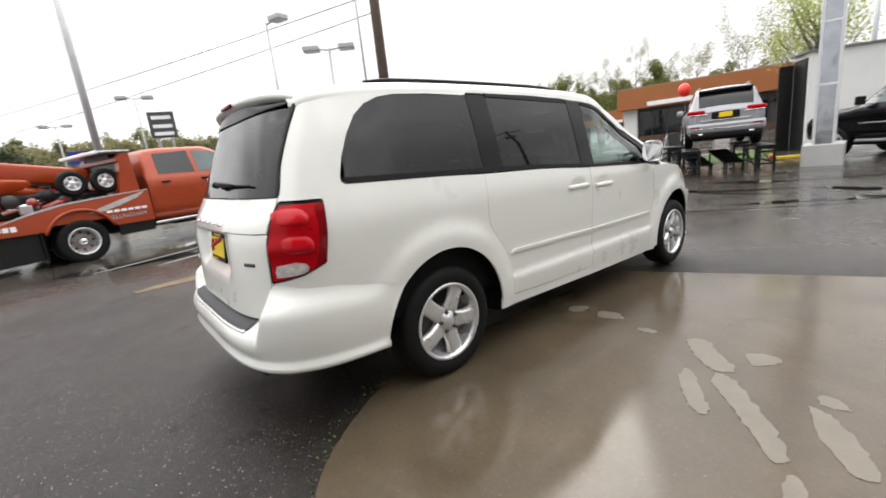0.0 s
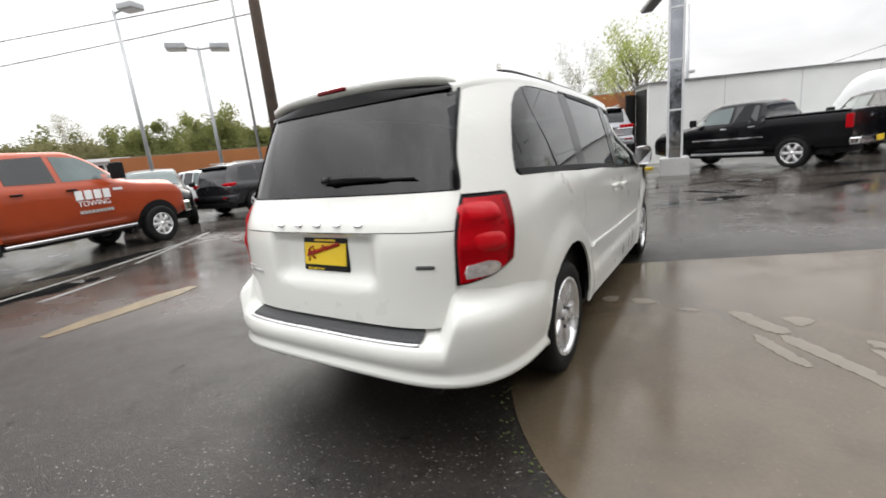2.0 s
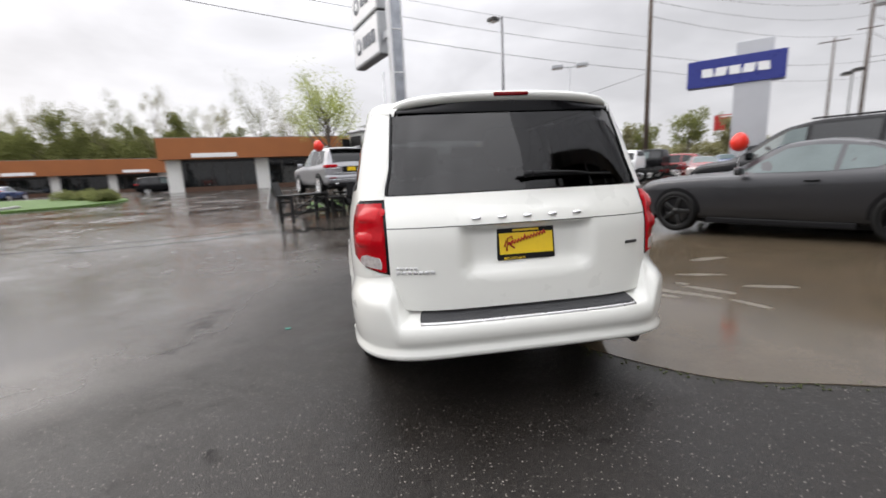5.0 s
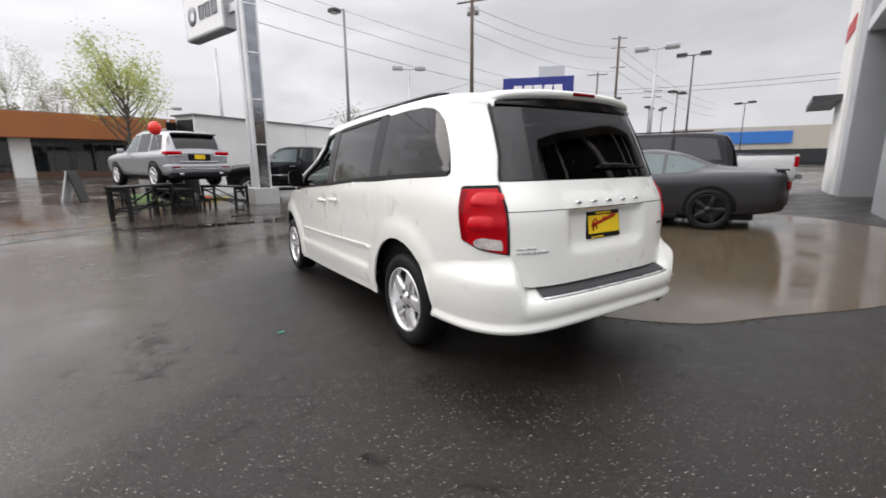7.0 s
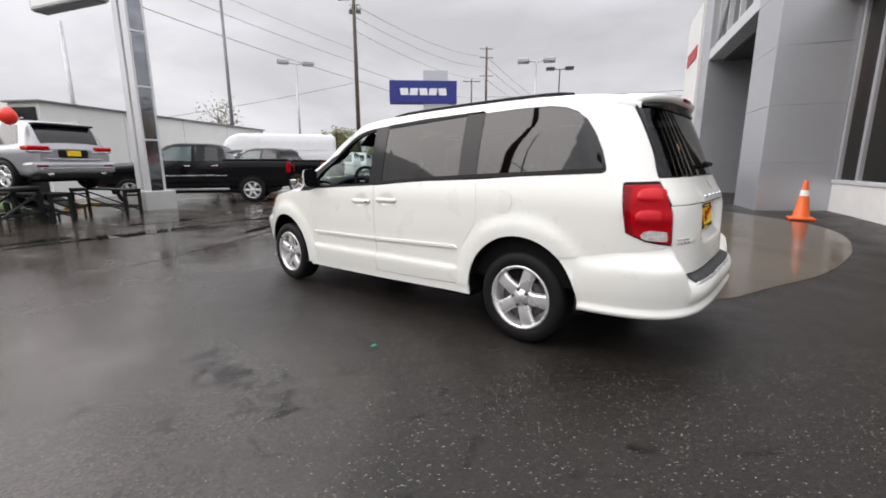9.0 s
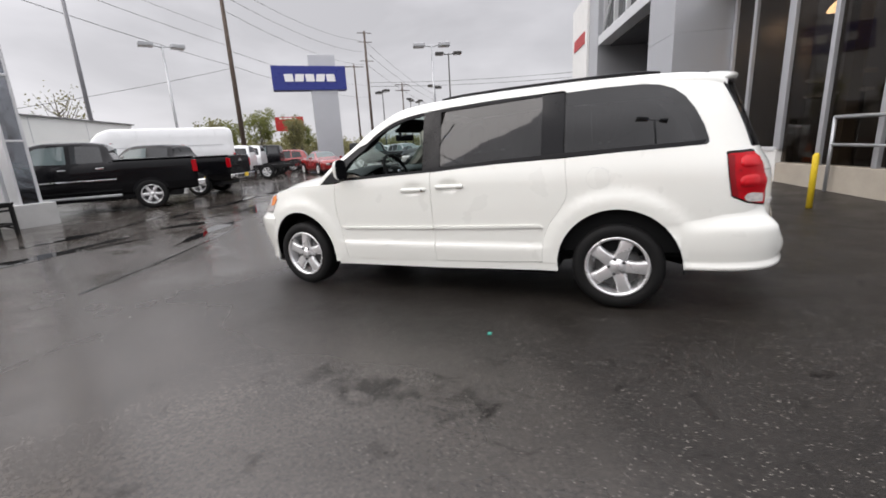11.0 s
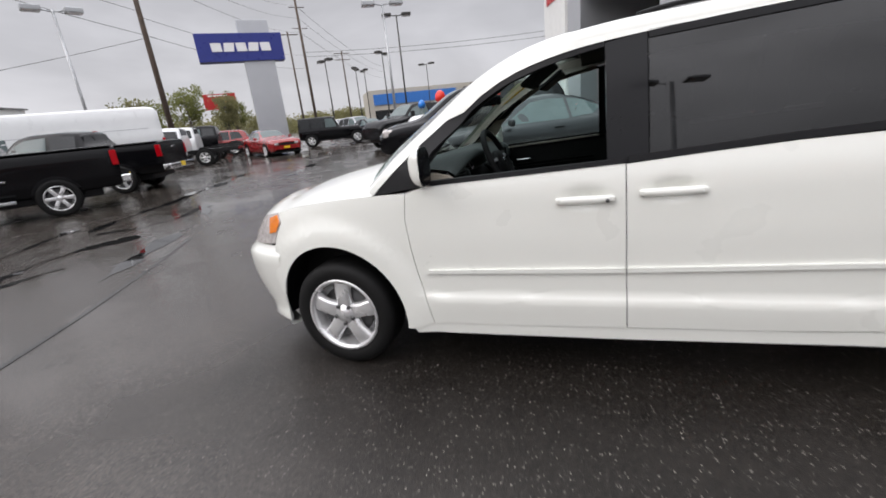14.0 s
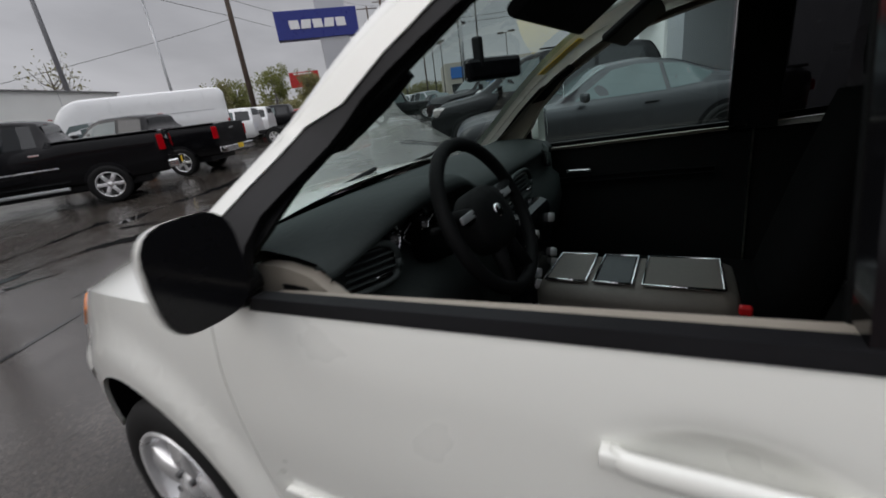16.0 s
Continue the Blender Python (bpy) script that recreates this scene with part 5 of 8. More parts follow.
for x in (-0.39, 0.39):
    car_seat(x, 1.44, 0.58)
    car_seat(x, 0.36, 0.58)
car_seat(0.0, -0.48, 0.60, 1.2)
boxed("inner_mirror", (-0.115, 0.115, -0.015, 0.02, -0.034, 0.034), GLOSS_BLACK, VAN, bevel=0.014, m=pose(0.04, 2.27, 1.482, 0, 0, -25))
boxed("mirror_stalk", (-0.025, 0.0, 2.28, 2.31, 1.485, 1.575), BLACK_TRIM, VAN, bevel=0.006)
boxed("yellow_window_sticker", (-0.05, 0.05, -0.001, 0.001, -0.10, 0.10), PLATE_YELLOW, VAN, m=pose(0.58, 2.19, 1.505, 58, 0, 0))
for x in (-0.42, 0.42):
    boxed("sun_visor", (x - 0.24, x + 0.24, -0.09, 0.09, -0.012, 0.012), CABIN_DARK, VAN, bevel=0.01, m=pose(0, 1.89, 1.562, -34, 0, 0))

# ---------------------------------------------------------------- other vehicles
WINDOW = material("dark_window_glass", (0.012, 0.014, 0.015), 0.03, vary=0.1, rough_vary=0.01)
# opaque: daylight seen through the glass is put into this pale tone
SCREEN = material("pale_green_window_glass", (0.09, 0.12, 0.12), 0.03, vary=0.25, scale=1.5, rough_vary=0.01)
CROSS = ((0.82, 0.0, 0), (0.94, 0.06, 0), (0.975, 0.35, 0), (1.0, 0.74, 0), (0.985, 0.93, 0), (0.95, 1.0, 0))


class Body:
    """A lofted vehicle body: y runs forward from the rear axle; stations give half width, sill, shoulder, top and top half width."""

    def __init__(self, stations):
        self.y0, self.y1 = stations[0][0], stations[-1][0]
        self.f = [table([(s[0], s[k]) for s in stations]) for k in range(1, 6)]

    def half(self, y):
        w, zl, zb, zt, wt = (f(y) for f in self.f)
        pts = [(w * a, zl + (zb - zl) * b) for a, b, _ in CROSS]
        e = max(0.012, min(0.075, (zt - zb) * 0.4))
        x1, z1 = wt, zt - e
        x0, z0 = pts[-1]
        pts += [(x0 + (x1 - x0) * t, z0 + (z1 - z0) * t) for t in (0.04, 0.5)]
        pts += [(x1, z1), (x1 - 0.035, zt - e * 0.35), (x1 - 0.10, zt - e * 0.05), (x1 * 0.55, zt + 0.012), (x1 * 0.25, zt + 0.02), (0.0, zt + 0.022)]
        return pts

    def x(self, y, z):
        h = self.half(y)
        for (xa, za), (xb, zb) in zip(h, h[1:]):
            if za <= z <= zb and zb > za:
                return xa + (xb - xa) * (z - za) / (zb - za)
        return h[0][0] if z < h[0][1] else h[8][0]

    def top(self, x, y):
        h = self.half(y)
        for (xa, za), (xb, zb) in zip(h[6:], h[7:]):
            if xb <= abs(x) <= xa and xa > xb:
                return za + (zb - za) * (xa - abs(x)) / (xa - xb)
        return h[-1][1]


def vehicle(name, label, m, paint, stations, wheels, windows=(), screens=(), extras=(), wheel_r=0.37, wheel_style=(0.24, 6), rim_mat=None, category="car", group="", width=0.24, track=None, arch_mat=None, arch_grow=0.06, cladding=None, window_mats=None):
    car = thing(name, m, label, category, group)
    b = Body(stations)
    bm = bmesh.new()
    n = 64
    rows = []
    for y in span(b.y0, b.y1, n):
        h = b.half(y)
        rows.append([(x, y, z) for x, z in h] + [(-x, y, z) for x, z in h[-2::-1]])
    vs = loft(bm, rows)
    bm.faces.new(vs[0])
    bm.faces.new(vs[-1])
    for r in vs[0], vs[-1]:
        for p, q in zip(r, r[1:]):
            e = bm.edges.get((p, q))
            if e:
                e.smooth = False
    part("body", bm, paint, car)
    mid_ = (b.y0 + b.y1) / 2
    # added dark box that stops light showing under the body
    boxed("underbody", (-b.f[0](mid_) * 0.80, b.f[0](mid_) * 0.80, b.y0 + 0.45, b.y1 - 0.35, max(0.17, b.f[1](mid_) - 0.14), b.f[1](mid_) + 0.12), BLACK_TRIM, car, bevel=0.04)
    first = None
    for y in wheels:
        for s in (1, -1):
            S = lambda a, c, o, s=s: Vector((s * (b.x(a, c) + o), a, c))
            zl = b.f[1](y)
            r = wheel_r + arch_grow
            if arch_mat:
                ring = arc(y, wheel_r + 0.01, r + 0.07, -5, 185, 16)
                panel("wheel_arch_flare", ring, S, arch_mat, car, off=0.012, step=0.2, thick=0.03)
            a0 = -math.degrees(math.asin(min(0.95, max(0.0, (wheel_r - zl) / r))))
            panel("wheel_arch", arc(y, wheel_r + 0.01, r, a0, 180 - a0, 16), S, BLACK_TRIM, car, off=0.022 if arch_mat else 0.008, step=0.2, thick=0.02)
            t = (track or b.f[0](y)) - width / 2 + 0.03
            w = build_wheel(car, wheel_r, width, wheel_style[0], wheel_style[1], pose(s * t, y, wheel_r, 0, 0, 0 if s > 0 else 180), rim_mat=rim_mat or ALLOY, first=first, spoke_w=0.05)
            first = first or w
    for k, poly in enumerate(windows):
        for s in (1, -1):
            panel("side_window", poly, lambda a, c, o, s=s: Vector((s * (b.x(a, c) + o), a, c)), (window_mats or (SCREEN, WINDOW))[min(k, 1)], car, off=0.006, step=0.25, thick=0.006)
    for wname, ya, yb, inset, mt in screens:
        bm = bmesh.new()
        loft(bm, [[(b.f[4](y) * inset * k / 8, y, b.top(b.f[4](y) * inset * k / 8, y) + 0.008) for k in range(-8, 9)] for y in span(ya, yb, 10)])
        part(wname, bm, mt, car)
    for e in extras:
        pname, dims, mt, *rest = e
        both = len(rest) > 1 and rest[1]
        for s in ((1, -1) if both else (1,)):
            d = dims if s > 0 else (-dims[1], -dims[0], *dims[2:])
            boxed(pname, d, mt, car, bevel=rest[0] if rest else 0.01)
    return car


def at_left_rear(px, py, hx, hy, half, dz=0.0):
    """The pose of a vehicle from the ground place of its left rear wheel and its heading."""
    k = math.hypot(hx, hy)
    hx, hy = hx / k, hy / k
    x, y = px + hy * half, py - hx * half
    return pose(x, y, ground_z(x, y) + dz, 0, 0, math.degrees(math.atan2(-hx, hy)))


PICKUP = [(-1.24, 0.95, 0.55, 1.36, 1.40, 0.88), (-1.18, 0.995, 0.5, 1.39, 1.42, 0.93), (0.70, 1.0, 0.46, 1.40, 1.43, 0.93), (0.80, 1.0, 0.46, 1.36, 1.45, 0.86), (0.86, 1.0, 0.46, 1.34, 1.80, 0.73), (1.0, 1.0, 0.46, 1.34, 1.88, 0.71), (1.5, 1.0, 0.46, 1.33, 1.93, 0.70), (2.15, 1.0, 0.46, 1.32, 1.93, 0.70), (2.5, 1.0, 0.46, 1.31, 1.86, 0.70), (3.1, 1.0, 0.46, 1.29, 1.40, 0.80), (3.25, 0.99, 0.46, 1.26, 1.34, 0.82), (4.25, 0.97, 0.46, 1.15, 1.26, 0.80), (4.42, 0.93, 0.5, 1.05, 1.16, 0.72), (4.52, 0.85, 0.5, 0.95, 1.0, 0.6)]
PICKUP_WIN = [[(1.78, 1.36), (1.78, 1.83), (2.35, 1.80), (2.62, 1.67), (2.93, 1.38)], [(0.98, 1.37), (1.02, 1.80), (1.68, 1.84), (1.68, 1.36)]]
PICKUP_SCREEN = [("windscreen", 2.5, 3.08, 0.93, SCREEN), ("rear_window", 0.815, 0.87, 0.85, WINDOW)]
PICKUP_EXTRAS = [("tail_light", (0.90, 1.005, -1.252, -1.12, 0.98, 1.32), RED_LENS, 0.015, True), ("bed_rail", (0.93, 1.0, -1.2, 0.78, 1.405, 1.43), BLACK_TRIM, 0.008, True), ("rear_bumper", (-0.95, 0.95, -1.42, -1.2, 0.56, 0.74), CHROME, 0.03),
                 ("tailgate_handle", (-0.12, 0.12, -1.262, -1.24, 1.2, 1.26), CHROME, 0.006), ("door_handle", (0.99, 1.03, 1.80, 1.98, 1.19, 1.225), CHROME, 0.008, True), ("door_handle", (0.99, 1.03, 0.98, 1.16, 1.19, 1.225), CHROME, 0.008, True),
                 ("side_strip", (0.995, 1.02, 0.75, 2.9, 0.88, 0.91), CHROME, 0.006, True), ("side_step", (0.98, 1.06, 0.7, 2.95, 0.42, 0.49), GALV, 0.02, True), ("door_mirror", (0.99, 1.24, 2.78, 2.88, 1.36, 1.58), BLACK_TRIM, 0.03, True), ("licence_plate", (-0.16, 0.16, -1.43, -1.415, 0.6, 0.74), PLATE_YELLOW, 0.003), ("fog_lamp_bar", (-0.10, 0.10, 0.80, 0.84, 1.885, 1.905), RED_LENS, 0.004)]
hd = (-0.60, 0.80)
vehicle("pickup_truck", "black crew-cab pickup truck with chrome strips, tail towards the lot", at_left_rear(3.33, 12.85, -0.83, 0.56, 0.98), PAINTS["black"], PICKUP, (0.0, 3.57), PICKUP_WIN, PICKUP_SCREEN, PICKUP_EXTRAS, wheel_r=0.41, wheel_style=(0.27, 6), category="pickup truck", group="pickups in the row")
vehicle("pickup_truck", "black crew-cab pickup truck with chrome rear bumper beside another", at_left_rear(6.27, 14.96, -0.483, 0.875, 0.98), PAINTS["black"], PICKUP, (0.0, 3.57), PICKUP_WIN, PICKUP_SCREEN, PICKUP_EXTRAS, wheel_r=0.41, wheel_style=(0.27, 5), category="pickup truck", group="pickups in the row")

CARGO = [(-1.02, 0.95, 0.5, 1.75, 2.52, 0.82), (-0.95, 1.0, 0.45, 1.85, 2.64, 0.86), (-0.6, 1.02, 0.42, 1.9, 2.70, 0.88), (3.4, 1.02, 0.4, 1.9, 2.71, 0.88), (3.9, 1.01, 0.4, 1.75, 2.56, 0.85), (4.5, 1.0, 0.4, 1.3, 1.8, 0.82), (4.75, 0.98, 0.4, 1.15, 1.35, 0.8), (5.15, 0.92, 0.42, 0.95, 1.1, 0.7), (5.3, 0.8, 0.45, 0.8, 0.9, 0.6)]
vehicle("cargo_van", "white high-roof cargo van without side windows", at_left_rear(8.85, 17.55, -0.80, 0.60, 1.0), PAINTS["white"], CARGO, (0.0, 4.0), [[(3.35, 1.35), (3.35, 1.95), (3.9, 1.9), (4.3, 1.4)]], [("windscreen", 3.95, 4.7, 0.9, SCREEN)],
        [("tail_light", (0.93, 1.005, -1.03, -0.95, 1.0, 1.55), RED_LENS, 0.01, True), ("side_groove", (1.012, 1.024, -0.6, 3.4, 1.92, 1.94), GALV, 0.004, True), ("rear_bumper", (-0.95, 0.95, -1.12, -0.98, 0.45, 0.62), BLACK_TRIM, 0.03), ("door_gap", (-0.008, 0.008, -1.03, -1.01, 0.6, 2.35), BLACK_TRIM, 0.0)], wheel_r=0.36, category="van")

CHASSIS = [(0.85, 0.98, 0.6, 1.3, 1.4, 0.86), (0.90, 1.0, 0.55, 1.34, 1.86, 0.73), (1.05, 1.0, 0.5, 1.34, 1.95, 0.71), (1.5, 1.0, 0.5, 1.33, 1.99, 0.70), (2.15, 1.0, 0.5, 1.32, 1.99, 0.70), (2.5, 1.0, 0.5, 1.31, 1.9, 0.70), (3.1, 1.0, 0.5, 1.29, 1.42, 0.80), (3.25, 0.99, 0.5, 1.26, 1.34, 0.82), (4.25, 0.97, 0.5, 1.15, 1.26, 0.80), (4.45, 0.9, 0.52, 1.0, 1.1, 0.7)]
CHASSIS_EXTRAS = [("chassis_rail", (0.32, 0.42, -1.6, 0.9, 0.62, 0.80), BLACK_STEEL, 0.01, True), ("cross_member", (-0.4, 0.4, -1.62, -1.5, 0.62, 0.8), BLACK_STEEL, 0.01), ("door_mirror", (0.99, 1.24, 2.78, 2.88, 1.36, 1.62), BLACK_TRIM, 0.03, True), ("tail_light", (0.5, 0.66, -1.64, -1.6, 0.66, 0.76), RED_LENS, 0.01, True), ("fuel_tank", (0.45, 0.85, 0.9, 1.9, 0.42, 0.62), BLACK_STEEL, 0.05, True)]
for px, py, nm in ((14.2, 20.1, "white"), (17.0, 22.3, "white")):
    vehicle("chassis_cab_truck", "white crew-cab chassis truck with bare black frame rails", at_left_rear(px, py, *hd, 0.98), PAINTS[nm], CHASSIS, (0.0, 3.7), PICKUP_WIN, [("windscreen", 2.5, 3.08, 0.93, SCREEN), ("rear_window", 0.865, 0.93, 0.8, WINDOW)], CHASSIS_EXTRAS, wheel_r=0.41, wheel_style=(0.25, 6), category="truck", group="chassis trucks", arch_mat=None)

SUV = [(-0.97, 0.74, 0.48, 0.95, 1.02, 0.6), (-0.93, 0.9, 0.42, 1.04, 1.12, 0.72), (-0.80, 0.95, 0.38, 1.08, 1.42, 0.74), (-0.62, 0.965, 0.36, 1.08, 1.66, 0.72), (0.0, 0.97, 0.36, 1.07, 1.74, 0.71), (1.2, 0.97, 0.36, 1.06, 1.76, 0.70), (1.7, 0.97, 0.36, 1.05, 1.69, 0.69), (2.35, 0.96, 0.36, 1.08, 1.25, 0.76), (2.5, 0.96, 0.36, 1.06, 1.18, 0.78), (3.4, 0.95, 0.38, 1.01, 1.10, 0.77), (3.68, 0.91, 0.42, 0.94, 1.03, 0.70), (3.86, 0.80, 0.48, 0.82, 0.90, 0.60)]
SUV_WIN = [[(1.22, 1.10), (1.22, 1.66), (1.62, 1.63), (1.95, 1.42), (2.2, 1.12)], [(0.35, 1.11), (0.35, 1.68), (1.14, 1.67), (1.14, 1.10)], [(-0.52, 1.16), (-0.35, 1.60), (0.26, 1.66), (0.26, 1.12)]]
SUV_SCREEN = [("windscreen", 1.72, 2.34, 0.93, SCREEN), ("rear_window", -0.915, -0.64, 0.90, WINDOW)]
SUV_EXTRAS = [("tail_light", (0.50, 0.955, -0.985, -0.66, 0.985, 1.10), RED_LENS, 0.035, True), ("plate_recess", (-0.34, 0.34, -0.997, -0.94, 0.82, 1.02), BLACK_TRIM, 0.02), ("licence_plate", (-0.16, 0.16, -1.005, -0.99, 0.86, 1.0), PLATE_YELLOW, 0.003), ("rear_bumper", (-0.955, 0.955, -1.06, -0.60, 0.44, 0.72), None, 0.07), ("bumper_insert", (-0.86, 0.86, -1.05, -0.7, 0.30, 0.46), BLACK_TRIM, 0.04), ("bumper_strip", (-0.80, 0.80, -1.072, -1.05, 0.545, 0.572), CHROME, 0.006), ("tailgate_strip", (-0.62, 0.62, -1.0, -0.95, 0.775, 0.795), CHROME, 0.006), ("rear_reflector", (0.64, 0.88, -1.07, -1.03, 0.60, 0.645), DARK_RED_LENS, 0.01, True), ("lamp_surround", (0.44, 0.93, -0.98, -0.76, 0.945, 0.985), CHROME, 0.01, True), ("roof_rail", (0.60, 0.63, -0.4, 1.3, 1.75, 1.785), GALV, 0.01, True), ("door_mirror", (0.95, 1.15, 2.0, 2.09, 1.08, 1.24), None, 0.04, True),
              ("rear_spoiler", (-0.66, 0.66, -0.84, -0.6, 1.60, 1.655), BLACK_TRIM, 0.02), ("rear_wiper", (-0.05, 0.3, -0.90, -0.88, 1.15, 1.17), BLACK_TRIM, 0.004), ("door_handle", (0.96, 0.99, 1.28, 1.45, 0.96, 0.99), None, 0.008, True), ("exhaust_tip", (0.55, 0.68, -1.07, -1.0, 0.38, 0.44), CHROME, 0.02, True)]


def painted(extras, mt):
    return [(e[0], e[1], e[2] or mt, *e[3:]) for e in extras]


RAMP_H = 0.655
jm = pose(-1.7, 12.6, ground_z(-1.7, 12.6), 0, 0, 23) @ Matrix.Scale(0.915, 4)
vehicle("suv", "silver sport utility car raised on black steel display ramps", jm @ Matrix.Translation((0, 0, RAMP_H * 1.1)), PAINTS["silver"], SUV, (0.0, 2.915), SUV_WIN, SUV_SCREEN, painted(SUV_EXTRAS, PAINTS["silver"]), wheel_r=0.38, wheel_style=(0.255, 5), category="car")
dur = [(s[0] * 1.04, *s[1:]) for s in SUV]
vehicle("suv", "dark grey three-row sport utility car parked at the lot edge", pose(-12.8, 6.69, ground_z(-12.8, 6.69), 0, 0, 5), PAINTS["grey"], dur, (0.0, 3.04), SUV_WIN, SUV_SCREEN, painted(SUV_EXTRAS, PAINTS["grey"])[:-1], wheel_r=0.39, wheel_style=(0.265, 5), category="car")
vehicle("minivan", "black people carrier with a yellow front plate, facing the lot", at_left_rear(-15.3, 5.2, 0.9, -0.42, 0.0), PAINTS["black"], SUV, (0.0, 3.0), SUV_WIN, SUV_SCREEN, [("licence_plate", (-0.16, 0.16, 3.86, 3.88, 0.55, 0.68), PLATE_YELLOW, 0.003), ("grille", (-0.5, 0.5, 3.70, 3.85, 0.68, 0.84), BLACK_TRIM, 0.03), ("headlight", (0.56, 0.86, 3.55, 3.76, 0.78, 0.92), CLEAR_LENS, 0.04, True), ("door_mirror", (0.95, 1.15, 2.0, 2.09, 1.08, 1.24), PAINTS["black"], 0.04, True), ("front_bumper", (-0.7, 0.7, 3.72, 3.9, 0.40, 0.62), PAINTS["black"], 0.06)], wheel_r=0.36, category="car")
SEDAN = [(-1.05, 0.7, 0.5, 0.85, 0.9, 0.55), (-0.98, 0.86, 0.4, 0.95, 1.02, 0.7), (-0.4, 0.91, 0.32, 0.98, 1.08, 0.7), (0.3, 0.92, 0.3, 0.96, 1.42, 0.58), (0.9, 0.92, 0.3, 0.95, 1.48, 0.57), (1.3, 0.92, 0.3, 0.94, 1.45, 0.57), (2.0, 0.91, 0.3, 0.93, 1.08, 0.68), (2.2, 0.91, 0.3, 0.92, 1.0, 0.72), (3.2, 0.89, 0.32, 0.82, 0.9, 0.7), (3.55, 0.82, 0.36, 0.74, 0.8, 0.6), (3.7, 0.68, 0.42, 0.65, 0.7, 0.5)]
SEDAN_WIN = [[(1.02, 0.99), (1.02, 1.40), (1.35, 1.37), (1.9, 1.0)], [(-0.12, 1.04), (0.4, 1.36), (0.95, 1.40), (0.95, 0.99)]]
SEDAN_SCREEN = [("windscreen", 1.35, 1.98, 0.93, SCREEN), ("rear_window", -0.32, 0.25, 0.9, WINDOW)]
SEDAN_EXTRAS = [("tail_light", (0.5, 0.86, -1.04, -0.96, 0.78, 0.92), RED_LENS, 0.02, True), ("headlight", (0.5, 0.8, 3.48, 3.62, 0.66, 0.78), CLEAR_LENS, 0.03, True), ("door_mirror", (0.9, 1.08, 1.75, 1.83, 0.98, 1.1), BLACK_TRIM, 0.03, True)]
MUSCLE = [(-1.12, 0.72, 0.46, 0.84, 0.9, 0.6), (-1.06, 0.88, 0.36, 0.97, 1.02, 0.74), (-0.5, 0.955, 0.27, 1.02, 1.07, 0.76), (-0.14, 0.965, 0.24, 1.02, 1.12, 0.72), (0.57, 0.96, 0.24, 0.98, 1.38, 0.60), (1.02, 0.955, 0.24, 0.97, 1.455, 0.58), (1.42, 0.95, 0.24, 0.96, 1.435, 0.58), (2.12, 0.95, 0.24, 0.95, 1.08, 0.72), (2.27, 0.95, 0.24, 0.95, 1.02, 0.76), (3.3, 0.945, 0.25, 0.90, 0.96, 0.78), (3.54, 0.92, 0.27, 0.86, 0.92, 0.75), (3.69, 0.86, 0.32, 0.78, 0.85, 0.68), (3.75, 0.78, 0.38, 0.70, 0.76, 0.56)]
MUSCLE_WIN = [[(0.80, 1.0), (0.80, 1.36), (1.12, 1.385), (1.44, 1.35), (2.02, 1.0)], [(0.10, 1.14), (0.48, 1.31), (0.74, 1.355), (0.74, 1.01), (0.37, 1.03)]]
MUSCLE_SCREEN = [("windscreen", 1.50, 2.12, 0.93, SCREEN), ("rear_window", -0.06, 0.54, 0.9, WINDOW)]
MUSCLE_EXTRAS = [("tail_light", (0.15, 0.84, -1.135, -1.08, 0.72, 0.86), DARK_RED_LENS, 0.02, True), ("front_grille", (-0.7, 0.7, 3.64, 3.755, 0.58, 0.74), BLACK_TRIM, 0.03), ("headlight", (0.45, 0.68, 3.70, 3.765, 0.61, 0.72), CLEAR_LENS, 0.02, True), ("side_marker", (0.90, 0.945, 3.47, 3.60, 0.50, 0.57), DARK_RED_LENS, 0.01, True), ("door_mirror", (0.93, 1.12, 1.86, 1.97, 0.98, 1.11), None, 0.04, True), ("door_handle", (0.95, 0.99, 0.92, 1.10, 0.86, 0.885), BLACK_TRIM, 0.008, True), ("front_splitter", (-0.84, 0.84, 3.40, 3.70, 0.19, 0.27), BLACK_TRIM, 0.03), ("boot_spoiler", (-0.72, 0.72, -1.1, -0.92, 1.03, 1.065), None, 0.012), ("side_sill", (0.84, 0.90, 0.5, 2.45, 0.18, 0.28), BLACK_TRIM, 0.02, True), ("fuel_cap", (0.945, 0.972, -0.42, -0.27, 0.93, 1.0), ALLOY, 0.02)]
mh = Vector((-0.403, 0.915)).normalized()
mo = Vector((6.73, 1.64))
vehicle("muscle_car", "charcoal two-door muscle car with black wheels on wet concrete", pose(mo.x, mo.y, ground_z(mo.x, mo.y) - 0.03, -1.0, 0, math.degrees(math.atan2(-mh.x, mh.y))), PAINTS["charcoal"], MUSCLE, (0.0, 2.95), MUSCLE_WIN, MUSCLE_SCREEN, painted(MUSCLE_EXTRAS, PAINTS["charcoal"]), wheel_r=0.365, wheel_style=(0.27, 5), rim_mat=material("satin_black_alloy", (0.02, 0.02, 0.02), 0.3, metal=0.5), category="car", arch_grow=0.05, window_mats=(SCREEN, SCREEN))
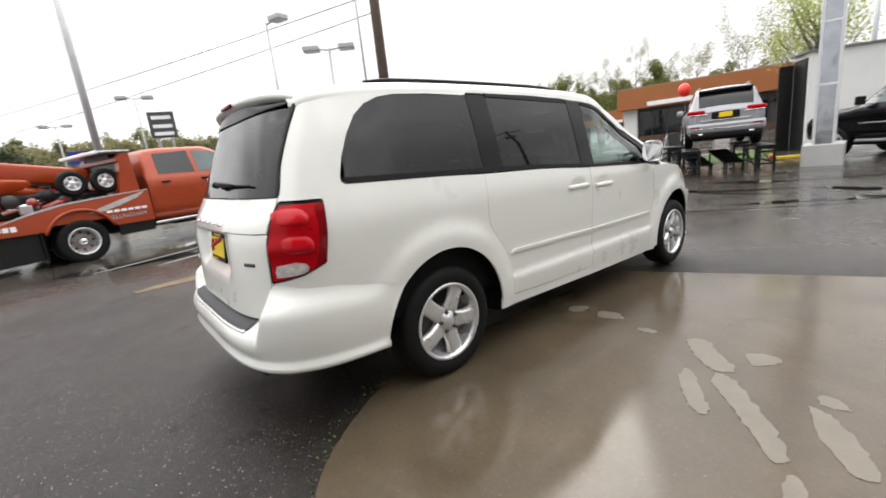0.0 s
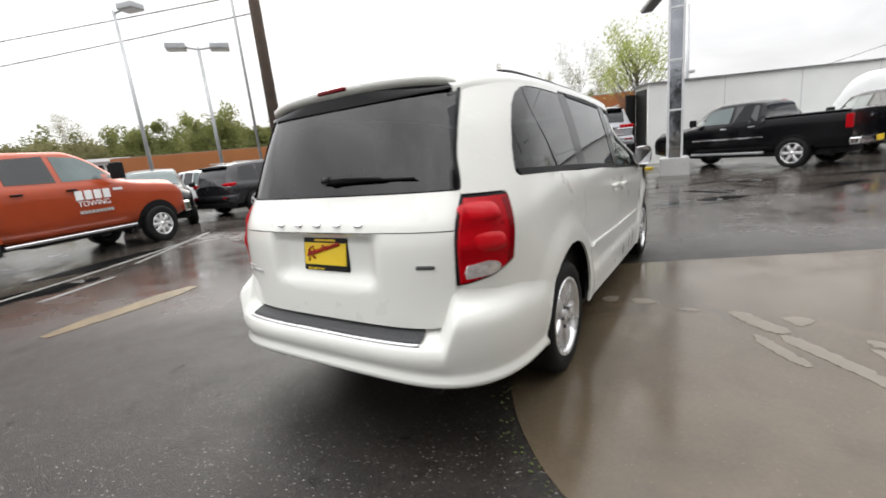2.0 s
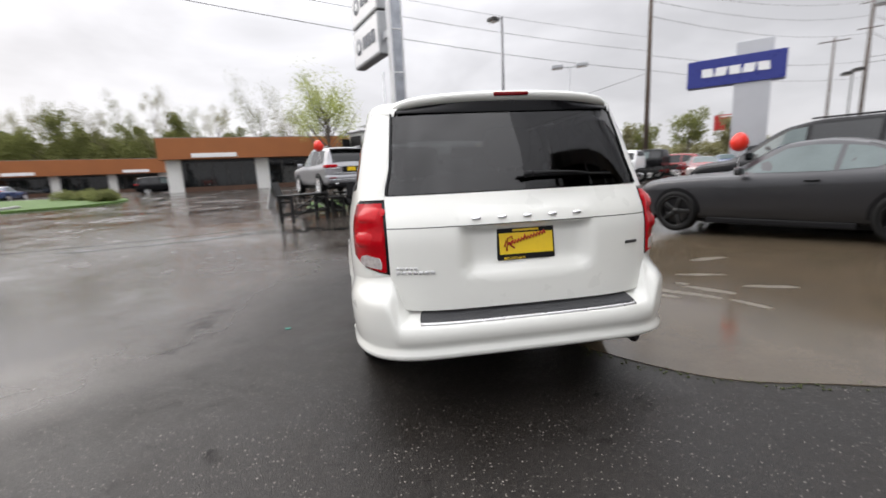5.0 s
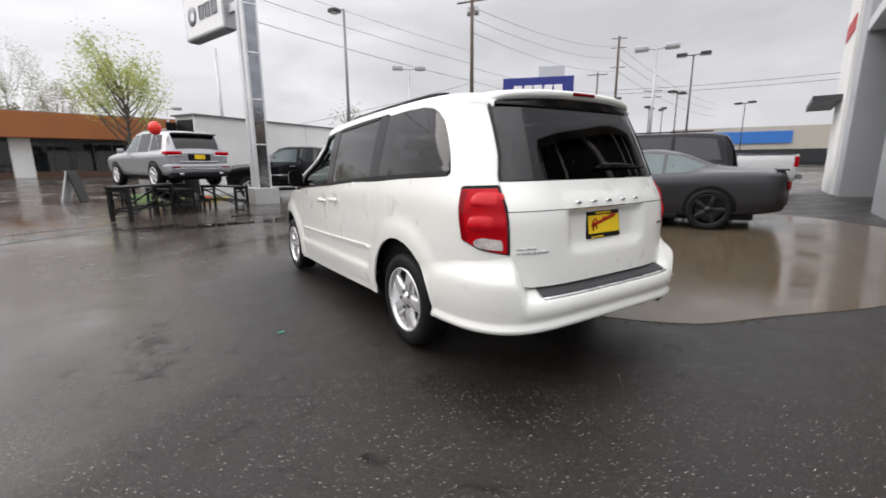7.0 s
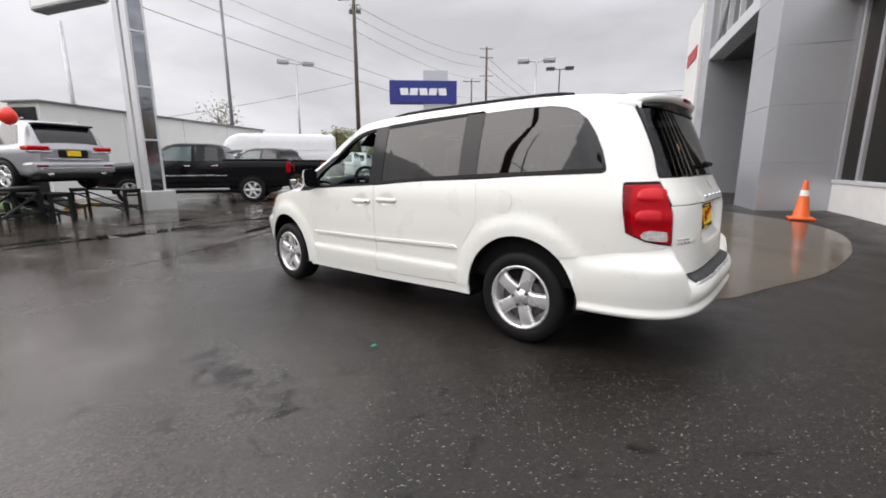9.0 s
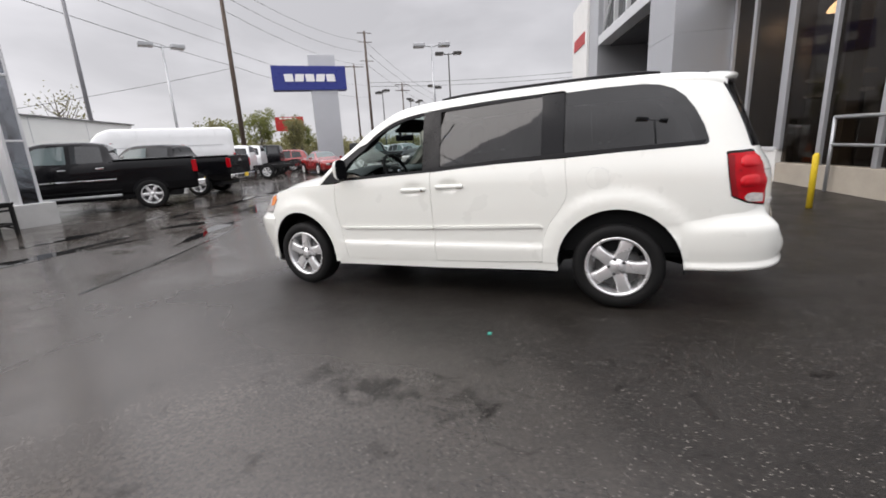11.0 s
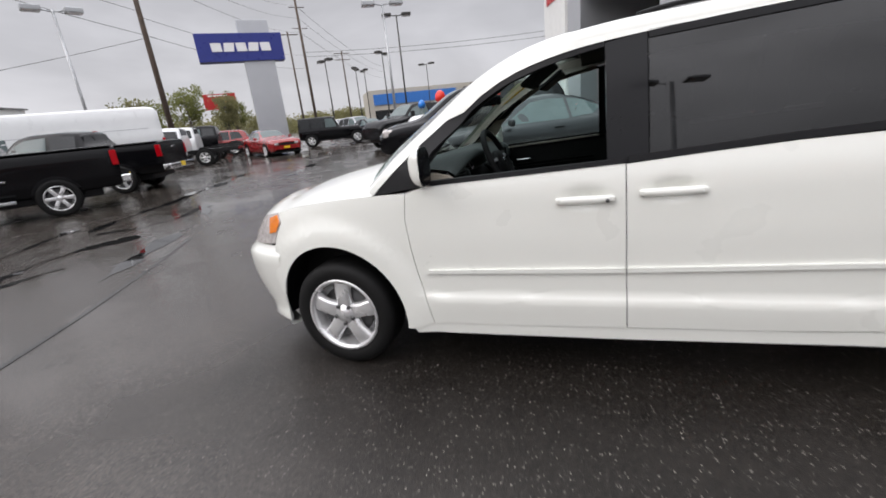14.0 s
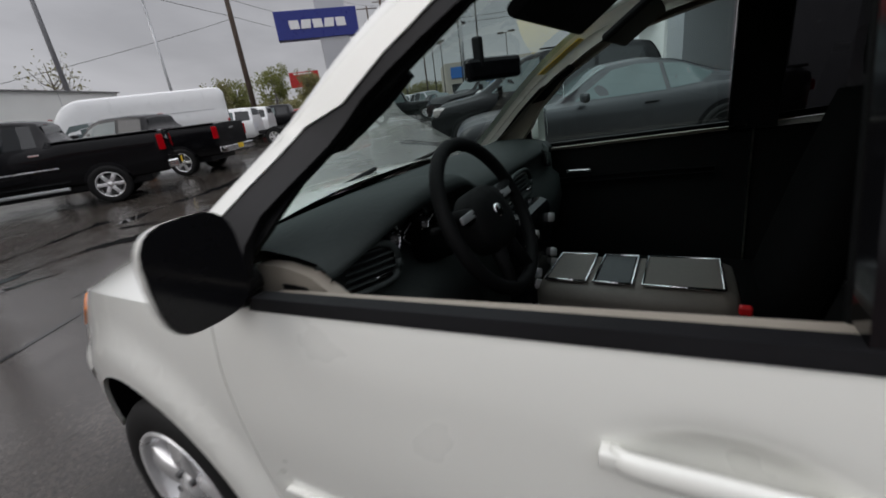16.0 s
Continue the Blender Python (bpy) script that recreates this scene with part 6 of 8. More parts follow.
# cars beyond the muscle car
CARRIER = [(-0.97, 0.74, 0.48, 0.95, 1.02, 0.6), (-0.93, 0.9, 0.42, 1.04, 1.2, 0.76), (-0.84, 0.96, 0.38, 1.1, 1.52, 0.74), (-0.62, 0.98, 0.34, 1.12, 1.78, 0.70), (0.0, 0.99, 0.32, 1.12, 1.84, 0.69), (1.2, 0.99, 0.32, 1.10, 1.85, 0.69), (1.8, 0.98, 0.32, 1.09, 1.76, 0.69), (2.75, 0.97, 0.32, 1.07, 1.2, 0.76), (2.9, 0.96, 0.34, 1.05, 1.14, 0.77), (3.5, 0.94, 0.36, 0.98, 1.05, 0.74), (3.74, 0.88, 0.40, 0.90, 0.96, 0.62), (3.88, 0.72, 0.46, 0.78, 0.84, 0.5)]
CARRIER_WIN = [[(1.52, 1.13), (1.52, 1.72), (1.8, 1.68), (2.15, 1.46), (2.55, 1.15)], [(0.45, 1.15), (0.45, 1.76), (1.44, 1.75), (1.44, 1.14)], [(-0.62, 1.2), (-0.48, 1.68), (0.37, 1.76), (0.37, 1.15)]]
vehicle("people_carrier", "black people carrier with dark rear glass beside the charcoal car", pose(9.2, 3.35, ground_z(9.2, 3.35), 0, 0, 23.8), PAINTS["black"], CARRIER, (0.0, 3.05), CARRIER_WIN, [("windscreen", 1.84, 2.74, 0.93, SCREEN), ("rear_window", -0.92, -0.66, 0.90, WINDOW)], [("headlight", (0.56, 0.90, 3.52, 3.80, 0.80, 0.99), CLEAR_LENS, 0.05, True), ("grille", (-0.5, 0.5, 3.74, 3.88, 0.68, 0.86), CHROME, 0.03), ("door_mirror", (0.95, 1.18, 2.32, 2.43, 1.10, 1.28), PAINTS["black"], 0.04, True), ("roof_rail", (0.60, 0.63, -0.4, 1.5, 1.855, 1.89), BLACK_TRIM, 0.01, True), ("side_strip", (0.965, 0.995, 0.0, 2.6, 0.62, 0.65), BLACK_TRIM, 0.006, True)], wheel_r=0.36, wheel_style=(0.235, 5), category="car")
vehicle("pickup_truck", "white crew-cab pickup truck beside a black one", at_left_rear(15.4, 4.45, -0.403, 0.915, 0.98), PAINTS["white"], PICKUP, (0.0, 3.57), PICKUP_WIN, PICKUP_SCREEN, PICKUP_EXTRAS, wheel_r=0.41, wheel_style=(0.27, 6), category="pickup truck")
vehicle("pickup_truck", "black pickup truck beyond the charcoal car", pose(19.0, 8.6, 0.05, 0, 0, 55), PAINTS["black"], PICKUP, (0.0, 3.57), PICKUP_WIN, PICKUP_SCREEN, PICKUP_EXTRAS, wheel_r=0.41, wheel_style=(0.27, 5), category="pickup truck")
vehicle("sedan", "silver saloon car far along the lot", pose(25.5, 9.5, 0, 0, 0, 60), PAINTS["silver"], SEDAN, (0.0, 2.8), SEDAN_WIN, SEDAN_SCREEN, SEDAN_EXTRAS, wheel_r=0.33, wheel_style=(0.22, 5), category="car")
# far row
vehicle("pickup_truck", "black flatbed truck with silver wheels in the far row", at_left_rear(19.9, 23.6, *hd, 0.98), PAINTS["black"], CHASSIS, (0.0, 3.7), PICKUP_WIN, [("windscreen", 2.5, 3.08, 0.93, SCREEN)], CHASSIS_EXTRAS, wheel_r=0.41, wheel_style=(0.27, 6), category="truck")
vehicle("estate_car", "red estate car far along the lot", pose(23.2, 26.4, 0, 0, 0, 38), PAINTS["red"], SUV, (0.0, 2.8), SUV_WIN, SUV_SCREEN, SUV_EXTRAS[:2], wheel_r=0.34, category="car")
vehicle("muscle_car", "dark red two-door car facing the lot with a yellow plate", pose(19.3, 20.8, 0, 0, 0, 150), PAINTS["red"], MUSCLE, (0.0, 2.95), MUSCLE_WIN, MUSCLE_SCREEN, painted(MUSCLE_EXTRAS, PAINTS["red"]) + [("licence_plate", (-0.16, 0.16, 3.76, 3.775, 0.42, 0.54), PLATE_YELLOW, 0.003)], wheel_r=0.36, category="car")
JEEP = [(-0.75, 0.76, 0.55, 1.1, 1.25, 0.66), (-0.70, 0.80, 0.5, 1.12, 1.78, 0.66), (-0.4, 0.80, 0.48, 1.12, 1.84, 0.66), (1.3, 0.80, 0.48, 1.12, 1.83, 0.66), (1.55, 0.80, 0.48, 1.12, 1.78, 0.66), (1.85, 0.80, 0.48, 1.10, 1.25, 0.70), (1.95, 0.80, 0.48, 1.08, 1.16, 0.70), (3.1, 0.66, 0.55, 1.04, 1.12, 0.58), (3.25, 0.62, 0.55, 0.9, 1.0, 0.5)]
vehicle("off_road_car", "black four-door off-road car with square hard top", pose(22.3, 19.2, ground_z(22.3, 19.2), 0, 0, -150), PAINTS["black"], JEEP, (0.0, 2.95), [[(1.0, 1.16), (1.0, 1.72), (1.5, 1.70), (1.72, 1.18)], [(0.1, 1.16), (0.1, 1.72), (0.92, 1.72), (0.92, 1.16)], [(-0.6, 1.16), (-0.6, 1.72), (0.02, 1.72), (0.02, 1.16)]], [("windscreen", 1.57, 1.84, 0.9, SCREEN)], [("fender_flare", (0.72, 0.95, 2.5, 3.35, 0.86, 0.92), BLACK_TRIM, 0.02, True), ("fender_flare", (0.76, 0.95, -0.5, 0.5, 0.86, 0.92), BLACK_TRIM, 0.02, True), ("front_bumper", (-0.8, 0.8, 3.3, 3.5, 0.5, 0.68), BLACK_TRIM, 0.03)], wheel_r=0.40, wheel_style=(0.24, 5), track=0.9, category="car")
vehicle("estate_car", "white car behind the dark people carrier", pose(-20.5, 9.5, 0, 0, 0, -90), PAINTS["white"], SUV, (0.0, 2.8), SUV_WIN, SUV_SCREEN, SUV_EXTRAS[:2], wheel_r=0.34, category="car")
for x, y, rz, col, kind in ((-22.6, 44.0, -64, "black", SUV), (-42, 50, -50, "white", SEDAN), (-37, 41, 20, "blue", SEDAN), (-47, 44, -40, "white", SEDAN), (-36, 44.5, 10, "blue", SEDAN)):
    win, scr = (SUV_WIN, SUV_SCREEN) if kind is SUV else (SEDAN_WIN, SEDAN_SCREEN)
    vehicle("distant_car", {"grey": "dark grey car on the far road", "black": "black car on the far road", "white": "white car by the far shops", "blue": "blue car by the far shops"}[col], pose(x, y, 0.3, 0, 0, rz), PAINTS[col], kind, (0.0, 2.8), win, scr, SUV_EXTRAS[:1], wheel_r=0.34, category="car")
for k, (x, y, rz, col) in enumerate(((29, 19, 150, "black"), (31.5, 21.5, 150, "silver"), (34, 24, 150, "grey"), (37, 26.5, 150, "white"), (28, 28.5, 150, "blue"), (33, 15, 60, "black"), (36, 17.5, 60, "red"), (40, 20, 60, "silver"))):
    vehicle("distant_car", {"grey": "dark grey", "black": "black", "white": "white", "blue": "blue", "silver": "silver", "red": "dark red"}[col] + " car in the far sales row", pose(x, y, 0.1, 0, 0, rz), PAINTS[col], SUV if k % 2 else SEDAN, (0.0, 2.8), SUV_WIN if k % 2 else SEDAN_WIN, SUV_SCREEN if k % 2 else SEDAN_SCREEN, SUV_EXTRAS[:1], wheel_r=0.34, category="car", group="far sales row")

# ---------------------------------------------------------------- tow truck
th = Vector((-0.296, 0.955)).normalized()
to = Vector((-8.98, -1.93))
TOWM = pose(to.x, to.y, 0.0, 0, 0, math.degrees(math.atan2(-th.x, th.y)))
OR = PAINTS["orange"]
TOW_CAB = [(1.35, 0.98, 0.6, 1.45, 1.55, 0.86), (1.40, 1.0, 0.58, 1.5, 1.98, 0.74), (1.55, 1.0, 0.56, 1.5, 2.08, 0.72), (2.0, 1.0, 0.55, 1.49, 2.13, 0.71), (2.75, 1.0, 0.55, 1.48, 2.13, 0.71), (3.1, 1.0, 0.55, 1.47, 2.04, 0.71), (3.75, 1.0, 0.55, 1.45, 1.58, 0.80), (3.9, 0.99, 0.55, 1.42, 1.5, 0.82), (4.9, 0.97, 0.55, 1.30, 1.42, 0.80), (5.1, 0.92, 0.58, 1.18, 1.3, 0.72), (5.2, 0.85, 0.6, 1.05, 1.12, 0.6)]
tow = vehicle("tow_truck", "burnt orange crew-cab tow truck with boom and silver wheels", TOWM, OR, TOW_CAB, (4.35,), [[(2.52, 1.54), (2.52, 2.03), (3.0, 2.0), (3.25, 1.87), (3.58, 1.56)], [(1.62, 1.55), (1.66, 2.0), (2.42, 2.04), (2.42, 1.54)]], [("windscreen", 3.1, 3.73, 0.93, SCREEN)],
              [("door_mirror", (0.99, 1.28, 3.40, 3.52, 1.52, 1.86), BLACK_TRIM, 0.03, True), ("door_handle", (0.99, 1.03, 2.5, 2.68, 1.36, 1.395), BLACK_TRIM, 0.008, True), ("door_handle", (0.99, 1.03, 1.62, 1.8, 1.36, 1.395), BLACK_TRIM, 0.008, True), ("side_step", (0.98, 1.06, 1.3, 3.7, 0.5, 0.56), CHROME, 0.02, True), ("front_bumper", (-0.95, 0.95, 5.1, 5.3, 0.6, 0.86), CHROME, 0.04), ("headlight", (0.6, 0.88, 4.98, 5.17, 1.0, 1.16), CLEAR_LENS, 0.03, True)],
              wheel_r=0.42, wheel_style=(0.25, 8), category="tow truck", arch_mat=BLACK_TRIM)
STEEL_DISH = material("brown_stained_steel_dish", (0.30, 0.27, 0.25), 0.5, metal=0.5, vary=0.35, scale=9)


def dual_wheel(owner, m, first=None):
    """A twin rear wheel: two tyres, a bright rolled rim, a deep dish with hand holes and a bright hub."""
    w = new("wheel")
    w.parent = owner
    w.matrix_local = m
    if first:
        for o in first.children:
            shared(o.name.split(".")[0], o, w, o.matrix_local.copy())
        return w
    for x0 in (0.02, -0.26):
        bm = bmesh.new()
        prof = [(0.25, -0.10), (0.28, -0.115), (0.36, -0.12), (0.405, -0.105), (0.42, -0.07), (0.42, 0.0)]
        lathe(bm, [(r, x0 + o) for r, o in prof] + [(r, x0 - o) for r, o in reversed(prof)], 44)
        part("tyre", bm, RUBBER, w)
    bm = bmesh.new()
    lathe(bm, [(0.262, 0.128), (0.258, 0.138), (0.245, 0.134), (0.232, 0.11), (0.222, 0.06), (0.215, 0.0)], 44)
    part("rim", bm, ALLOY, w)
    bm = bmesh.new()
    lathe(bm, [(0.216, 0.01), (0.20, -0.02), (0.15, -0.035), (0.11, 0.0), (0.0, 0.005)], 36)
    part("dish", bm, STEEL_DISH, w)
    for k in range(8):
        a = 2 * math.pi * k / 8
        bm = bmesh.new()
        c = Vector((-0.022, 0.172 * math.cos(a), 0.172 * math.sin(a)))
        tube(bm, [c - Vector((0.01, 0, 0)), c + Vector((0.006, 0, 0))], 0.022, 10)
        part("hand_hole", bm, BLACK_STEEL, w)
    bm = bmesh.new()
    lathe(bm, [(0.085, -0.01), (0.08, 0.045), (0.06, 0.06), (0.055, 0.09), (0.0, 0.095)], 20)
    part("hub", bm, CHROME, w)
    return w


tow_rear = None
for s in (1, -1):
    tow_rear = dual_wheel(tow, pose(s * 0.92, 0, 0.42, 0, 0, 0 if s > 0 else 180), tow_rear)
    S = lambda a, c, o, s=s: Vector((s * (1.08 + o - 0.02 * smooth01(0.9, 1.3, c)), a, c))
    side = [(-1.35, 0.80), (-1.30, 0.72), (-0.58, 0.70)] + arc(0, 0.45, 0.55, 153, 27, 16) + [(0.58, 0.62), (1.28, 0.62), (1.28, 1.26), (0.6, 1.22), (-0.2, 1.16), (-0.7, 1.06), (-1.3, 0.86)]
    bodyside = panel("bed_side", side, S, OR, tow, step=0.15, thick=0.05)
    panel("wheel_opening", arc(0, 0.45, 0.56, -12, 192, 16), lambda a, c, o, s=s: Vector((s * (0.55 + o), a, c)), BLACK_TRIM, tow, step=0.3)
    bm = bmesh.new()
    tube(bm, [S(y, z, 0.01) for y, z in arc(0, 0.45, 0.57, 160, 20, 18)], 0.03, 8)
    part("wheel_arch_lip", bm, OR, tow)
    panel("silver_wing_stripe", [(0.15, 0.92), (0.35, 1.0), (0.75, 1.12), (1.22, 1.24), (1.05, 1.12), (0.70, 1.0), (0.42, 0.93)], S, LINE_WHITE, bodyside, off=0.006, step=0.3, thick=0.004)
    panel("silver_edge_stripe", [(-1.30, 0.87), (-0.7, 1.07), (-0.2, 1.17), (0.6, 1.23), (1.28, 1.27), (1.28, 1.25), (0.6, 1.205), (-0.2, 1.135), (-0.7, 1.03)], S, LINE_WHITE, bodyside, off=0.008, step=0.4, thick=0.004)
    if s > 0:
        for k in range(6):
            boxed("white_name_bar", (1.085, 1.092, 0.45 + 0.125 * k, 0.55 + 0.125 * k, 0.88, 0.93), SIGN_WHITE, bodyside)
        lettering("lettering", "BELLINGHAM", 0.115, LINE_WHITE, bodyside, pose(1.094, 0.80, 0.78, 90, 0, 90), depth=0.002)
        lettering("lettering", "TOWING", 0.15, SIGN_WHITE, tow, pose(1.012, 2.95, 1.09, 90, 0, 90), depth=0.003)
        for k in range(4):
            boxed("white_name_bar", (1.0, 1.012, 2.62 + 0.18 * k, 2.76 + 0.18 * k, 1.17, 1.35), SIGN_WHITE, tow, bevel=0.004)
            boxed("white_name_bar", (1.05, 1.09, -1.28 + 0.1 * k, -1.2 + 0.1 * k, 0.82 - 0.01 * k, 0.88 - 0.0 * k), SIGN_WHITE, tow)
        for k in range(9):
            boxed("small_text_bar", (1.0, 1.01, 2.64 + 0.075 * k, 2.695 + 0.075 * k, 0.90, 0.96), LINE_WHITE, tow)
        boxed("white_name_bar", (1.0, 1.011, 3.38, 3.58, 1.30, 1.35), SIGN_WHITE, tow)
    # raked post behind the cab
    bm = bmesh.new()
    loft(bm, [[(s * 0.92 - 0.09, 0.78 + 0.16 * t, z), (s * 0.92 + 0.09, 0.78 + 0.16 * t, z), (s * 0.92 + 0.09, 1.16 - 0.05 * t, z), (s * 0.92 - 0.09, 1.16 - 0.05 * t, z)] for t, z in ((0, 1.2), (0.5, 1.62), (1, 2.02))], closed=True)
    part("headboard_post", bm, OR, tow, smooth=False)
    panel("bed_skirt", [(0.62, 0.40), (1.28, 0.40), (1.28, 0.62), (0.62, 0.62)], lambda a, c, o, s=s: Vector((s * (1.0 + o), a, c)), BLACK_STEEL, tow, step=0.4, thick=0.05)
    # black sheet added to fill the dark below the bed behind the wheel
    panel("rear_skirt", [(-2.3, 0.16), (-0.62, 0.20), (-0.60, 0.70), (-1.30, 0.72), (-2.3, 0.80)], lambda a, c, o, s=s: Vector((s * (1.0 + o), a, c)), BLACK_STEEL, tow, step=0.4, thick=0.05)
boxed("bed_floor", (-1.04, 1.04, -1.3, 1.3, 0.78, 0.98), OR, tow, bevel=0.02)
boxed("headboard_beam", (-1.0, 1.0, 0.88, 1.12, 1.86, 1.96), OR, tow, bevel=0.02)
boxed("light_bar", (-1.0, 1.0, 0.58, 1.16, 2.05, 2.10), GALV, tow, bevel=0.02)
boxed("light_bar_edge", (-1.02, 1.02, 0.55, 0.60, 2.04, 2.11), SIGN_WHITE, tow, bevel=0.02)
boxed("light_bar_bracket", (-0.6, 0.6, 0.9, 1.05, 1.95, 2.05), BLACK_STEEL, tow)
for s in (1, -1):
    for y in (0.12, 0.66):
        build_wheel(tow, 0.245, 0.15, 0.13, 5, pose(s * 0.80, y, 1.52, 0, 0, 0 if s > 0 else 180), spoke_w=0.04)
bm = bmesh.new()
for s in (1, -1):
    tube(bm, [(s * 0.25, 0.3, 1.25), (s * 0.25, -1.2, 1.62), (s * 0.22, -2.6, 1.78)], [0.11, 0.12, 0.09], 8)
part("boom", bm, OR, tow)
bm = bmesh.new()
for x0, x1 in ((0.62, 0.72), (-0.72, -0.62)):
    side_ = [(-3.0, 0.95), (-1.75, 0.95), (-1.35, 1.12), (-1.25, 1.36), (-0.62, 1.48), (-0.42, 1.58), (-0.50, 1.66), (-1.5, 1.80), (-3.0, 2.00)]
    face = bm.faces.new([bm.verts.new((x0, y, z)) for y, z in side_])
    made = bmesh.ops.extrude_face_region(bm, geom=[face])["geom"]
    for v in made:
        if isinstance(v, bmesh.types.BMVert):
            v.co.x = x1
box(bm, -0.62, 0.62, -3.0, -1.3, 1.5, 1.78, bevel=0.04)
box(bm, -0.28, 0.28, -1.3, 0.35, 1.25, 1.60, bevel=0.05, m=pose(0, 0, 0.28, -10, 0, 0))
part("boom_housing", bm, OR, tow)
boxed("tail_board", (-1.08, 1.08, -1.55, -1.3, 0.62, 0.92), OR, tow, bevel=0.03)
boxed("mud_flap", (0.70, 1.08, -0.62, -0.59, 0.14, 0.72), BLACK_TRIM, tow)
lettering("lettering", "24/7", 0.16, SIGN_WHITE, tow, pose(0.724, -1.62, 1.60, 90, 0, 90), depth=0.003)
for y, z, r, mt in ((-1.05, 1.22, 0.10, PAINTS["red"]), (-0.80, 1.30, 0.12, DARK_STEEL), (-0.52, 1.24, 0.09, PAINTS["red"]), (-0.28, 1.34, 0.11, BLACK_STEEL), (-0.05, 1.22, 0.10, DARK_STEEL)):
    bm = bmesh.new()
    lathe(bm, [(0.0, -0.16), (r, -0.16), (r * 1.05, -0.13), (r * 0.55, -0.12), (r * 0.55, 0.12), (r * 1.05, 0.13), (r, 0.16), (0.0, 0.16)], 16)
    part("cable_drum", bm, mt, tow).matrix_local = pose(0.66, y, z)
# dark block added behind the drums so the background does not show through
boxed("machinery_frame", (-0.6, 0.6, -1.5, 0.1, 0.98, 1.40), BLACK_STEEL, tow, bevel=0.05)
boxed("winch_box", (-0.5, 0.5, -0.2, 0.75, 0.98, 1.32), BLACK_STEEL, tow, bevel=0.04)
boxed("headboard_mesh", (-0.80, 0.80, 0.98, 1.0, 1.25, 1.88), SIGN_DARK, tow)
for k, (x, z) in enumerate(((-0.5, 1.45), (-0.15, 1.6), (0.25, 1.42), (0.55, 1.66))):
    bm = bmesh.new()
    lathe(bm, [(0.0, -0.05), (0.09, -0.05), (0.10, 0.0), (0.09, 0.05), (0.0, 0.05)], 14, axis="z")
    reel = part("strap_reel", bm, (SIGN_WHITE, PAINTS["red"], GALV, PAINTS["red"])[k], tow)
    reel.matrix_local = pose(x, 0.86, z, 90, 0, 0)
for x, y, z, ln, r, mt in ((0.62, -0.55, 1.20, 0.75, 0.055, CHROME), (0.40, -0.35, 1.34, 0.6, 0.045, PAINTS["red"]), (-0.40, -0.45, 1.30, 0.7, 0.05, CHROME), (0.78, -0.25, 1.16, 0.45, 0.06, PAINTS["red"])):
    bm = bmesh.new()
    tube(bm, [(x, y - ln / 2, z - 0.08), (x, y + ln / 2, z + 0.08)], r, 12)
    part("hydraulic_cylinder", bm, mt, tow)
for k in range(5):
    boxed("tool_box", (0.28 + 0.12 * k, 0.38 + 0.12 * k, 0.15 - 0.22 * k, 0.33 - 0.22 * k, 1.06, 1.18 + 0.03 * (k % 3)), (DARK_STEEL, GALV, BLACK_STEEL)[k % 3], tow, bevel=0.012)
bm = bmesh.new()
for k in range(7):
    tube(bm, [(0.9, -0.5 + 0.2 * k, 1.12), (0.7, -0.4 + 0.2 * k, 1.2), (0.5, -0.35 + 0.2 * k, 1.1)], 0.03, 6)
part("tow_chains", bm, DARK_STEEL, tow)
bm = bmesh.new()
box(bm, -0.5, 0.5, -0.9, 5.0, 0.42, 0.66)
part("chassis_frame", bm, BLACK_STEEL, tow)

# ---------------------------------------------------------------- display ramps
DECK = RAMP_H * 1.1


def display_stand(m, y0, y1, label):
    """A welded black steel trestle: a deck on four legs with rungs and a diagonal on each side."""
    st = thing("display_stand", m, label, "ramp", "stands under the raised car")
    for dx in (-0.17, -0.058, 0.058, 0.17):
        boxed("deck_plank", (dx - 0.052, dx + 0.052, y0, y1, DECK - 0.045, DECK - 0.004), BLACK_STEEL, st, bevel=0.006)
    for y in (y0 + 0.08, y1 - 0.08):
        for dx in (-0.20, 0.20):
            boxed("leg", (dx - 0.032, dx + 0.032, y - 0.032, y + 0.032, 0.0, DECK - 0.045), BLACK_STEEL, st)
        for z in (0.20, 0.52):
            boxed("rung", (-0.17, 0.17, y - 0.02, y + 0.02, z, z + 0.045), BLACK_STEEL, st)
        boxed("cross_bearer", (-0.23, 0.23, y - 0.03, y + 0.03, DECK - 0.11, DECK - 0.045), BLACK_STEEL, st)
    for dx in (-0.20, 0.20):
        bm = bmesh.new()
        tube(bm, [(dx, y0 + 0.08, 0.12), (dx, y1 - 0.08, DECK - 0.12)], 0.022, 6)
        part("diagonal_brace", bm, BLACK_STEEL, st)
        boxed("side_rail", (dx - 0.018, dx + 0.018, y0 + 0.1, y1 - 0.1, 0.22, 0.26), BLACK_STEEL, st)


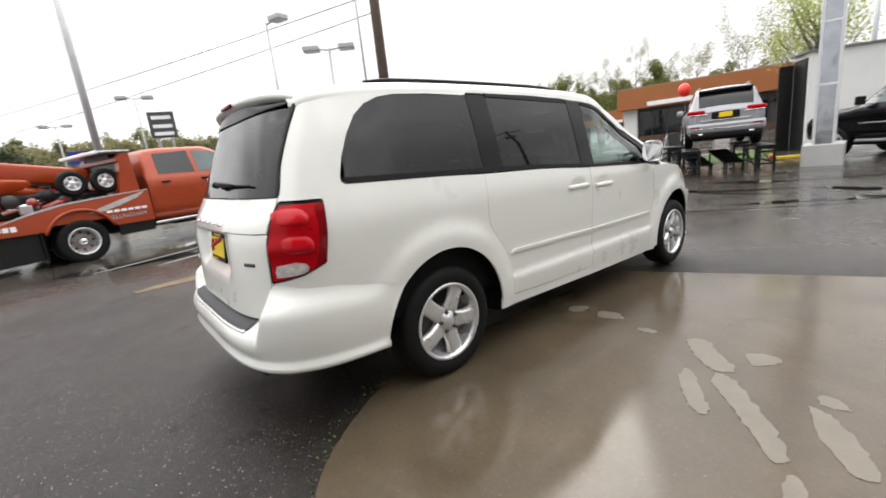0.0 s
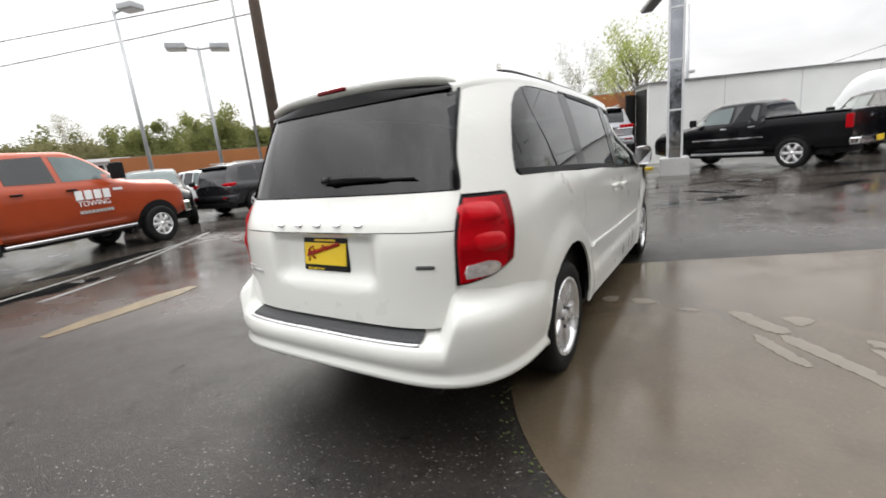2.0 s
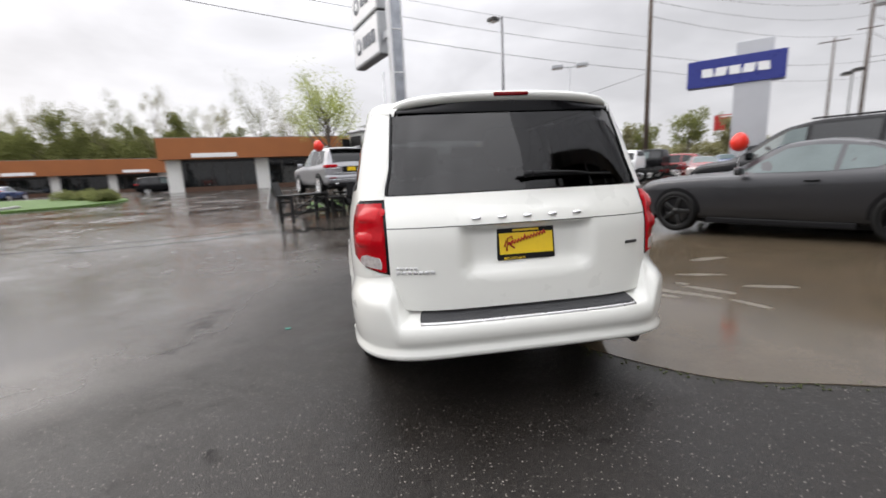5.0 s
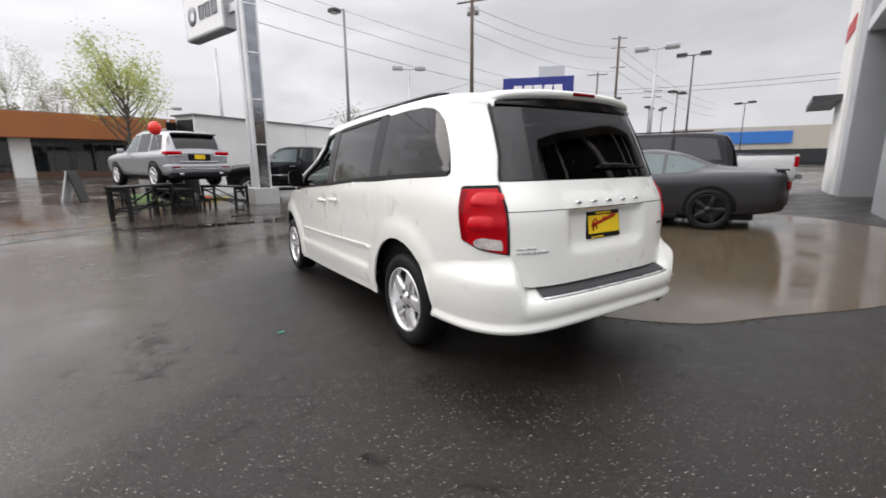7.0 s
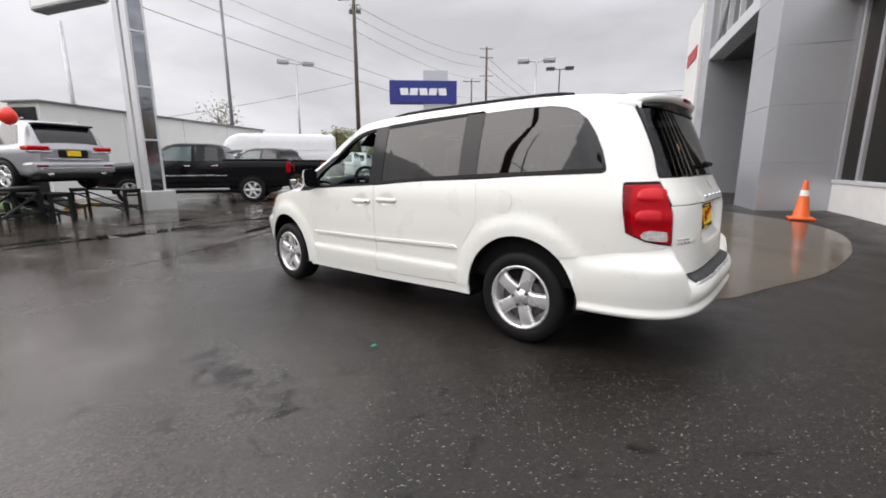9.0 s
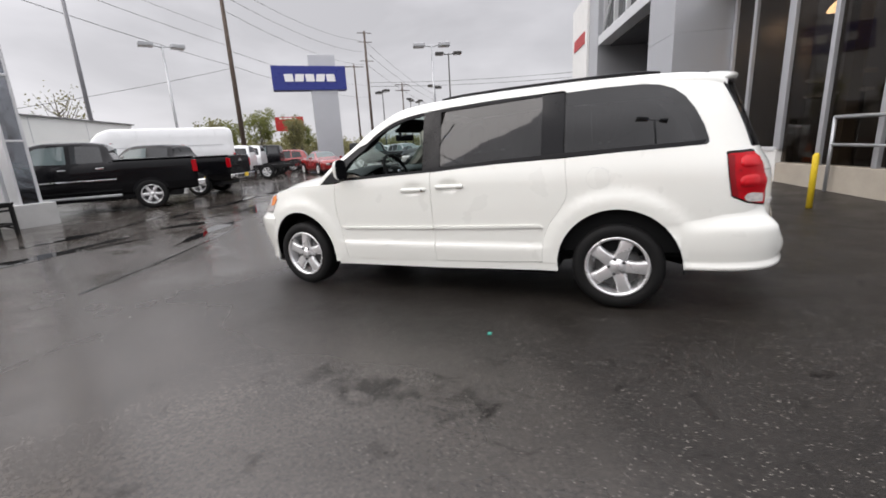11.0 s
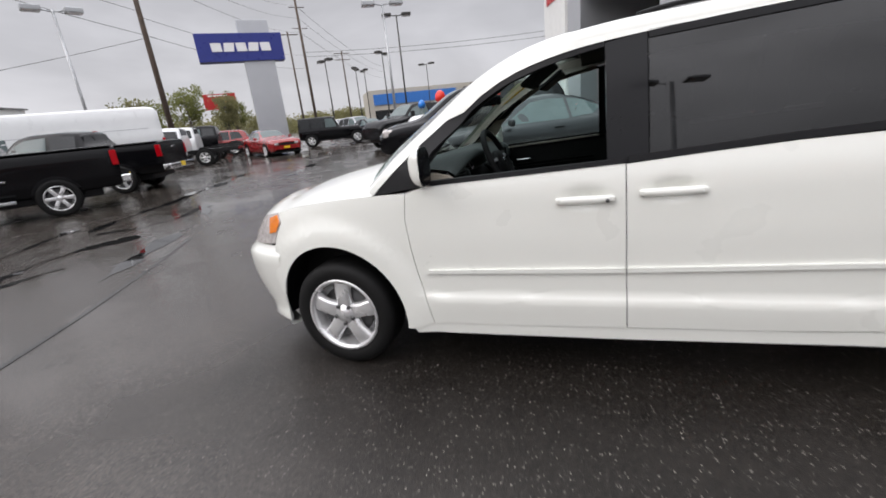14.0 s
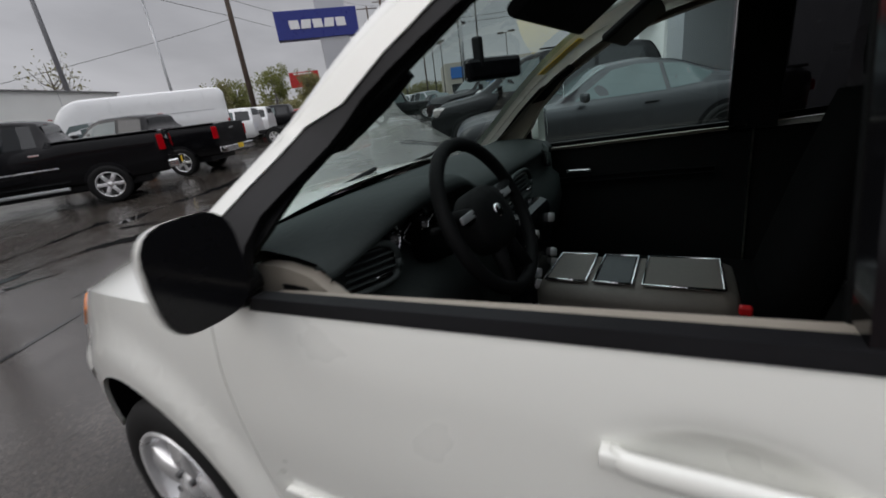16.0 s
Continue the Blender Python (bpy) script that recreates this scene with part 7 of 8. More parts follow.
for cx in (-0.86, 0.86):
    display_stand(jm @ pose(cx, 0, 0), -1.72, 0.50, "black steel trestle under a rear wheel of the silver car")
    display_stand(jm @ pose(cx, 0, 0), 2.45, 3.45, "black steel trestle under a front wheel of the silver car")
display_stand(pose(-2.78, 10.5, ground_z(-2.78, 10.5), 0, 0, -36) @ Matrix.Scale(1.15, 4), -0.72, 0.72, "empty black steel trestle standing in front of the raised car")
for cx, y0, turn in ((-0.45, -0.60, 34), (0.35, -0.3, 28)):
    rb = thing("ramp_board", jm @ pose(cx, y0, 0.0, 0, 0, turn), "black chequered loading ramp board propped under the silver car", "ramp", "loading ramp boards")
    boxed("board", (-0.30, 0.30, 0.0, 0.95, -0.02, 0.02), BLACK_STEEL, rb, bevel=0.006, m=pose(0, 0, 0.20, 24, 0, 0))
    for dx in (-0.24, 0.24):
        boxed("prop", (dx - 0.02, dx + 0.02, 0.0, 0.04, 0.0, 0.20), BLACK_STEEL, rb)
        boxed("prop", (dx - 0.02, dx + 0.02, 0.82, 0.86, 0.0, 0.48), BLACK_STEEL, rb)
lb = thing("barrier_leg", pose(-0.95, 15.2, ground_z(-0.95, 15.2), 0, 0, 15), "yellow folded barrier lying on the lot behind the stands", "barrier")
boxed("bar", (-0.3, 0.6, -0.06, 0.06, 0.0, 0.10), YELLOW_POST, lb, bevel=0.02)
boxed("foot", (-0.2, -0.05, -0.25, 0.25, 0.10, 0.18), ORANGE_CONE, lb, bevel=0.02)

# ---------------------------------------------------------------- brand pylon
PY = thing("sign_pylon", pose(0.46, 13.1, ground_z(0.46, 13.1), 0, 0, 6), "tall brushed aluminium double-column dealership sign pylon on a concrete base", "sign")
boxed("base", (-0.40, 0.40, -0.62, 0.62, -0.05, 0.52), material("pale_concrete", (0.42, 0.42, 0.41), 0.6, vary=0.1, bump=0.2), PY, bevel=0.02)
boxed("column", (-0.19, 0.13, 0.12, 0.44, 0.5, 9.3), ALUM_LIGHT, PY, bevel=0.015)
front = boxed("column", (-0.19, 0.19, -0.44, -0.14, 0.5, 9.3), material("rippled_mirror_cladding", (0.40, 0.42, 0.45), 0.12, metal=1.0, vary=0.25, scale=1.5, fine=2.5, bump=0.9), PY, bevel=0.012)
for x in (-0.20, 0.18):
    boxed("edge_strip", (x - 0.02, x + 0.04, -0.465, -0.12, 0.5, 9.3), ALUM_LIGHT, front, bevel=0.006)
for z in (1.9, 3.3, 4.7, 6.1):
    boxed("joint_band", (-0.205, 0.205, -0.47, -0.11, z, z + 0.05), ALUM_LIGHT, front, bevel=0.006)
    boxed("tie_plate", (-0.06, 0.06, -0.15, 0.13, z, z + 0.05), ALUM, PY)
MARK_GREY = material("grey_sign_print", (0.16, 0.17, 0.19), 0.4, vary=0.08)
SG = thing("sign_box", pose(-0.32, 15.45, 0, 0, 0, -70.2), "white double-sided dealership sign boxes with dark edges", "sign")
for z0, z1 in ((5.74, 7.22), (7.30, 8.78)):
    boxed("sign_case", (-1.43, 1.43, -0.22, 0.22, z0, z1), GALV, SG, bevel=0.04)
    boxed("underside", (-1.36, 1.36, -0.17, 0.17, z0 - 0.03, z0 + 0.002), SIGN_DARK, SG)
    for s in (1, -1):
        face = boxed("sign_face", (-1.34, 1.34, s * 0.222 - 0.006, s * 0.222 + 0.006, z0 + 0.09, z1 - 0.09), SIGN_WHITE, SG)
        for k in range(3):
            c = (-0.05 + 0.46 * k) * -s
            boxed("grey_mark", (c - 0.17, c + 0.17, s * 0.232 - 0.004, s * 0.232 + 0.004, z0 + 0.52, z1 - 0.52), MARK_GREY, face, bevel=0.03)
        bm = bmesh.new()
        lathe(bm, [(0.16, -0.004), (0.33, -0.004), (0.33, 0.004), (0.16, 0.004)], 24)
        em = part("grey_emblem", bm, MARK_GREY, face)
        em.matrix_local = pose(-0.78 * -s, s * 0.232, (z0 + z1) / 2, 0, 0, 90)
for z in (6.2, 7.9):
    boxed("sign_bracket", (1.40, 2.05, -0.08, 0.08, z, z + 0.25), ALUM, SG)

# ---------------------------------------------------------------- dealership building
BD = thing("dealership_building", pose(8.45, -0.52, 0.0, 0, 0, 20), "silver-panelled car dealership with tall showroom windows and entrance arch", "building")
BD["kind"] = "structure"


def bpart(name, dims, mat, bevel=0.0, label=""):
    return boxed(name, dims, mat, BD, bevel=bevel, label=label)


WY = -1.32
XE = -7.0
bpart("rear_mass", (XE, 11.8, -14, WY - 4.5, -0.1, 8.4), ALUM_LIGHT)
bpart("showroom_ceiling", (XE, 0.0, WY - 4.5, WY - 0.1, 4.6, 4.7), HEADLINER)
bpart("upper_wall", (XE, 0.05, WY - 4.5, WY + 0.1, 4.7, 8.4), ALUM)
bpart("soffit_band", (XE, 0.0, WY - 0.05, WY + 0.35, 4.55, 4.85), ALUM, 0.03)
bpart("showroom_floor", (XE, 10, WY - 4.5, WY - 0.1, -0.1, 0.2), material("tan_floor_tile", (0.28, 0.22, 0.16), 0.3, vary=0.1))
bpart("low_wall", (-2.15, 0.0, WY - 0.22, WY, -0.1, 0.88), STUCCO, 0.01)
bpart("low_wall_return", (XE, -2.15, WY - 0.22, WY - 0.02, -0.1, 0.62), material("tan_render", (0.38, 0.34, 0.28), 0.8, vary=0.1, bump=0.2), 0.01)
bpart("end_wall", (XE - 0.2, XE, WY - 4.5, WY, -0.1, 4.7), ALUM)
EDGES = (-0.02, -0.82, -2.0, -3.2, -4.4, -5.6, -6.8)
for k, x in enumerate(EDGES):
    wide = 0.20 if k == 2 else 0.10
    bpart("mullion", (x - wide, x, WY - 0.16, WY - 0.02, 0.62 if k > 2 else 0.88, 4.6), ALUM, 0.01)
    if k + 1 < len(EDGES):
        pane = bpart("pane", (EDGES[k + 1], x - wide, WY - 0.10, WY - 0.09, 0.64 if k > 1 else 0.9, 4.58), SHOW_GLASS)
        pane.visible_shadow = False
bpart("window_sill", (-2.1, 0, WY - 0.18, WY + 0.02, 0.86, 0.94), ALUM_LIGHT, 0.01)
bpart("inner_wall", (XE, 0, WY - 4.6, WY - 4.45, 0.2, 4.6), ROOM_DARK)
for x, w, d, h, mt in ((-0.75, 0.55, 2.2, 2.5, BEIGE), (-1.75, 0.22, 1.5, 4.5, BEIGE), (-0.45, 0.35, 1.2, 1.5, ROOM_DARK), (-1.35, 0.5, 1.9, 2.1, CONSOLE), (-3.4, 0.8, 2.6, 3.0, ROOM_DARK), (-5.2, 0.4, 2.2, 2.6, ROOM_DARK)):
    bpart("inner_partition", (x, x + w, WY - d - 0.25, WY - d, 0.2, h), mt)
bpart("inner_shelf", (-1.75, -0.15, WY - 2.0, WY - 1.7, 2.32, 2.40), SIGN_WHITE)
bpart("inner_shelf", (-1.75, -0.15, WY - 2.0, WY - 1.7, 1.98, 2.04), SIGN_WHITE)
warm = emitting("warm_lamp", (1.0, 0.72, 0.42), 9.0)
for x, d, z in ((-0.95, 1.6, 3.75), (-1.45, 2.6, 3.3), (-2.6, 2.0, 3.6), (-4.6, 2.2, 3.6)):
    bm = bmesh.new()
    lathe(bm, [(0.02, 0.14), (0.10, 0.06), (0.16, -0.05), (0.15, -0.07), (0.0, -0.06)], 16, axis="z")
    o = part("pendant_lamp", bm, warm, BD)
    o.location = (x, WY - d, z)
# entrance tower: near pillar, far pillar, beam, glazing above
for z0, z1 in ((0.1, 1.3), (1.3, 2.5), (2.5, 3.7), (3.7, 4.9), (4.9, 6.1), (6.1, 7.3), (7.3, 8.5)):
    for x0, x1 in ((0.0, 1.7), (7.4, 8.9)):
        bpart("panel", (x0 + 0.006, x1 - 0.006, -3.2, -0.0, z0 + 0.003, z1 - 0.003), ALUM, 0.006)
bpart("pillar_core", (0.03, 1.67, -3.2, -0.02, 0.0, 8.5), GALV)
bpart("pillar_core", (7.43, 8.87, -3.2, -0.02, 0.0, 8.5), GALV)
bpart("pillar_plinth", (-0.02, 1.72, -1.7, 0.02, 0.0, 0.12), SIGN_DARK)
bpart("portal_beam", (1.7, 7.4, -0.5, -0.02, 4.95, 5.3), ALUM_LIGHT, 0.02)
bpart("portal_top", (1.7, 7.4, -3.2, -0.02, 8.0, 8.5), ALUM, 0.02)
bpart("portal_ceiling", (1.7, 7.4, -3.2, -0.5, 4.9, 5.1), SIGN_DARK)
bpart("portal_glass", (1.7, 7.4, -0.36, -0.34, 5.3, 8.0), WINDOW)
for x in (1.7, 3.1, 4.5, 5.9, 7.3):
    bpart("portal_mullion", (x, x + 0.1, -0.35, -0.2, 5.3, 8.0), ALUM_LIGHT)
for a, c in (((1.75, 5.3), (4.5, 8.0)), ((4.5, 8.0), (7.35, 5.3))):
    bm = bmesh.new()
    tube(bm, [(a[0], -0.18, a[1]), (c[0], -0.18, c[1])], 0.07, 8)
    part("diagonal_brace", bm, ALUM_LIGHT, BD)
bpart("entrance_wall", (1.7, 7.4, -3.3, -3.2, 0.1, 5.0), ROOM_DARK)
for x in (2.2, 3.4, 4.6, 5.8):
    bpart("entrance_pane", (x, x + 1.1, -3.19, -3.17, 0.2, 4.6), WINDOW)
    bpart("entrance_mullion", (x + 1.1, x + 1.2, -3.2, -3.1, 0.2, 4.6), ALUM)
bpart("far_wall", (8.9, 12.0, -4, 0.1, 0.0, 7.4), STUCCO)
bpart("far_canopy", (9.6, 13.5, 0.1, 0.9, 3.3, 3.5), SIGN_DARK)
for k in range(5):
    bpart("red_wall_mark", (9.3 + 0.45 * k, 9.65 + 0.45 * k, 0.1, 0.14, 5.45, 5.95), SIGN_RED)

# ---------------------------------------------------------------- poles, lamps and wires
def light_pole(x, y, top, heads, mat=GALV, r=0.09, turn=0.0, label="grey steel parking lot lamp post with flat heads", box_len=0.75):
    p = thing("lamp_post", pose(x, y, ground_z(x, y), 0, 0, turn), label, "lamp post", "lot lamp posts")
    bm = bmesh.new()
    tube(bm, [(0, 0, -0.05), (0, 0, top)], [r, r * 0.62], 10)
    part("pole", bm, mat, p)
    boxed("pole_base", (-0.2, 0.2, -0.2, 0.2, -0.05, 0.3), DRY_MARK, p, bevel=0.03)
    for s in heads:
        bm = bmesh.new()
        tube(bm, [(0, 0, top - 0.1), (s * 0.5, 0, top - 0.02)], 0.04, 6)
        part("arm", bm, mat, p)
        hd_ = boxed("lamp_head", (s * 0.45 - (0 if s > 0 else box_len), s * 0.45 + (box_len if s > 0 else 0), -0.3, 0.3, top - 0.12, top + 0.12), DARK_STEEL if mat in (DARK_STEEL, POLE_GREY) else GALV, p, bevel=0.04)
        boxed("lamp_lens", (s * 0.5 - (0 if s > 0 else box_len - 0.1), s * 0.5 + (box_len - 0.1 if s > 0 else 0), -0.24, 0.24, top - 0.135, top - 0.12), SIGN_WHITE, hd_)
    return p


light_pole(8.3, 25.2, 10.75, (-1,), mat=POLE_GREY, turn=-60, box_len=0.6, r=0.12)
light_pole(13.6, 26.6, 8.0, (1, -1), turn=-25)
light_pole(22.9, 13.2, 7.8, (1, -1), turn=-60)
light_pole(34.0, 17.0, 9.3, (1, -1), mat=DARK_STEEL, turn=-60, r=0.09, box_len=0.75)
light_pole(-19.0, 6.9, 8.2, (1,), turn=20)
light_pole(-17.1, 8.95, 6.75, (1, -1), turn=55)
light_pole(-14.2, -0.8, 9.5, (1, -1), turn=80, r=0.12)
light_pole(0.35, 21.0, 6.6, (), r=0.10)
light_pole(-37, 3.0, 7.5, (1, -1), turn=80)
light_pole(-50, -2.0, 7.0, (1, -1), turn=80)
light_pole(-1.5, 45, 6.0, (1,))
for k, (x, y, h) in enumerate(((41, 22, 7.5), (46, 28, 7.0), (52, 30, 7.4), (38, 27, 7.2), (60, 24, 8))):
    light_pole(x, y, h, (1, -1), mat=DARK_STEEL, turn=20 * k, r=0.08)


def utility_pole(x, y, h, r=0.15, arms=((0.6, 2.2),), turn=0.0, mat=CREOSOTE, drums=0, lean=0.0):
    p = thing("utility_pole", pose(x, y, ground_z(x, y), 0, lean, turn), "tall weathered wooden utility pole with crossarms", "utility pole")
    bm = bmesh.new()
    tube(bm, [(0, 0, -0.1), (0, 0, h * 0.5), (0, 0, h)], [r, r * 0.85, r * 0.65], 10)
    part("pole", bm, mat, p)
    for dz, w in arms:
        arm = boxed("crossarm", (-w / 2, w / 2, -0.06, 0.06, h - dz - 0.06, h - dz + 0.06), mat, p)
        for k in (-1, -0.5, 0.5, 1):
            bm = bmesh.new()
            tube(bm, [(k * w * 0.46, 0, h - dz + 0.05), (k * w * 0.46, 0, h - dz + 0.2)], [0.035, 0.05], 6)
            part("insulator", bm, GALV, arm)
    for k in range(drums):
        bm = bmesh.new()
        tube(bm, [((k - (drums - 1) / 2) * 0.75, 0.3, h - 1.5), ((k - (drums - 1) / 2) * 0.75, 0.3, h - 0.75)], 0.25, 12)
        part("transformer", bm, GALV, p)
    return p


utility_pole(25.8, 35.4, 17.2, 0.24, arms=((0.3, 3.2),), turn=-55, mat=CREOSOTE, drums=2)
utility_pole(-14.2, 9.9, 15.0, 0.25, arms=((0.6, 2.2),), turn=30)
utility_pole(79.0, 56.8, 26.0, 0.32, arms=((0.4, 3), (2.2, 3), (6.0, 3)), turn=-45)
utility_pole(58, 45, 15.0, 0.17, arms=((0.4, 3),), turn=-45)
utility_pole(75, 46, 14.0, 0.17, arms=((0.4, 3), (1.5, 3)), turn=-45)
utility_pole(-14.9, 9.4, 12.0, 0.06, arms=(), mat=GALV)


def wire(a, b, sag=0.5, r=0.014):
    bm = bmesh.new()
    a, b = Vector(a), Vector(b)
    tube(bm, [a.lerp(b, t) - Vector((0, 0, 4 * sag * t * (1 - t))) for t in span(0, 1, 12)], r, 5)
    tagged(part("overhead_cable", bm, BLACK_STEEL), "thin black overhead cable between poles", "cable", "overhead cables")


wire((25.8, 35.4, 11.4), (-13, 22.6, 12.4), 0.5, 0.0158)
wire((25.8, 35.4, 12.6), (-13, 24.6, 14.2), 0.5, 0.0115)
wire((25.8, 35.4, 9.7), (-13, 20.6, 10.6), 0.5, 0.0187)
wire((25.8, 35.4, 9.5), (2.0, 38.0, 3.4), 0.3, 0.0158)
wire((-14.2, 9.9, 8.3), (-70, -14, 9.0), 0.4, 0.02)
wire((-14.2, 9.9, 7.6), (-70, -14, 6.9), 0.4, 0.02)
for dz in (0.0, -1.1, -2.4):
    wire((25.8, 35.4, 16.8 + dz), (79, 56.8, 24.5 + 2 * dz), 1.2, 0.02)
    wire((79, 56.8, 24.5 + 2 * dz), (190, 90, 24 + 2 * dz), 2.0, 0.035)
wire((25.8, 35.4, 11.0), (79, 56.8, 15.5), 0.8, 0.02)
wire((25.8, 35.4, 9.7), (79, 56.8, 13.0), 0.8, 0.02)
wire((79, 56.8, 16), (95, -20, 15.6), 1.5, 0.035)
wire((79, 56.8, 15.2), (95, -20, 14.6), 1.5, 0.035)

# ---------------------------------------------------------------- blue brand sign, billboard, far buildings
vs_ = thing("brand_sign", pose(31.1, 29.3, 0.0, 0, 0, -45), "large blue rectangular sign with white marks on a grey pillar", "sign")
boxed("pillar", (-1.25, 1.25, -0.4, 0.4, -0.3, 10.6), ALUM, vs_, bevel=0.03)
boxed("sign_case", (-4.7, 2.15, -0.62, 0.62, 7.35, 9.55), BLUE_SIGN, vs_, bevel=0.03)
for k in range(5):
    c = -3.2 + 0.97 * k
    bm = bmesh.new()
    box(bm, c - 0.40, c + 0.40, -0.66, -0.62, 8.12, 8.80, bevel=0.05)
    for v in bm.verts:
        v.co.x += (v.co.z - 8.46) * (0.16 if k % 2 else -0.10)
    part("white_mark", bm, SIGN_WHITE, vs_, smooth=False)
bb = thing("billboard", pose(68, 70.5, 0.2, 0, 0, -44), "roadside billboard with a red poster and burger picture", "billboard")
boxed("poster", (-2.9, 2.9, -0.1, 0.1, 6.3, 9.2), SIGN_RED, bb)
boxed("poster_picture", (-0.6, 2.6, -0.13, -0.1, 6.6, 8.6), material("brown_bun_print", (0.35, 0.16, 0.05), 0.5, vary=0.5, scale=1.5), bb)
boxed("white_text_bar", (-2.0, 1.5, -0.13, -0.1, 8.75, 9.0), SIGN_WHITE, bb)
boxed("post", (-0.3, 0.3, -0.2, 0.2, -0.5, 6.3), DARK_STEEL, bb)
# white warehouse
wh = thing("warehouse", pose(-0.95, 18.7, 0, 0, 0, 31), "long low white-walled warehouse with dark roof edge", "building")
boxed("wall", (0, 13.1, 0, 1.3, -0.2, 3.36), WHITE_WALL, wh)
for k in range(1, 5):
    boxed("wall_joint", (3.2 * k, 3.2 * k + 0.02, -0.006, 0.0, 0.0, 3.38), GALV, wh)
boxed("roof_edge", (-0.12, 13.2, -0.1, 1.4, 3.36, 3.42), ROOF_GREY, wh)
boxed("dark_doorway", (-0.05, 0.02, 0.15, 1.15, 0.0, 3.2), BLACK_STEEL, wh)
boxed("rear_lean_to", (13.1, 14.4, 0.3, 1.2, -0.2, 3.0), TERRACOTTA, wh)
boxed("door_leaf", (-0.5, -0.06, 1.15, 1.22, 0.0, 3.1), BLACK_STEEL, wh)
# blue-banded showroom
bl = thing("blue_band_building", pose(86, 29.5, 0, 0, 0, -58), "low beige showroom with a blue band in the distance", "building")
boxed("wall", (-16, 16, 0, 14, -1, 7.0), material("beige_wall", (0.45, 0.42, 0.36), 0.8), bl)
boxed("blue_band", (-15, 2, -0.2, 0.0, 4.2, 6.2), material("bright_blue_band", (0.03, 0.16, 0.5), 0.5), bl)
boxed("window_band", (-15, 15, -0.1, 0.0, 0.5, 3.2), WINDOW, bl)


BROWN_BRICK = material("brown_brick", (0.11, 0.06, 0.04), 0.85, vary=0.3, scale=2, fine=14, bump=0.3)


def shop(px, py, turn, length, depth, top, bays):
    b = thing("shop_building", pose(px, py, 0.35, 0, 0, turn), "single-storey shop with terracotta fascia, dark windows and pale piers", "building", "strip of shops")
    boxed("fascia", (-0.4, length + 0.4, -1.2, depth, top - 2.0, top), TERRACOTTA, b, bevel=0.03)
    boxed("roof", (-0.3, length + 0.3, -1.1, depth - 0.1, top, top + 0.06), ROOF_GREY, b)
    boxed("wall", (0, length, 0.3, depth - 0.3, -0.6, top - 2.0), SIGN_DARK, b)
    step_ = length / bays
    for k in range(bays):
        x = k * step_
        boxed("pier", (x, x + step_ * 0.16, -0.3, 0.32, -0.6, top - 2.0), STUCCO, b)
        w = boxed("window", (x + step_ * 0.16, x + step_, 0.22, 0.29, 0.5, top - 2.3), WINDOW, b)
        boxed("low_brick_wall", (x + step_ * 0.16, x + step_, 0.0, 0.31, -0.6, 0.5), BROWN_BRICK, b)
        for q in range(1, 5):
            xx = x + step_ * (0.16 + 0.84 * q / 5)
            boxed("mullion", (xx - 0.04, xx + 0.04, 0.16, 0.25, 0.5, top - 2.3), DARK_STEEL, w)
        if k % 2 == 0:
            boxed("shop_sign", (x + step_ * 0.3, x + step_ * 0.8, -1.26, -1.2, top - 1.85, top - 1.45), SIGN_WHITE, b)
    return b


shop(-20.2, 43.2, 14, 24, 14, 5.2, 3)
shop(-47, 58, 28, 24, 12, 4.6, 4)
shop(-53, 19, 56, 24.8, 14, 3.9, 6)
low = thing("low_building", pose(-65.2, 17.2, 0.3, 0, 0, 71), "low white building with a dark window band beyond the road", "building")
boxed("wall", (0, 7.2, 0, 5, -0.6, 4.3), STUCCO, low)
boxed("roof", (-0.3, 7.5, -0.4, 5.2, 4.3, 4.7), SIGN_WHITE, low)
for k in range(6):
    boxed("window", (0.3 + 1.12 * k, 1.2 + 1.12 * k, -0.05, 0.0, 2.2, 3.9), WINDOW, low)
# roadside sign boards
mon = thing("notice_board", pose(-14.3, 12.7, 0, 0, 0, 66), "dark roadside tenant sign board with pale panels", "sign")
for x in (-0.47, 0.47):
    boxed("post", (x - 0.06, x + 0.06, -0.06, 0.06, 0, 3.35), DARK_STEEL, mon)
boxed("board", (-0.41, 0.41, -0.09, 0.09, 0.95, 3.3), SIGN_DARK, mon, bevel=0.02)
for k, mt in enumerate((SIGN_RED, BLUE_SIGN, SIGN_WHITE, SIGN_WHITE, SIGN_WHITE, ORANGE_CONE, ORANGE_CONE)):
    boxed("panel", (-0.33, 0.33, -0.11, -0.09, 2.92 - 0.29 * k, 3.14 - 0.29 * k), mt, mon)
sgn = thing("direction_sign", pose(-13.65, 12.88, 0, 0, 0, 20), "small white road sign on a post between two black bollards", "sign")
boxed("post", (-0.05, 0.05, -0.04, 0.04, 0, 2.5), GALV, sgn)
boxed("sign_plate", (-0.25, 0.25, -0.07, -0.04, 1.65, 2.6), SIGN_WHITE, sgn, bevel=0.01)
for k in range(3):
    boxed("dark_text_bar", (-0.17, 0.17, -0.078, -0.07, 1.82 + 0.25 * k, 1.93 + 0.25 * k), SIGN_DARK, sgn)
for x in (-0.5, 0.6):
    bm = bmesh.new()
    tube(bm, [(x, 0, 0), (x, 0, 0.9)], 0.06, 8)
    part("bollard", bm, BLACK_STEEL, sgn)
gate_ = thing("swing_gate", pose(-11.9, 8.6, 0, 0, 0, 35), "white barrier arm on black posts at the lot edge", "gate")
for x in (-0.6, 0.0):
    bm = bmesh.new()
    tube(bm, [(x, 0, 0), (x, 0, 0.75)], 0.05, 8)
    part("post", bm, BLACK_STEEL, gate_)
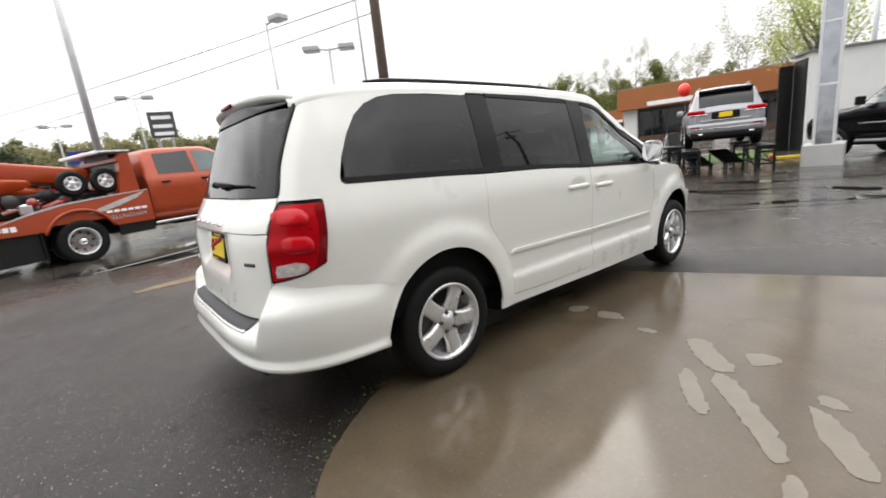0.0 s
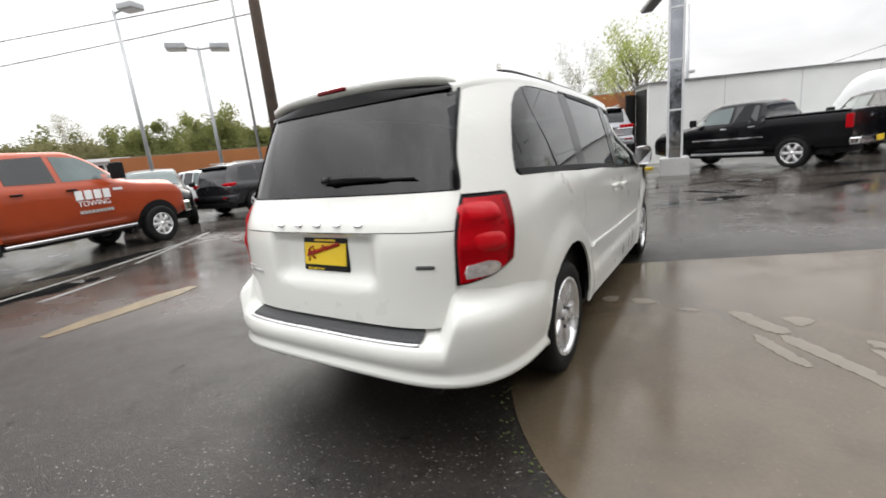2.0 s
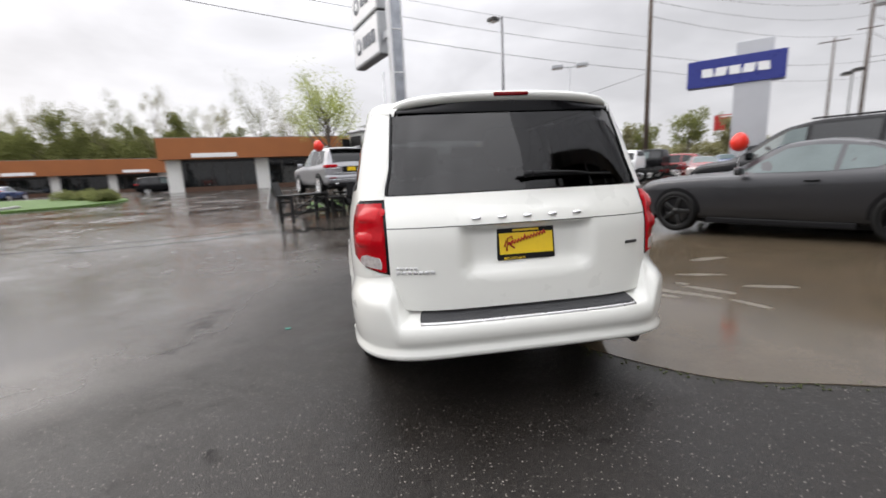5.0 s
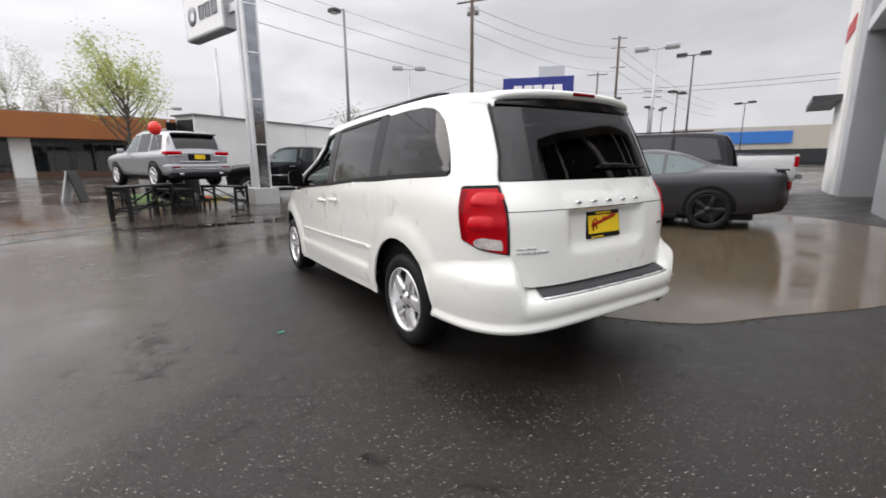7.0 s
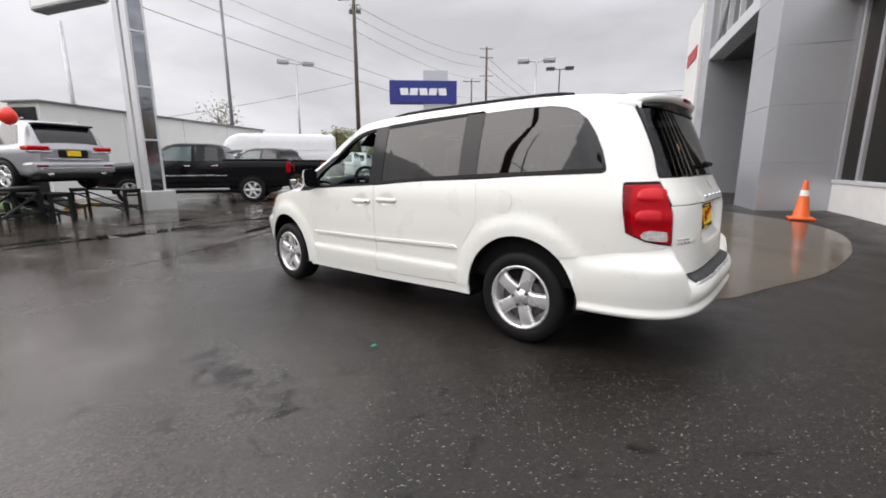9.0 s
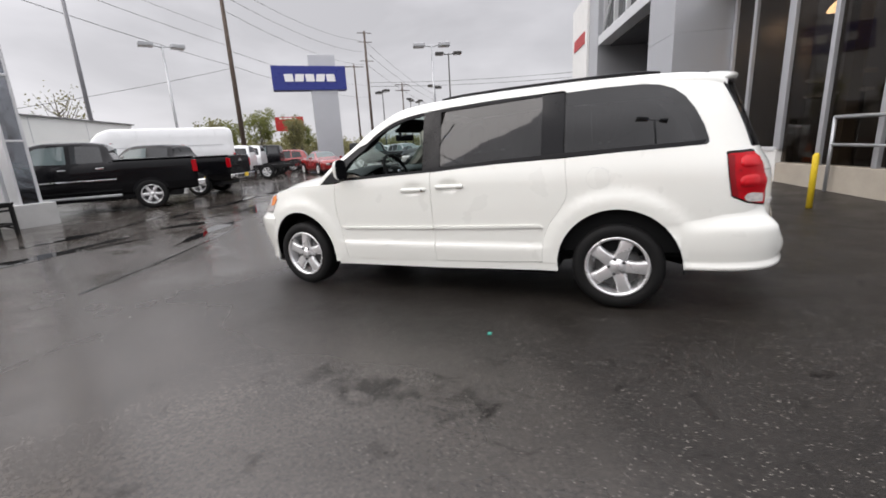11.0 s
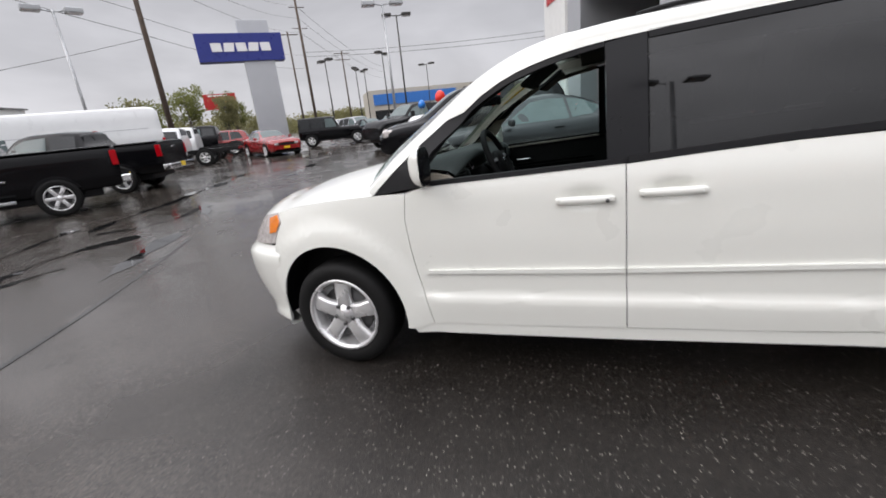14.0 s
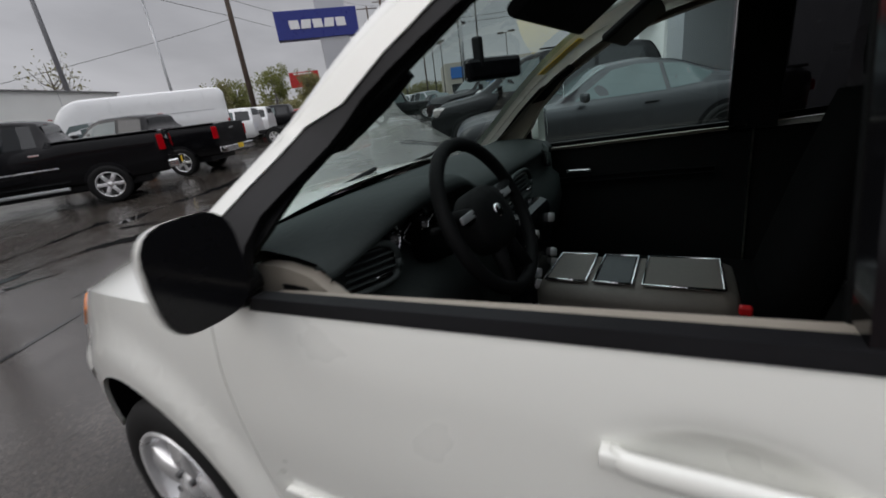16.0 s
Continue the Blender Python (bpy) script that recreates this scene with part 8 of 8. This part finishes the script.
bm = bmesh.new()
tube(bm, [(-0.6, 0, 0.62), (2.4, 0, 0.9)], 0.035, 8)
tube(bm, [(0.0, 0, 0.08), (1.6, 0, 0.82)], 0.03, 8)
part("arm", bm, LINE_WHITE, gate_)
fb_ = thing("a_board", pose(-5.1, 17.8, ground_z(-5.1, 17.8), 0, 0, 75), "white folding A-board sign standing on the lot", "sign")
for s in (1, -1):
    boxed("leaf", (-0.35, 0.35, -0.02, 0.02, 0.0, 1.15), SIGN_WHITE if s > 0 else BLACK_STEEL, fb_, bevel=0.01, m=pose(0, s * 0.28, 0, s * 14, 0, 0))
dk = thing("sign_tower", pose(-40.5, 4.9, 0.2, 0, 0, 80), "dark roadside sign tower with pale marks", "sign")
for x in (-0.5, 0.5):
    boxed("post", (x - 0.1, x + 0.1, -0.1, 0.1, 0, 4.95), GALV, dk)
boxed("board", (-0.95, 0.95, -0.2, 0.2, 4.9, 7.0), SIGN_DARK, dk, bevel=0.03)
for z in (5.1, 5.7, 6.4):
    boxed("pale_mark", (-0.7, 0.7, -0.24, -0.2, z, z + 0.28), SIGN_WHITE, dk)
bs = thing("small_blue_sign", pose(-33, -0.9, 1.0, 0, 0, 85), "blue and white banner sign", "sign")
boxed("banner", (-0.75, 0.75, -0.05, 0.05, 2.1, 2.9), BLUE_SIGN, bs)
boxed("pale_mark", (-0.5, 0.4, -0.08, -0.05, 2.35, 2.65), SIGN_WHITE, bs)
boxed("post", (-0.05, 0.05, -0.04, 0.04, -1.0, 2.1), GALV, bs)

# ---------------------------------------------------------------- cone, bollard, rail, balloons
cone = thing("traffic_cone", pose(7.25, -1.36, ground_z(7.25, -1.36), 0, 0, 10), "orange traffic cone with white band by the building", "traffic cone")
boxed("base", (-0.2, 0.2, -0.2, 0.2, 0.0, 0.045), ORANGE_CONE, cone, bevel=0.015)
bm = bmesh.new()
lathe(bm, [(0.15, 0.04), (0.135, 0.06), (0.035, 0.72), (0.03, 0.74), (0.0, 0.74)], 20, axis="z")
body_ = part("cone_body", bm, ORANGE_CONE, cone)
bm = bmesh.new()
lathe(bm, [(0.0785, 0.45), (0.062, 0.56)], 20, axis="z")
part("reflective_band", bm, SIGN_WHITE, body_)
bo = thing("bollard", pose(3.95, -2.38, ground_z(3.95, -2.38)), "yellow painted steel bollard beside the showroom", "bollard")
bm = bmesh.new()
tube(bm, [(0, 0, 0), (0, 0, 0.78), (0, 0, 0.82)], [0.042, 0.042, 0.022], 14)
part("post", bm, YELLOW_POST, bo)
hr = thing("handrail", pose(5.9, -2.6, ground_z(5.9, -2.6), 0, 0, 20), "grey steel handrail in front of the showroom windows", "rail")
bm = bmesh.new()
tube(bm, [(-3.2, -0.15, 0.0), (-3.2, -0.15, 1.2), (-0.6, -0.15, 1.25)], 0.03, 8)
tube(bm, [(-3.2, -0.15, 0.75), (-0.6, -0.15, 0.8)], 0.025, 8)
tube(bm, [(-0.6, -0.15, 0.0), (-0.6, -0.15, 1.25)], 0.03, 8)
part("rail", bm, GALV, hr)


def balloon(x, y, z, mt, label, r=0.15, drop=0.5):
    b = thing("balloon", pose(x, y, z), label, "balloon", "balloons on cars")
    bm = bmesh.new()
    lathe(bm, [(max(0.002, r * math.sin(a) * (1 - 0.12 * math.cos(a) * -1)), -r * 1.15 * math.cos(a)) for a in span(0, math.pi, 14)], 18, axis="z")
    part("skin", bm, mt, b)
    bm = bmesh.new()
    tube(bm, [(0, 0, -r * 1.15), (0.03, 0.02, -r * 1.15 - drop)], 0.003, 5)
    part("string", bm, SIGN_WHITE, b)


balloon(-2.34, 11.7, 2.30, BALLOON_RED, "red balloon tied to the raised silver car", 0.16)
balloon(5.33, 3.36, 1.56, BALLOON_RED, "red balloon tied to the mirror of the charcoal car", 0.135)
balloon(12.5, 6.75, 1.96, BALLOON_RED, "red balloon tied to a parked car", 0.19, 1.1)
balloon(12.0, 7.3, 1.76, BALLOON_BLUE, "blue balloon tied to a parked car", 0.13, 0.95)

# ---------------------------------------------------------------- ground marks
def streak(line, widths):
    """An uneven strip outline along a centre line."""
    left, right = [], []
    for i, (x, y) in enumerate(line):
        a, b = line[max(0, i - 1)], line[min(len(line) - 1, i + 1)]
        d = Vector((b[0] - a[0], b[1] - a[1])).normalized()
        n = Vector((-d.y, d.x))
        w = widths[i]
        left.append((x + n.x * w * random.uniform(0.7, 1.2), y + n.y * w * random.uniform(0.7, 1.2)))
        right.append((x - n.x * w * random.uniform(0.7, 1.2), y - n.y * w * random.uniform(0.7, 1.2)))
    return left + right[::-1]


random.seed(11)
marks = (
    [(1.70, 1.28), (1.80, 1.31), (1.92, 1.16), (2.03, 1.02), (1.96, 0.95), (1.86, 1.02), (1.76, 1.14)],
    [(1.83, 0.88), (1.88, 0.85), (2.00, 0.66), (2.07, 0.52), (2.03, 0.49), (1.95, 0.56), (1.84, 0.76)],
    [(1.97, 0.93), (2.06, 0.90), (2.18, 0.74), (2.30, 0.58), (2.39, 0.40), (2.35, 0.34), (2.24, 0.48), (2.10, 0.66), (1.99, 0.80)],
    [(2.02, 1.26), (2.10, 1.32), (2.18, 1.28), (2.14, 1.18), (2.08, 1.14)],
    [(2.38, 0.99), (2.44, 1.00), (2.50, 0.93), (2.42, 0.90)],
    [(2.37, 0.84), (2.46, 0.82), (2.57, 0.64), (2.63, 0.47), (2.56, 0.44), (2.45, 0.62)],
    [(1.02, 1.40), (1.14, 1.44), (1.22, 1.36), (1.12, 1.30), (1.04, 1.31)],
    [(0.79, 1.38), (0.89, 1.44), (0.91, 1.34), (0.86, 1.27), (0.80, 1.30)],
    [(1.38, 1.27), (1.48, 1.29), (1.50, 1.24), (1.40, 1.22)],
    [(2.40, 0.28), (2.47, 0.24), (2.54, 0.0), (2.46, 0.0)],
    [(2.9, 0.62), (3.0, 0.66), (3.3, 0.5), (3.26, 0.42)],
    [(3.4, 2.0), (3.7, 2.05), (3.9, 1.92), (3.5, 1.9)],
    [(2.65, 1.35), (2.95, 1.28), (3.15, 1.12), (2.85, 1.20)],
)
for p in marks:
    tagged(flat_shape("pale_mark", [(x + random.uniform(-0.009, 0.009), y + random.uniform(-0.009, 0.009)) for x, y in rounded(p, 7)], DRY_MARK, 0.0085, step=0.3, thick=0.0015), "pale bleached mark on wet concrete", "stain", "pale marks on the concrete", kind="structure")
tagged(flat_shape("yellow_line", streak([(-3.65, -1.25), (-3.75, -0.8), (-3.85, -0.4), (-3.95, 0.0), (-4.05, 0.35)], [0.06, 0.15, 0.17, 0.16, 0.07]), LINE_YELLOW, 0.005, step=0.3), "worn yellow parking line on wet asphalt", "road marking", kind="structure")
for a, b in (((-5.5, -0.8), (-6.15, 0.25)), ((-7.0, 0.9), (-9.1, 3.4)), ((-5.9, -1.6), (-8.6, 2.9))):
    tagged(flat_shape("white_line", streak([a, ((a[0] + b[0]) / 2, (a[1] + b[1]) / 2), b], [0.045, 0.05, 0.04]), LINE_FAINT, 0.005, step=0.4), "worn white parking line on wet asphalt", "road marking", kind="structure")
# standing water along the drainage line and in hollows
pools = (
    [(2.0, 10.0), (3.4, 10.7), (5.1, 11.2), (7.2, 12.2), (9.3, 13.2)],
    [(4.0, 10.7), (5.3, 11.4), (7.6, 12.6)],
    [(1.9, 9.8), (2.4, 9.25), (3.2, 9.15), (4.2, 9.6)],
    [(0.2, 7.2), (1.0, 7.55), (1.8, 7.9), (2.6, 8.3)],
    [(-1.6, 8.3), (-0.05, 8.7), (0.6, 8.9), (1.2, 8.9), (1.9, 8.6)],
    [(3.0, 8.35), (3.5, 8.9), (4.0, 9.4)],
    [(8.2, 10.5), (9.6, 11.1), (11.5, 11.7)],
    [(8.4, 9.8), (9.3, 8.75)],
    [(-3.0, 8.2), (-1.5, 8.5), (0.5, 8.2)],
    [(-1.0, 9.6), (0.5, 9.9), (2.2, 10.6)],
    [(-7.5, 7.2), (-5.5, 7.9), (-3.6, 8.6), (-2.0, 8.8)],
    [(-12.0, 4.6), (-10.4, 5.4), (-8.8, 6.4)],
    [(-4.2, 8.6), (-3.4, 8.9), (-2.6, 8.7)],
)
# wide shallow water along the tow truck
for pool in ([(-6.3, -2.2), (-5.9, -1.6), (-6.0, -0.6), (-6.4, 0.2), (-6.6, -0.6), (-6.5, -1.4)], [(-7.6, -0.4), (-7.3, 0.2), (-7.7, 1.3), (-8.1, 2.2), (-8.2, 1.3), (-7.9, 0.2)]):
    edge = [(x + random.uniform(-0.10, 0.10), y + random.uniform(-0.10, 0.10)) for x, y in rounded(pool, 7)]
    tagged(flat_shape("puddle", edge, WATER, 0.004, step=0.6, thick=0.002), "wide shallow puddle beside the tow truck", "puddle", "puddles", kind="structure")
for line in pools:
    dense, wd = [], []
    p1, p2 = random.uniform(0, 6.28), random.uniform(0, 6.28)
    for i in range(len(line) - 1):
        for t in span(0, 0.9, 9):
            x = line[i][0] + (line[i + 1][0] - line[i][0]) * t
            y = line[i][1] + (line[i + 1][1] - line[i][1]) * t
            along = x * 0.9 + y * 0.5
            dense.append((x, y + 0.07 * math.sin(along * 1.7 + p1) + random.uniform(-0.012, 0.012)))
            wd.append(max(0.012, 0.085 + 0.075 * math.sin(along * 2.3 + p2) + 0.05 * math.sin(along * 5.1 + p1) + random.uniform(-0.02, 0.02)))
    dense.append(line[-1])
    wd = [0.008] + wd[1:] + [0.008]
    tagged(flat_shape("puddle", streak(dense, wd), WATER, 0.005, step=0.5), "dark puddle of standing rainwater", "puddle", "puddles", kind="structure")
for line in ([(-1.9, 5.6), (-0.6, 6.2), (0.7, 6.9), (1.9, 7.6)], [(-10.8, 6.0), (-8.6, 7.2), (-6.4, 8.4), (-4.4, 9.3), (-2.6, 9.9)]):
    tagged(flat_shape("tar_seam", streak(line, [0.02 + 0.02 * random.random() for _ in line]), TAR, 0.0045, step=0.4), "dark tar seam in the asphalt", "road marking", kind="structure")
# green scrap and moss along the concrete edge
tagged(flat_shape("paper_scrap", [(-1.63, 0.79), (-1.58, 0.80), (-1.58, 0.77), (-1.62, 0.765)], material("teal_paper", (0.03, 0.22, 0.17), 0.6), 0.006, step=0.2), "small teal scrap on wet asphalt", "litter")
MOSS = material("green_moss", (0.06, 0.075, 0.02), 0.9, vary=0.4, bump=0.5)
bm = bmesh.new()
for i in range(len(pad_line)):
    x, y = pad_line[i]
    if y < -0.3 and x < 2.0:
        for _ in range(7):
            px, py, r = x + random.uniform(-0.10, 0.06), y + random.uniform(-0.06, 0.03), random.uniform(0.003, 0.009)
            c = Vector((px, py, ground_z(px, py) + 0.004))
            bmesh.ops.create_icosphere(bm, subdivisions=1, radius=r, matrix=Matrix.Translation(c) @ Matrix.Diagonal((1.4, 1, 0.5, 1)))
tagged(part("moss", bm, MOSS), "green moss along the edge of the concrete", "moss", kind="stuff")
# verge beyond the lot
verge = rounded([(-32, 17), (-22.4, 22.4), (-19.6, 24.4), (-17.6, 28.0), (-18.5, 32), (-24, 36), (-40, 36), (-48, 26)], 5)
tagged(flat_shape("grass_verge", verge, GRASS, 0.12, step=3.0, thick=0.14), "strip of bright spring grass beside the far road", "grass", kind="structure")

# ---------------------------------------------------------------- trees
# low grassed bank at the warehouse's end
bm = bmesh.new()
rows = []
for i in range(33):
    x = -3.6 + 1.9 * i / 32
    e = smooth01(0, 4, i) * (1 - smooth01(29, 32, i))
    rows.append([Vector((x + random.uniform(-0.04, 0.04), 15.6 + 2.6 * k / 9 + 0.10 * (x + 4), ground_z(x, 16.5) - 0.03 + (0.22 + random.uniform(-0.05, 0.05)) * e * math.sin(math.pi * min(1.0, k / 11 + 0.02)) ** 0.7)) for k in range(10)])
loft(bm, rows)
tagged(part("grass_bank", bm, GRASS), "low bank of bright spring grass by the warehouse", "grass", kind="structure")


def leaf_cloud(centres, radii, count, size, seed):
    """Many small leaf cards scattered in lumpy clumps; returns vertices and faces."""
    rng = np.random.default_rng(seed)
    centres, radii = np.array(centres, float), np.array(radii, float)
    pick = rng.integers(0, len(centres), count)
    d = rng.normal(size=(count, 3))
    d /= np.linalg.norm(d, axis=1)[:, None]
    rad = rng.random(count) ** 0.45
    pos = centres[pick] + d * (radii[pick] * rad[:, None])
    a, b = rng.normal(size=(count, 3)), rng.normal(size=(count, 3))
    a /= np.linalg.norm(a, axis=1)[:, None]
    b -= a * np.sum(a * b, axis=1)[:, None]
    b /= np.linalg.norm(b, axis=1)[:, None]
    s = size * rng.uniform(0.5, 1.2, count)[:, None]
    v = np.stack([pos - a * s, pos + b * s * 0.55, pos + a * s, pos - b * s * 0.55], 1).reshape(-1, 3)
    f = np.arange(count * 4).reshape(-1, 4)
    return v, f


def leaf_mesh(name, v, f, mat, parent):
    me = bpy.data.meshes.new(name)
    me.from_pydata(v.tolist(), [], f.tolist())
    me.materials.append(mat)
    ob = new(name, me)
    ob.parent = parent
    return ob


def tree(x, y, h, spread, mat, label, seed, leaves=2600, size=0.16, trunk=0.16, base=None, conifer=False, upright=0.6, limbs=22, taper=0.5):
    rng = random.Random(seed)
    t = thing("tree", pose(x, y, ground_z(x, y) if base is None else base, 0, 0, rng.uniform(0, 360)), label, "tree")
    bm = bmesh.new()
    tube(bm, [(0, 0, -0.2), (0.05, 0.02, h * 0.4), (0.0, 0.08, h * 0.94)], [trunk, trunk * 0.7, trunk * 0.12], 8)
    cs, rs = [], []
    if conifer:
        for k in range(16):
            z = h * (0.12 + 0.84 * k / 15)
            r = spread * (1 - k / 15.5) * 0.9
            for q in range(4):
                a = rng.uniform(0, 6.28)
                cs.append((math.cos(a) * r * 0.5, math.sin(a) * r * 0.5, z))
                rs.append((r * 0.55 + 0.1, r * 0.55 + 0.1, h * 0.05))
    else:
        for k in range(limbs):
            a, z0 = rng.uniform(0, 6.28), h * rng.uniform(0.22, 0.75)
            ln = spread * rng.uniform(0.5, 1.0) * (0.6 + taper - taper * z0 / h)
            e = Vector((math.cos(a) * ln, math.sin(a) * ln, z0 + ln * upright + h * 0.12))
            m_ = Vector((math.cos(a) * ln * 0.45, math.sin(a) * ln * 0.45, z0 + ln * upright * 0.5))
            tube(bm, [(0, 0, z0), m_, e], [trunk * 0.32, trunk * 0.2, trunk * 0.06], 5, cap=False)
            for q in range(3):
                p = m_.lerp(e, rng.uniform(0.3, 1.05))
                cs.append(tuple(p + Vector((rng.uniform(-1, 1), rng.uniform(-1, 1), rng.uniform(-0.6, 0.9))) * spread * 0.18))
                r = spread * rng.uniform(0.16, 0.40)
                rs.append((r, r, r * 1.3))
    part("trunk", bm, BARK, t)
    v, f = leaf_cloud(cs, rs, leaves, size, seed)
    leaf_mesh("crown", v, f, mat, t)
    return t


tree(-4.2, 38.5, 8.8, 2.8, LEAF_SPRING, "young tree with yellow-green spring leaves", 3, leaves=9000, size=0.085, upright=0.9, limbs=44, taper=1.05)
tree(-24.4, 27.0, 4.6, 1.5, LEAF_DARK, "dark green conifer on the verge", 7, leaves=3000, size=0.16, conifer=True)
tree(-26.5, 25.6, 4.0, 1.4, LEAF_DARK, "dark green conifer on the verge", 8, leaves=2600, size=0.16, conifer=True)
tree(-38, 43, 6.0, 1.8, LEAF_DARK, "dark green conifer near the shops", 9, leaves=2600, size=0.18, conifer=True)
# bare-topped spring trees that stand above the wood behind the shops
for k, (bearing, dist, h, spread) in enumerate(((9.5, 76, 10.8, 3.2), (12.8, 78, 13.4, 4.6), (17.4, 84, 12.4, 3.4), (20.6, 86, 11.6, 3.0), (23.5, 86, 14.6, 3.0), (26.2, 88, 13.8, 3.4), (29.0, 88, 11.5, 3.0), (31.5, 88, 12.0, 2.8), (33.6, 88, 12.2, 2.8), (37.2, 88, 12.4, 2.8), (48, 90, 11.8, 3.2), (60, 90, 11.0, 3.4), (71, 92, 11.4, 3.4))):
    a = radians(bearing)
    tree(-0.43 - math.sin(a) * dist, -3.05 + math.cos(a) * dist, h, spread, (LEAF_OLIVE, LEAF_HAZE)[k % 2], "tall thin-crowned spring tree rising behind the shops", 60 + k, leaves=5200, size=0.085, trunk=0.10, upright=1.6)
tree(-52, 30, 8.5, 4.0, LEAF_HAZE, "broad yellow-green tree behind the low shops", 10, leaves=4200, size=0.22)
tree(30, 46, 4.4, 2.0, LEAF_OLIVE, "thin spring tree beyond the far row of cars", 12, leaves=1300, size=0.16, upright=1.0)
tree(33.5, 47.5, 4.5, 2.2, LEAF_HAZE, "yellow-green spring tree beyond the far row of cars", 13, leaves=2000, size=0.18, upright=1.0)
tree(14.5, 42, 7.0, 2.6, LEAF_OLIVE, "thin bare spring tree behind the warehouse", 14, leaves=350, size=0.13)
tree(52, 62, 8.4, 3.0, LEAF_HAZE, "spring tree along the far street", 15, leaves=2600, size=0.22)
tree(60, 62, 7.6, 2.8, LEAF_OLIVE, "spring tree along the far street", 16, leaves=2400, size=0.22)
tree(66, 66, 7.2, 2.8, LEAF_HAZE, "spring tree along the far street", 17, leaves=2200, size=0.22)
# shrubs on the verge
for k, (x, y, r) in enumerate(((-19.6, 31.0, 0.8), (-21.0, 32.2, 0.9), (-23, 33.4, 1.0), (-18.6, 29.6, 0.6))):
    sh = thing("shrub", pose(x, y, ground_z(x, y) + 0.1), "low rounded green shrub on the verge", "shrub", "verge shrubs")
    rng = random.Random(k)
    cs = [(rng.uniform(-r, r), rng.uniform(-r, r), rng.uniform(0.1, 0.5)) for _ in range(12)]
    v, f = leaf_cloud(cs, [(0.45, 0.45, 0.4)] * 12, 1500, 0.09, 40 + k)
    leaf_mesh("leaves", v, f, LEAF_MID, sh)


def far_wood(name, a0, a1, dist, h, count, mat, seed, size, label, depth=18, even=0.0):
    """A distant belt of trees along an arc round the lot; a0 and a1 are bearings in degrees from +y towards -x."""
    rng = random.Random(seed)
    cs, rs = [], []
    n = int(abs(a1 - a0) * dist * 0.0175 / 0.8)
    for k in range(n):
        a = radians(a0 + (a1 - a0) * (k + rng.random()) / n)
        d = dist + rng.uniform(0, depth)
        hh = h * (even + (1 - even) * rng.choice((0.78, 0.84, 0.9, 0.95, 1.0, 1.12)) * rng.uniform(0.92, 1.06))
        x, y = -math.sin(a) * d, math.cos(a) * d
        for q in range(9):
            z = hh * (0.08 + 0.86 * rng.random())
            r = (0.9 + 2.3 * (1 - z / hh)) * rng.uniform(0.7, 1.3)
            cs.append((x + rng.uniform(-1.5, 1.5), y + rng.uniform(-1.5, 1.5), z))
            rs.append((r, r, r * 1.1))
    v, f = leaf_cloud(cs, rs, count, size, seed)
    ob = leaf_mesh(name, v, f, mat, None)
    tagged(ob, label, "trees", kind="stuff")


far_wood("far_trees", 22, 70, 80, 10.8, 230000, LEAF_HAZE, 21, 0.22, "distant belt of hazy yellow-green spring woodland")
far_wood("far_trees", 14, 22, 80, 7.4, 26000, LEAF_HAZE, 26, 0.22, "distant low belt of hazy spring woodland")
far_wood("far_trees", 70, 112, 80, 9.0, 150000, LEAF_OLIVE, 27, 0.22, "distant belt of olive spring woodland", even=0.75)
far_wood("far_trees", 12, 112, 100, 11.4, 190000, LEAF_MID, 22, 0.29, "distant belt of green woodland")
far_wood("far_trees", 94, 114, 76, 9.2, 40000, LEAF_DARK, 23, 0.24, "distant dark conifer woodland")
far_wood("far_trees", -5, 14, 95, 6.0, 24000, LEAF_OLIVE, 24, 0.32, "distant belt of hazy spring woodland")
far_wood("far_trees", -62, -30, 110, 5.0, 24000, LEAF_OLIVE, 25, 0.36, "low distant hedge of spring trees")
